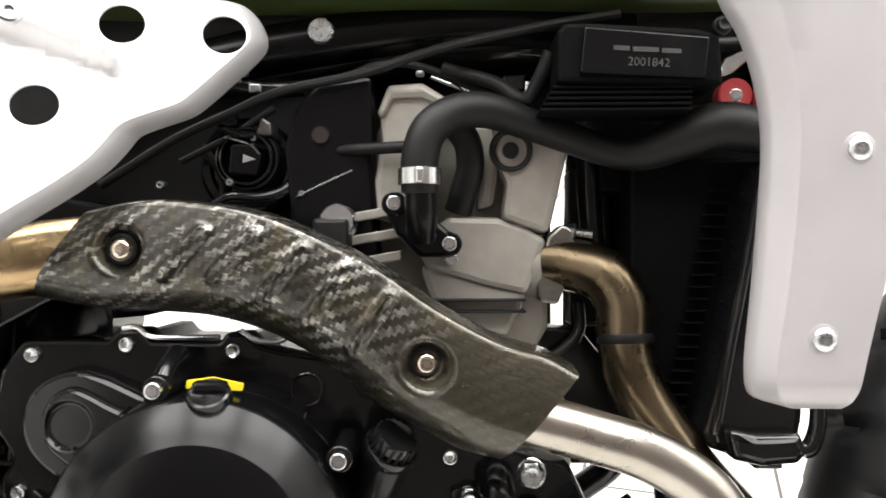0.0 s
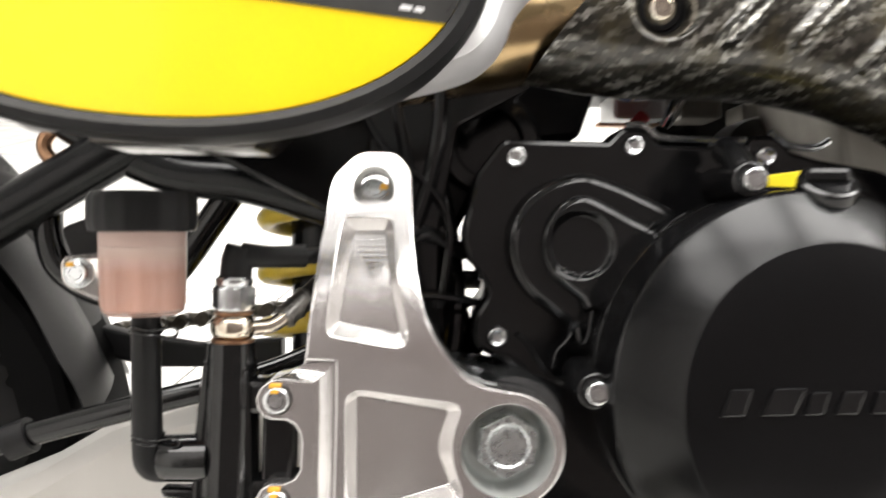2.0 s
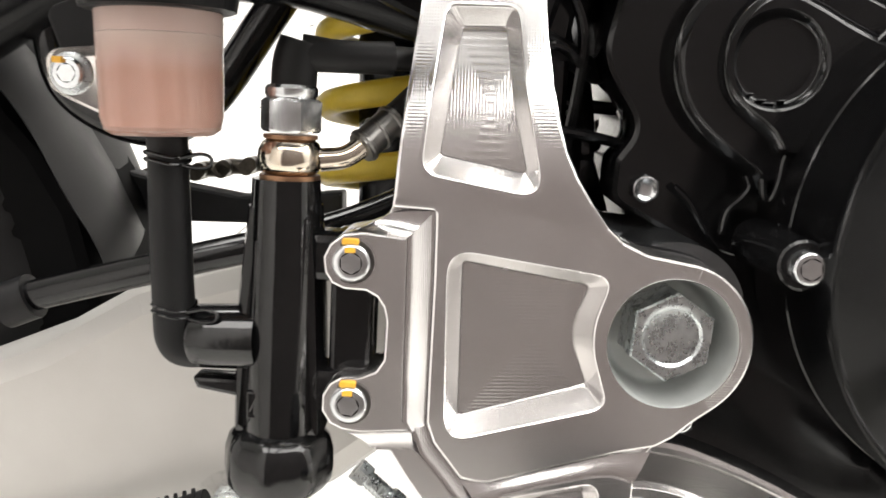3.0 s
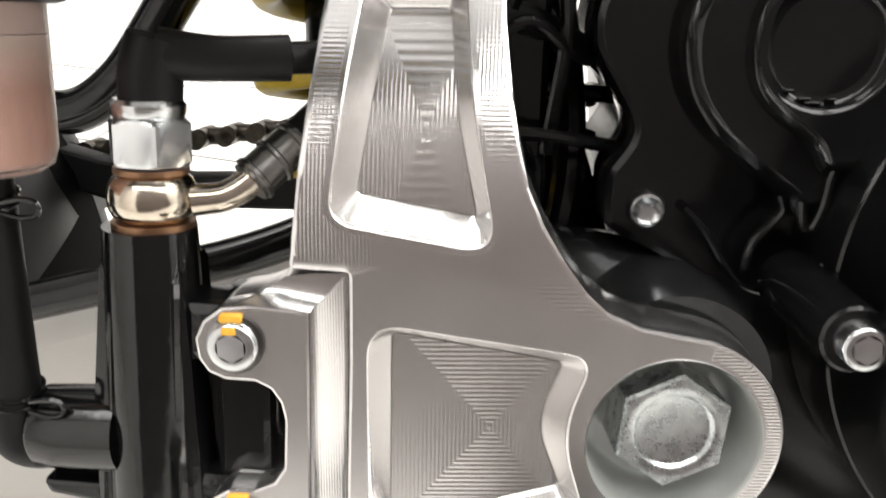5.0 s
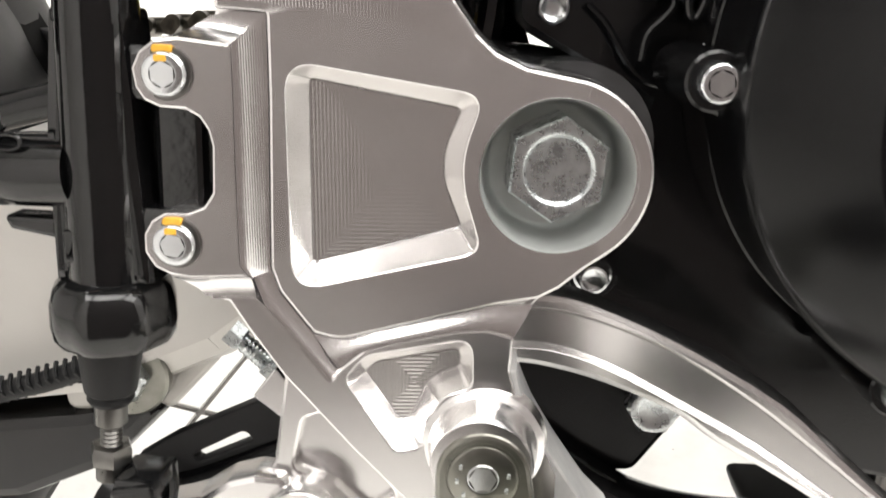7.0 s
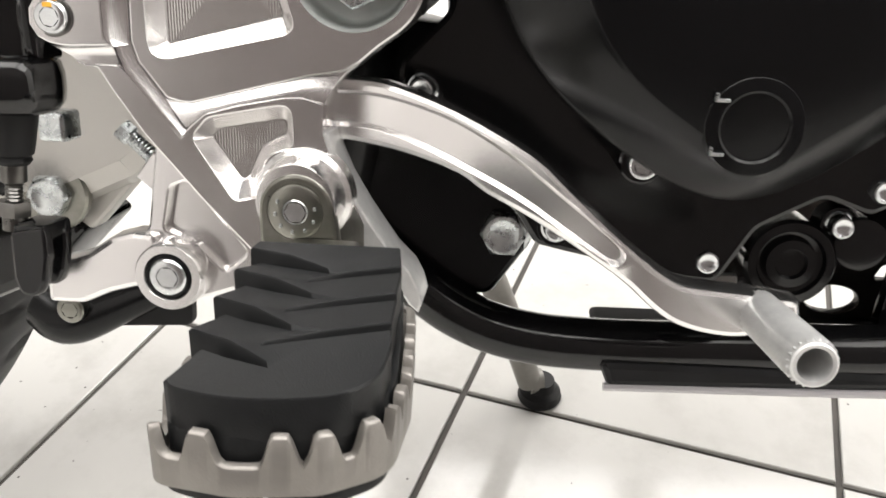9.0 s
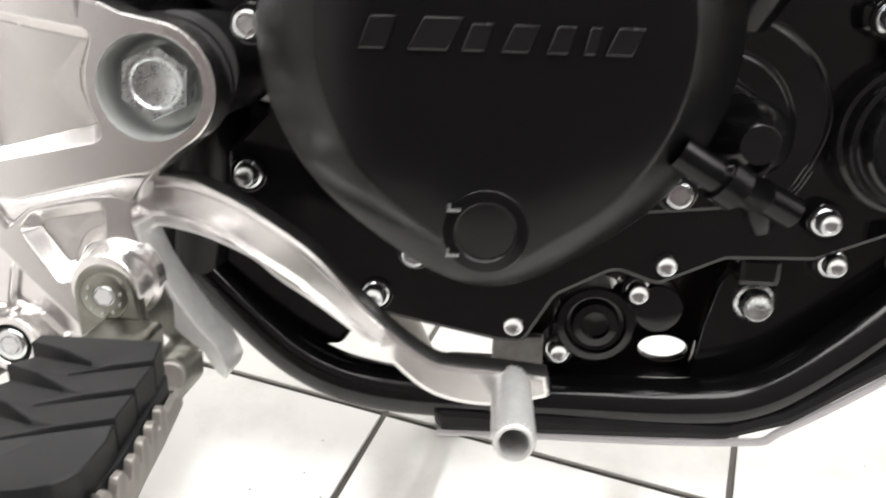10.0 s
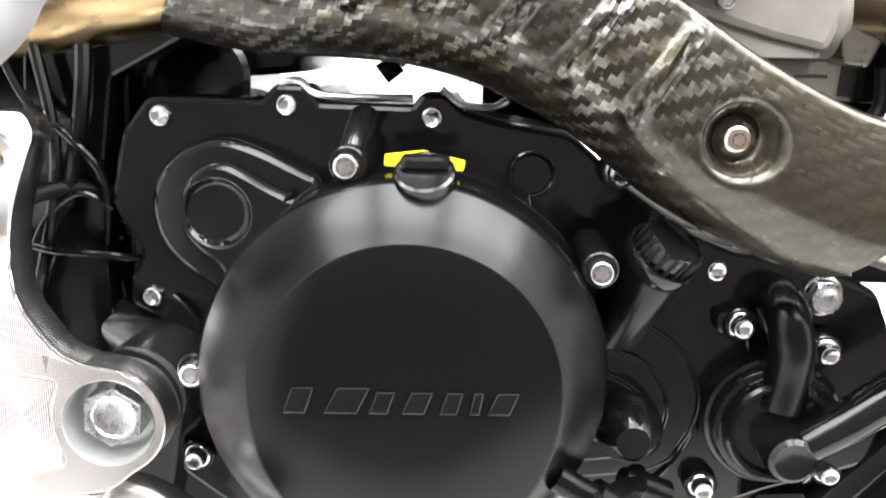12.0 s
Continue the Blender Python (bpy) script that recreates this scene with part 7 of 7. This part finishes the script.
for k in range(34):
    u = k / 34
    p = Vector((-.56, .530, -.326)).lerp(Vector((-.434, .530, -.2850)), u)
    part("braid_strand", tube([p + Vector((-.002, .001, .0046)), p + Vector((.0005, -.0046, .001)), p + Vector((.003, .001, -.0042))], .0009, segs=6, steps=3), rubber, braided)
part("stand_hook", block(-.404, -.392, .500, .512, -.262, -.250, .002), zinc_worn)
stop = lathe([(.0046, .0), (.0046, .0045), (.0040, .0052)], (-.3685, .500, -.2550), axis=(.74, 0, -.67), segs=24, shape=hex_shape)
lathe([(.0030, .004), (.0030, .020)], (-.3685, .500, -.2550), axis=(.74, 0, -.67), segs=14, bm=stop)
for k in range(6):
    lathe([(.0030, .0065 + .0016 * k), (.0034, .0073 + .0016 * k), (.0030, .0081 + .0016 * k)], (-.3685, .500, -.2550), axis=(.74, 0, -.67), segs=14, bm=stop, caps=False)
lathe([(.0048, .0160), (.0048, .0200), (.0040, .0206)], (-.3685, .500, -.2550), axis=(.74, 0, -.67), segs=24, bm=stop, shape=hex_shape)
part("stop_bolt", stop, zinc_worn, label="zinc stop bolt with a lock nut")
part("stop_tab", plate(rounded([(-.3575, -.2712), (-.3500, -.2610), (-.3440, -.2690), (-.3470, -.2795)], .0008, 3), .4860, .4900, .0006), alu)
slot_plate = plate(rounded([(-0.4331, -0.3389), (-0.4151, -0.3271), (-0.3735, -0.3065), (-0.3667, -0.3099), (-0.3685, -0.3619), (-0.4256, -0.3660)], .004), .5560, .5620, .001, holes=[rounded([(-0.4072, -0.3354), (-0.3849, -0.3231), (-0.3808, -0.3270), (-0.4050, -0.3387)], .0035)])
part("link_plate", slot_plate, black_plastic, label="black suspension link plate with a slot")
part("link_arm", tube([(-.445, .560, -.356), (-.430, .556, -.361), (-.400, .556, -.350), (-.36, .56, -.33)], [.014, .014, .010, .009], segs=20), black_satin, label="black suspension link")
bolt(socket_big, -.4225, .5400, -.3510)
# chain: side plates with rollers
link_bm = tube([(-.0068, 0, 0), (.0068, 0, 0)], .0048, segs=12, steps=2)
lathe([(.0046, -.010), (.0046, .010)], (-.0068, 0, 0), bm=link_bm, segs=14)
lathe([(.0046, -.010), (.0046, .010)], (.0068, 0, 0), bm=link_bm, segs=14)
link_mesh = mesh_of("chain_link", link_bm, chain_steel)
chain = part("drive_chain", tube([(-.66, .722, -.1905), (-.20, .722, -.129)], .0025, segs=8), chain_steel, label="dark steel drive chain")
for k in range(30):
    x = -.66 + k * .0155
    shared("chain_link", link_mesh, (x, .722, -.1905 + (x + .66) * .132), chain)
part("chain_guard", plate(rounded([(-.5420, -.1640), (-.5100, -.1725), (-.4650, -.1800), (-.4374, -.1790), (-.4050, -.1760), (-.4050, -.1960), (-.4374, -.1960), (-.4991, -.1960), (-.5420, -.1830)], .002), .690, .705, .002), black_plastic, label="black chain guard")


def tyre_skin(radius, width, count):
    """A round tyre whose crown is cut by curved sipes that run out to the shoulders."""
    across = 15
    bm, rings = bmesh.new(), []
    for k in range(count * 12):
        a = 2 * math.pi * k / (count * 12)
        ring = []
        for j in range(across):
            w = 2 * j / (across - 1) - 1
            lean = (a + .16 * w * w * (1 if w > 0 else -1) + (.5 * 2 * math.pi / count if w > 0 else 0)) % (2 * math.pi / count) / (2 * math.pi / count)
            cut = .0055 if lean < .10 and .12 < abs(w) < .9 else 0.0
            r = radius - .052 * abs(w) ** 2.4 - cut
            ring.append(bm.verts.new((r * math.cos(a), width * .5 * math.sin(w * 1.45) / math.sin(1.45), r * math.sin(a))))
        rings.append(ring)
    for a, b in zip(rings, rings[1:] + rings[:1]):
        for j in range(across - 1):
            bm.faces.new((a[j], a[j + 1], b[j + 1], b[j]))
    return bm


def wheel(x, z, radius, width, steer, name):
    place = Matrix.Translation((x, .68, z)) @ Matrix.Rotation(radians(steer), 4, "Z")

    def laid(bm):
        bmesh.ops.transform(bm, matrix=place, verts=bm.verts)
        return bm

    tyre = part("tyre", laid(tyre_skin(radius, width, 30)), rubber, label=name, sharp=35)
    part("wheel_rim", laid(lathe([(radius - .050, .050), (radius - .085, .045), (radius - .100, .030), (radius - .100, -.030), (radius - .085, -.045), (radius - .050, -.050)], (0, 0, 0), segs=72, caps=False)), black_gloss, tyre)
    for k in range(18):
        a = 2 * math.pi * (k + .3) / 18
        s = 1 if k % 2 else -1
        part("spoke", laid(tube([(.03 * math.cos(a + s * .5), s * .03, .03 * math.sin(a + s * .5)), ((radius - .1) * math.cos(a), 0, (radius - .1) * math.sin(a))], .0017, segs=6, steps=1)), zinc_worn, tyre)
    part("wheel_hub", laid(lathe([(.035, -.05), (.028, -.02), (.028, .02), (.035, .05)], (0, 0, 0), segs=32)), black_satin, tyre)
    return tyre


wheel(.528, -.284, .335, .130, 30.0, "black siped front tyre on a spoked wheel, turned to the side")
wheel(-.845, -.280, .335, .150, 0.0, "black rear tyre on a spoked wheel")

part("shock_hoop", tube([(-.5200, .600, -.070), (-.5230, .600, -.0900), (-.5225, .600, -.1030), (-.5180, .600, -.1190), (-.5070, .600, -.1300), (-.4900, .600, -.1375), (-.4700, .600, -.1385), (-.4500, .600, -.1250), (-.4280, .600, -.0950), (-.4190, .600, -.0820), (-.4080, .600, -.0660)], .0085, segs=16), black_gloss, label="black curved guard tube behind the reservoir")
part("frame_casting", plate(rounded([(-.345, .05), (-.225, .03), (-.205, -.020), (-.215, -.048), (-.262, -.052), (-.285, -.10), (-.292, -.125), (-.292, -.19), (-.352, -.19)], .008), .600, .70, .004), black_satin, label="black frame casting behind the engine")
part("shock_body", lathe([(.030, -.06), (.030, .0), (.027, .003), (.020, .003), (.018, -.004), (.004, -.004)], (-.268, .590, -.052), segs=36), black_gloss)
# rear hugger between the frame tubes: a curved shell with a rolled edge
def hugger_shell():
    """Crowned shell: the near edge, the crown over the middle of the wheel, and the far edge."""
    near = [(-.5700, -.0880), (-.5619, -.1025), (-.5567, -.1134), (-.5459, -.1270), (-.5352, -.1435), (-.5205, -.1727), (-.5082, -.1938), (-.500, -.215)]
    crown = [(-.6000, -.0740), (-.5878, -.0841), (-.5765, -.0953), (-.5668, -.1083), (-.5538, -.1245), (-.5395, -.1500), (-.5270, -.1760), (-.517, -.200)]
    bm, lines = bmesh.new(), []
    for n, c in zip(smooth_path(near, 5), smooth_path(crown, 5)):
        line = [bm.verts.new((n[0] - .004, .612, n[1] - .003)), bm.verts.new((n[0] - .001, .602, n[1] - .001))]
        for k in range(9):
            u = k / 8
            bow = .0040 * math.sin(math.pi * u)
            line.append(bm.verts.new((n[0] + (c[0] - n[0]) * u + bow, .600 + .080 * u, n[1] + (c[1] - n[1]) * u + bow)))
        line.append(bm.verts.new((c[0] - .004, .720, c[1] - .004)))
        line.append(bm.verts.new((c[0] - .020, .760, c[1] - .015)))
        lines.append(line)
    for a, b in zip(lines, lines[1:]):
        for k in range(len(a) - 1):
            bm.faces.new((a[k], a[k + 1], b[k + 1], b[k]))
    return bm


hugger = part("rear_hugger", hugger_shell(), black_plastic, label="black curved rear wheel hugger", sharp=70)
part("hugger_side", plate(rounded([(-.66, -.090), (-.585, -.105), (-.5620, -.1240), (-.5390, -.1500), (-.5220, -.1800), (-.5100, -.2300), (-.53, -.27), (-.66, -.27)], .012), .612, .700, .008), core_black, hugger)
part("silencer_ring", tube([(-.505 + .020 * math.cos(a), .600, -.052 + .013 * math.sin(a)) for a in np.linspace(0, 6.28, 17)], .0042, segs=10), copper)

# ---- side stand ----
stand = tube([(-.235, .80, -.395), (-.215, .830, -.450), (-.190, .866, -.530)], [.012, .0115, .0110], segs=18)
stand = part("side_stand", stand, stand_grey, label="dull grey tubular side stand on the tiles")
foot_spot = BIKE.inverted() @ Vector((-.180, .690, .0))
part("stand_foot", lathe([(.019, .001), (.020, .004), (.0185, .010), (.014, .014), (.0125, .022)], foot_spot, axis=(0, -.276, .961), segs=28), rubber, stand)
part("stand_leg", tube([(-.190, .866, -.530), tuple(foot_spot + Vector((0, -.006, .02)))], .0115, segs=18, steps=2), stand_grey, stand)

# ---- floor tiles, last ----
tile_bm = bmesh.new()
half = TILE / 2 - GROUT / 2
rows = [[tile_bm.verts.new((sx * h, sy * h, z)) for sx, sy in ((-1, -1), (1, -1), (1, 1), (-1, 1))] for h, z in ((half, -.004), (half, -.0008), (half - .0009, 0.0))]
for a, b in zip(rows, rows[1:]):
    bridge(tile_bm, a, b)
tile_bm.faces.new(rows[-1])
tile_mesh = mesh_of("tile", tile_bm, tile_white)
turn = Matrix.Rotation(GRID_TURN, 4, "Z")
rest, near = [], 0
for i in range(-16, 17):
    for j in range(-16, 17):
        spot = Vector((*GRID_AT, 0)) + turn @ Vector(((i + .5) * TILE, (j + .5) * TILE, 0))
        if not (X0 - .06 < spot.x < X1 + .06 and Y0 - .06 < spot.y < Y1 + .06):
            continue
        if abs(spot.x) < 2.0 and -1.4 < spot.y < 3.2:
            ob = new("tile", tile_mesh)
            ob.parent = floor
            ob.matrix_basis = Matrix.Translation(spot) @ turn
            near += 1
        else:
            rest.append(spot)
far_bm = bmesh.new()
for spot in rest:
    vs = [far_bm.verts.new(spot + turn @ Vector((sx * half, sy * half, 0))) for sx, sy in ((-1, -1), (1, -1), (1, 1), (-1, 1))]
    far_bm.faces.new(vs)
far_mesh = mesh_of("tile_field", far_bm, tile_white)
far_tiles = new("tile_field", far_mesh)
far_tiles.parent = floor
tagged(far_tiles, kind="stuff")
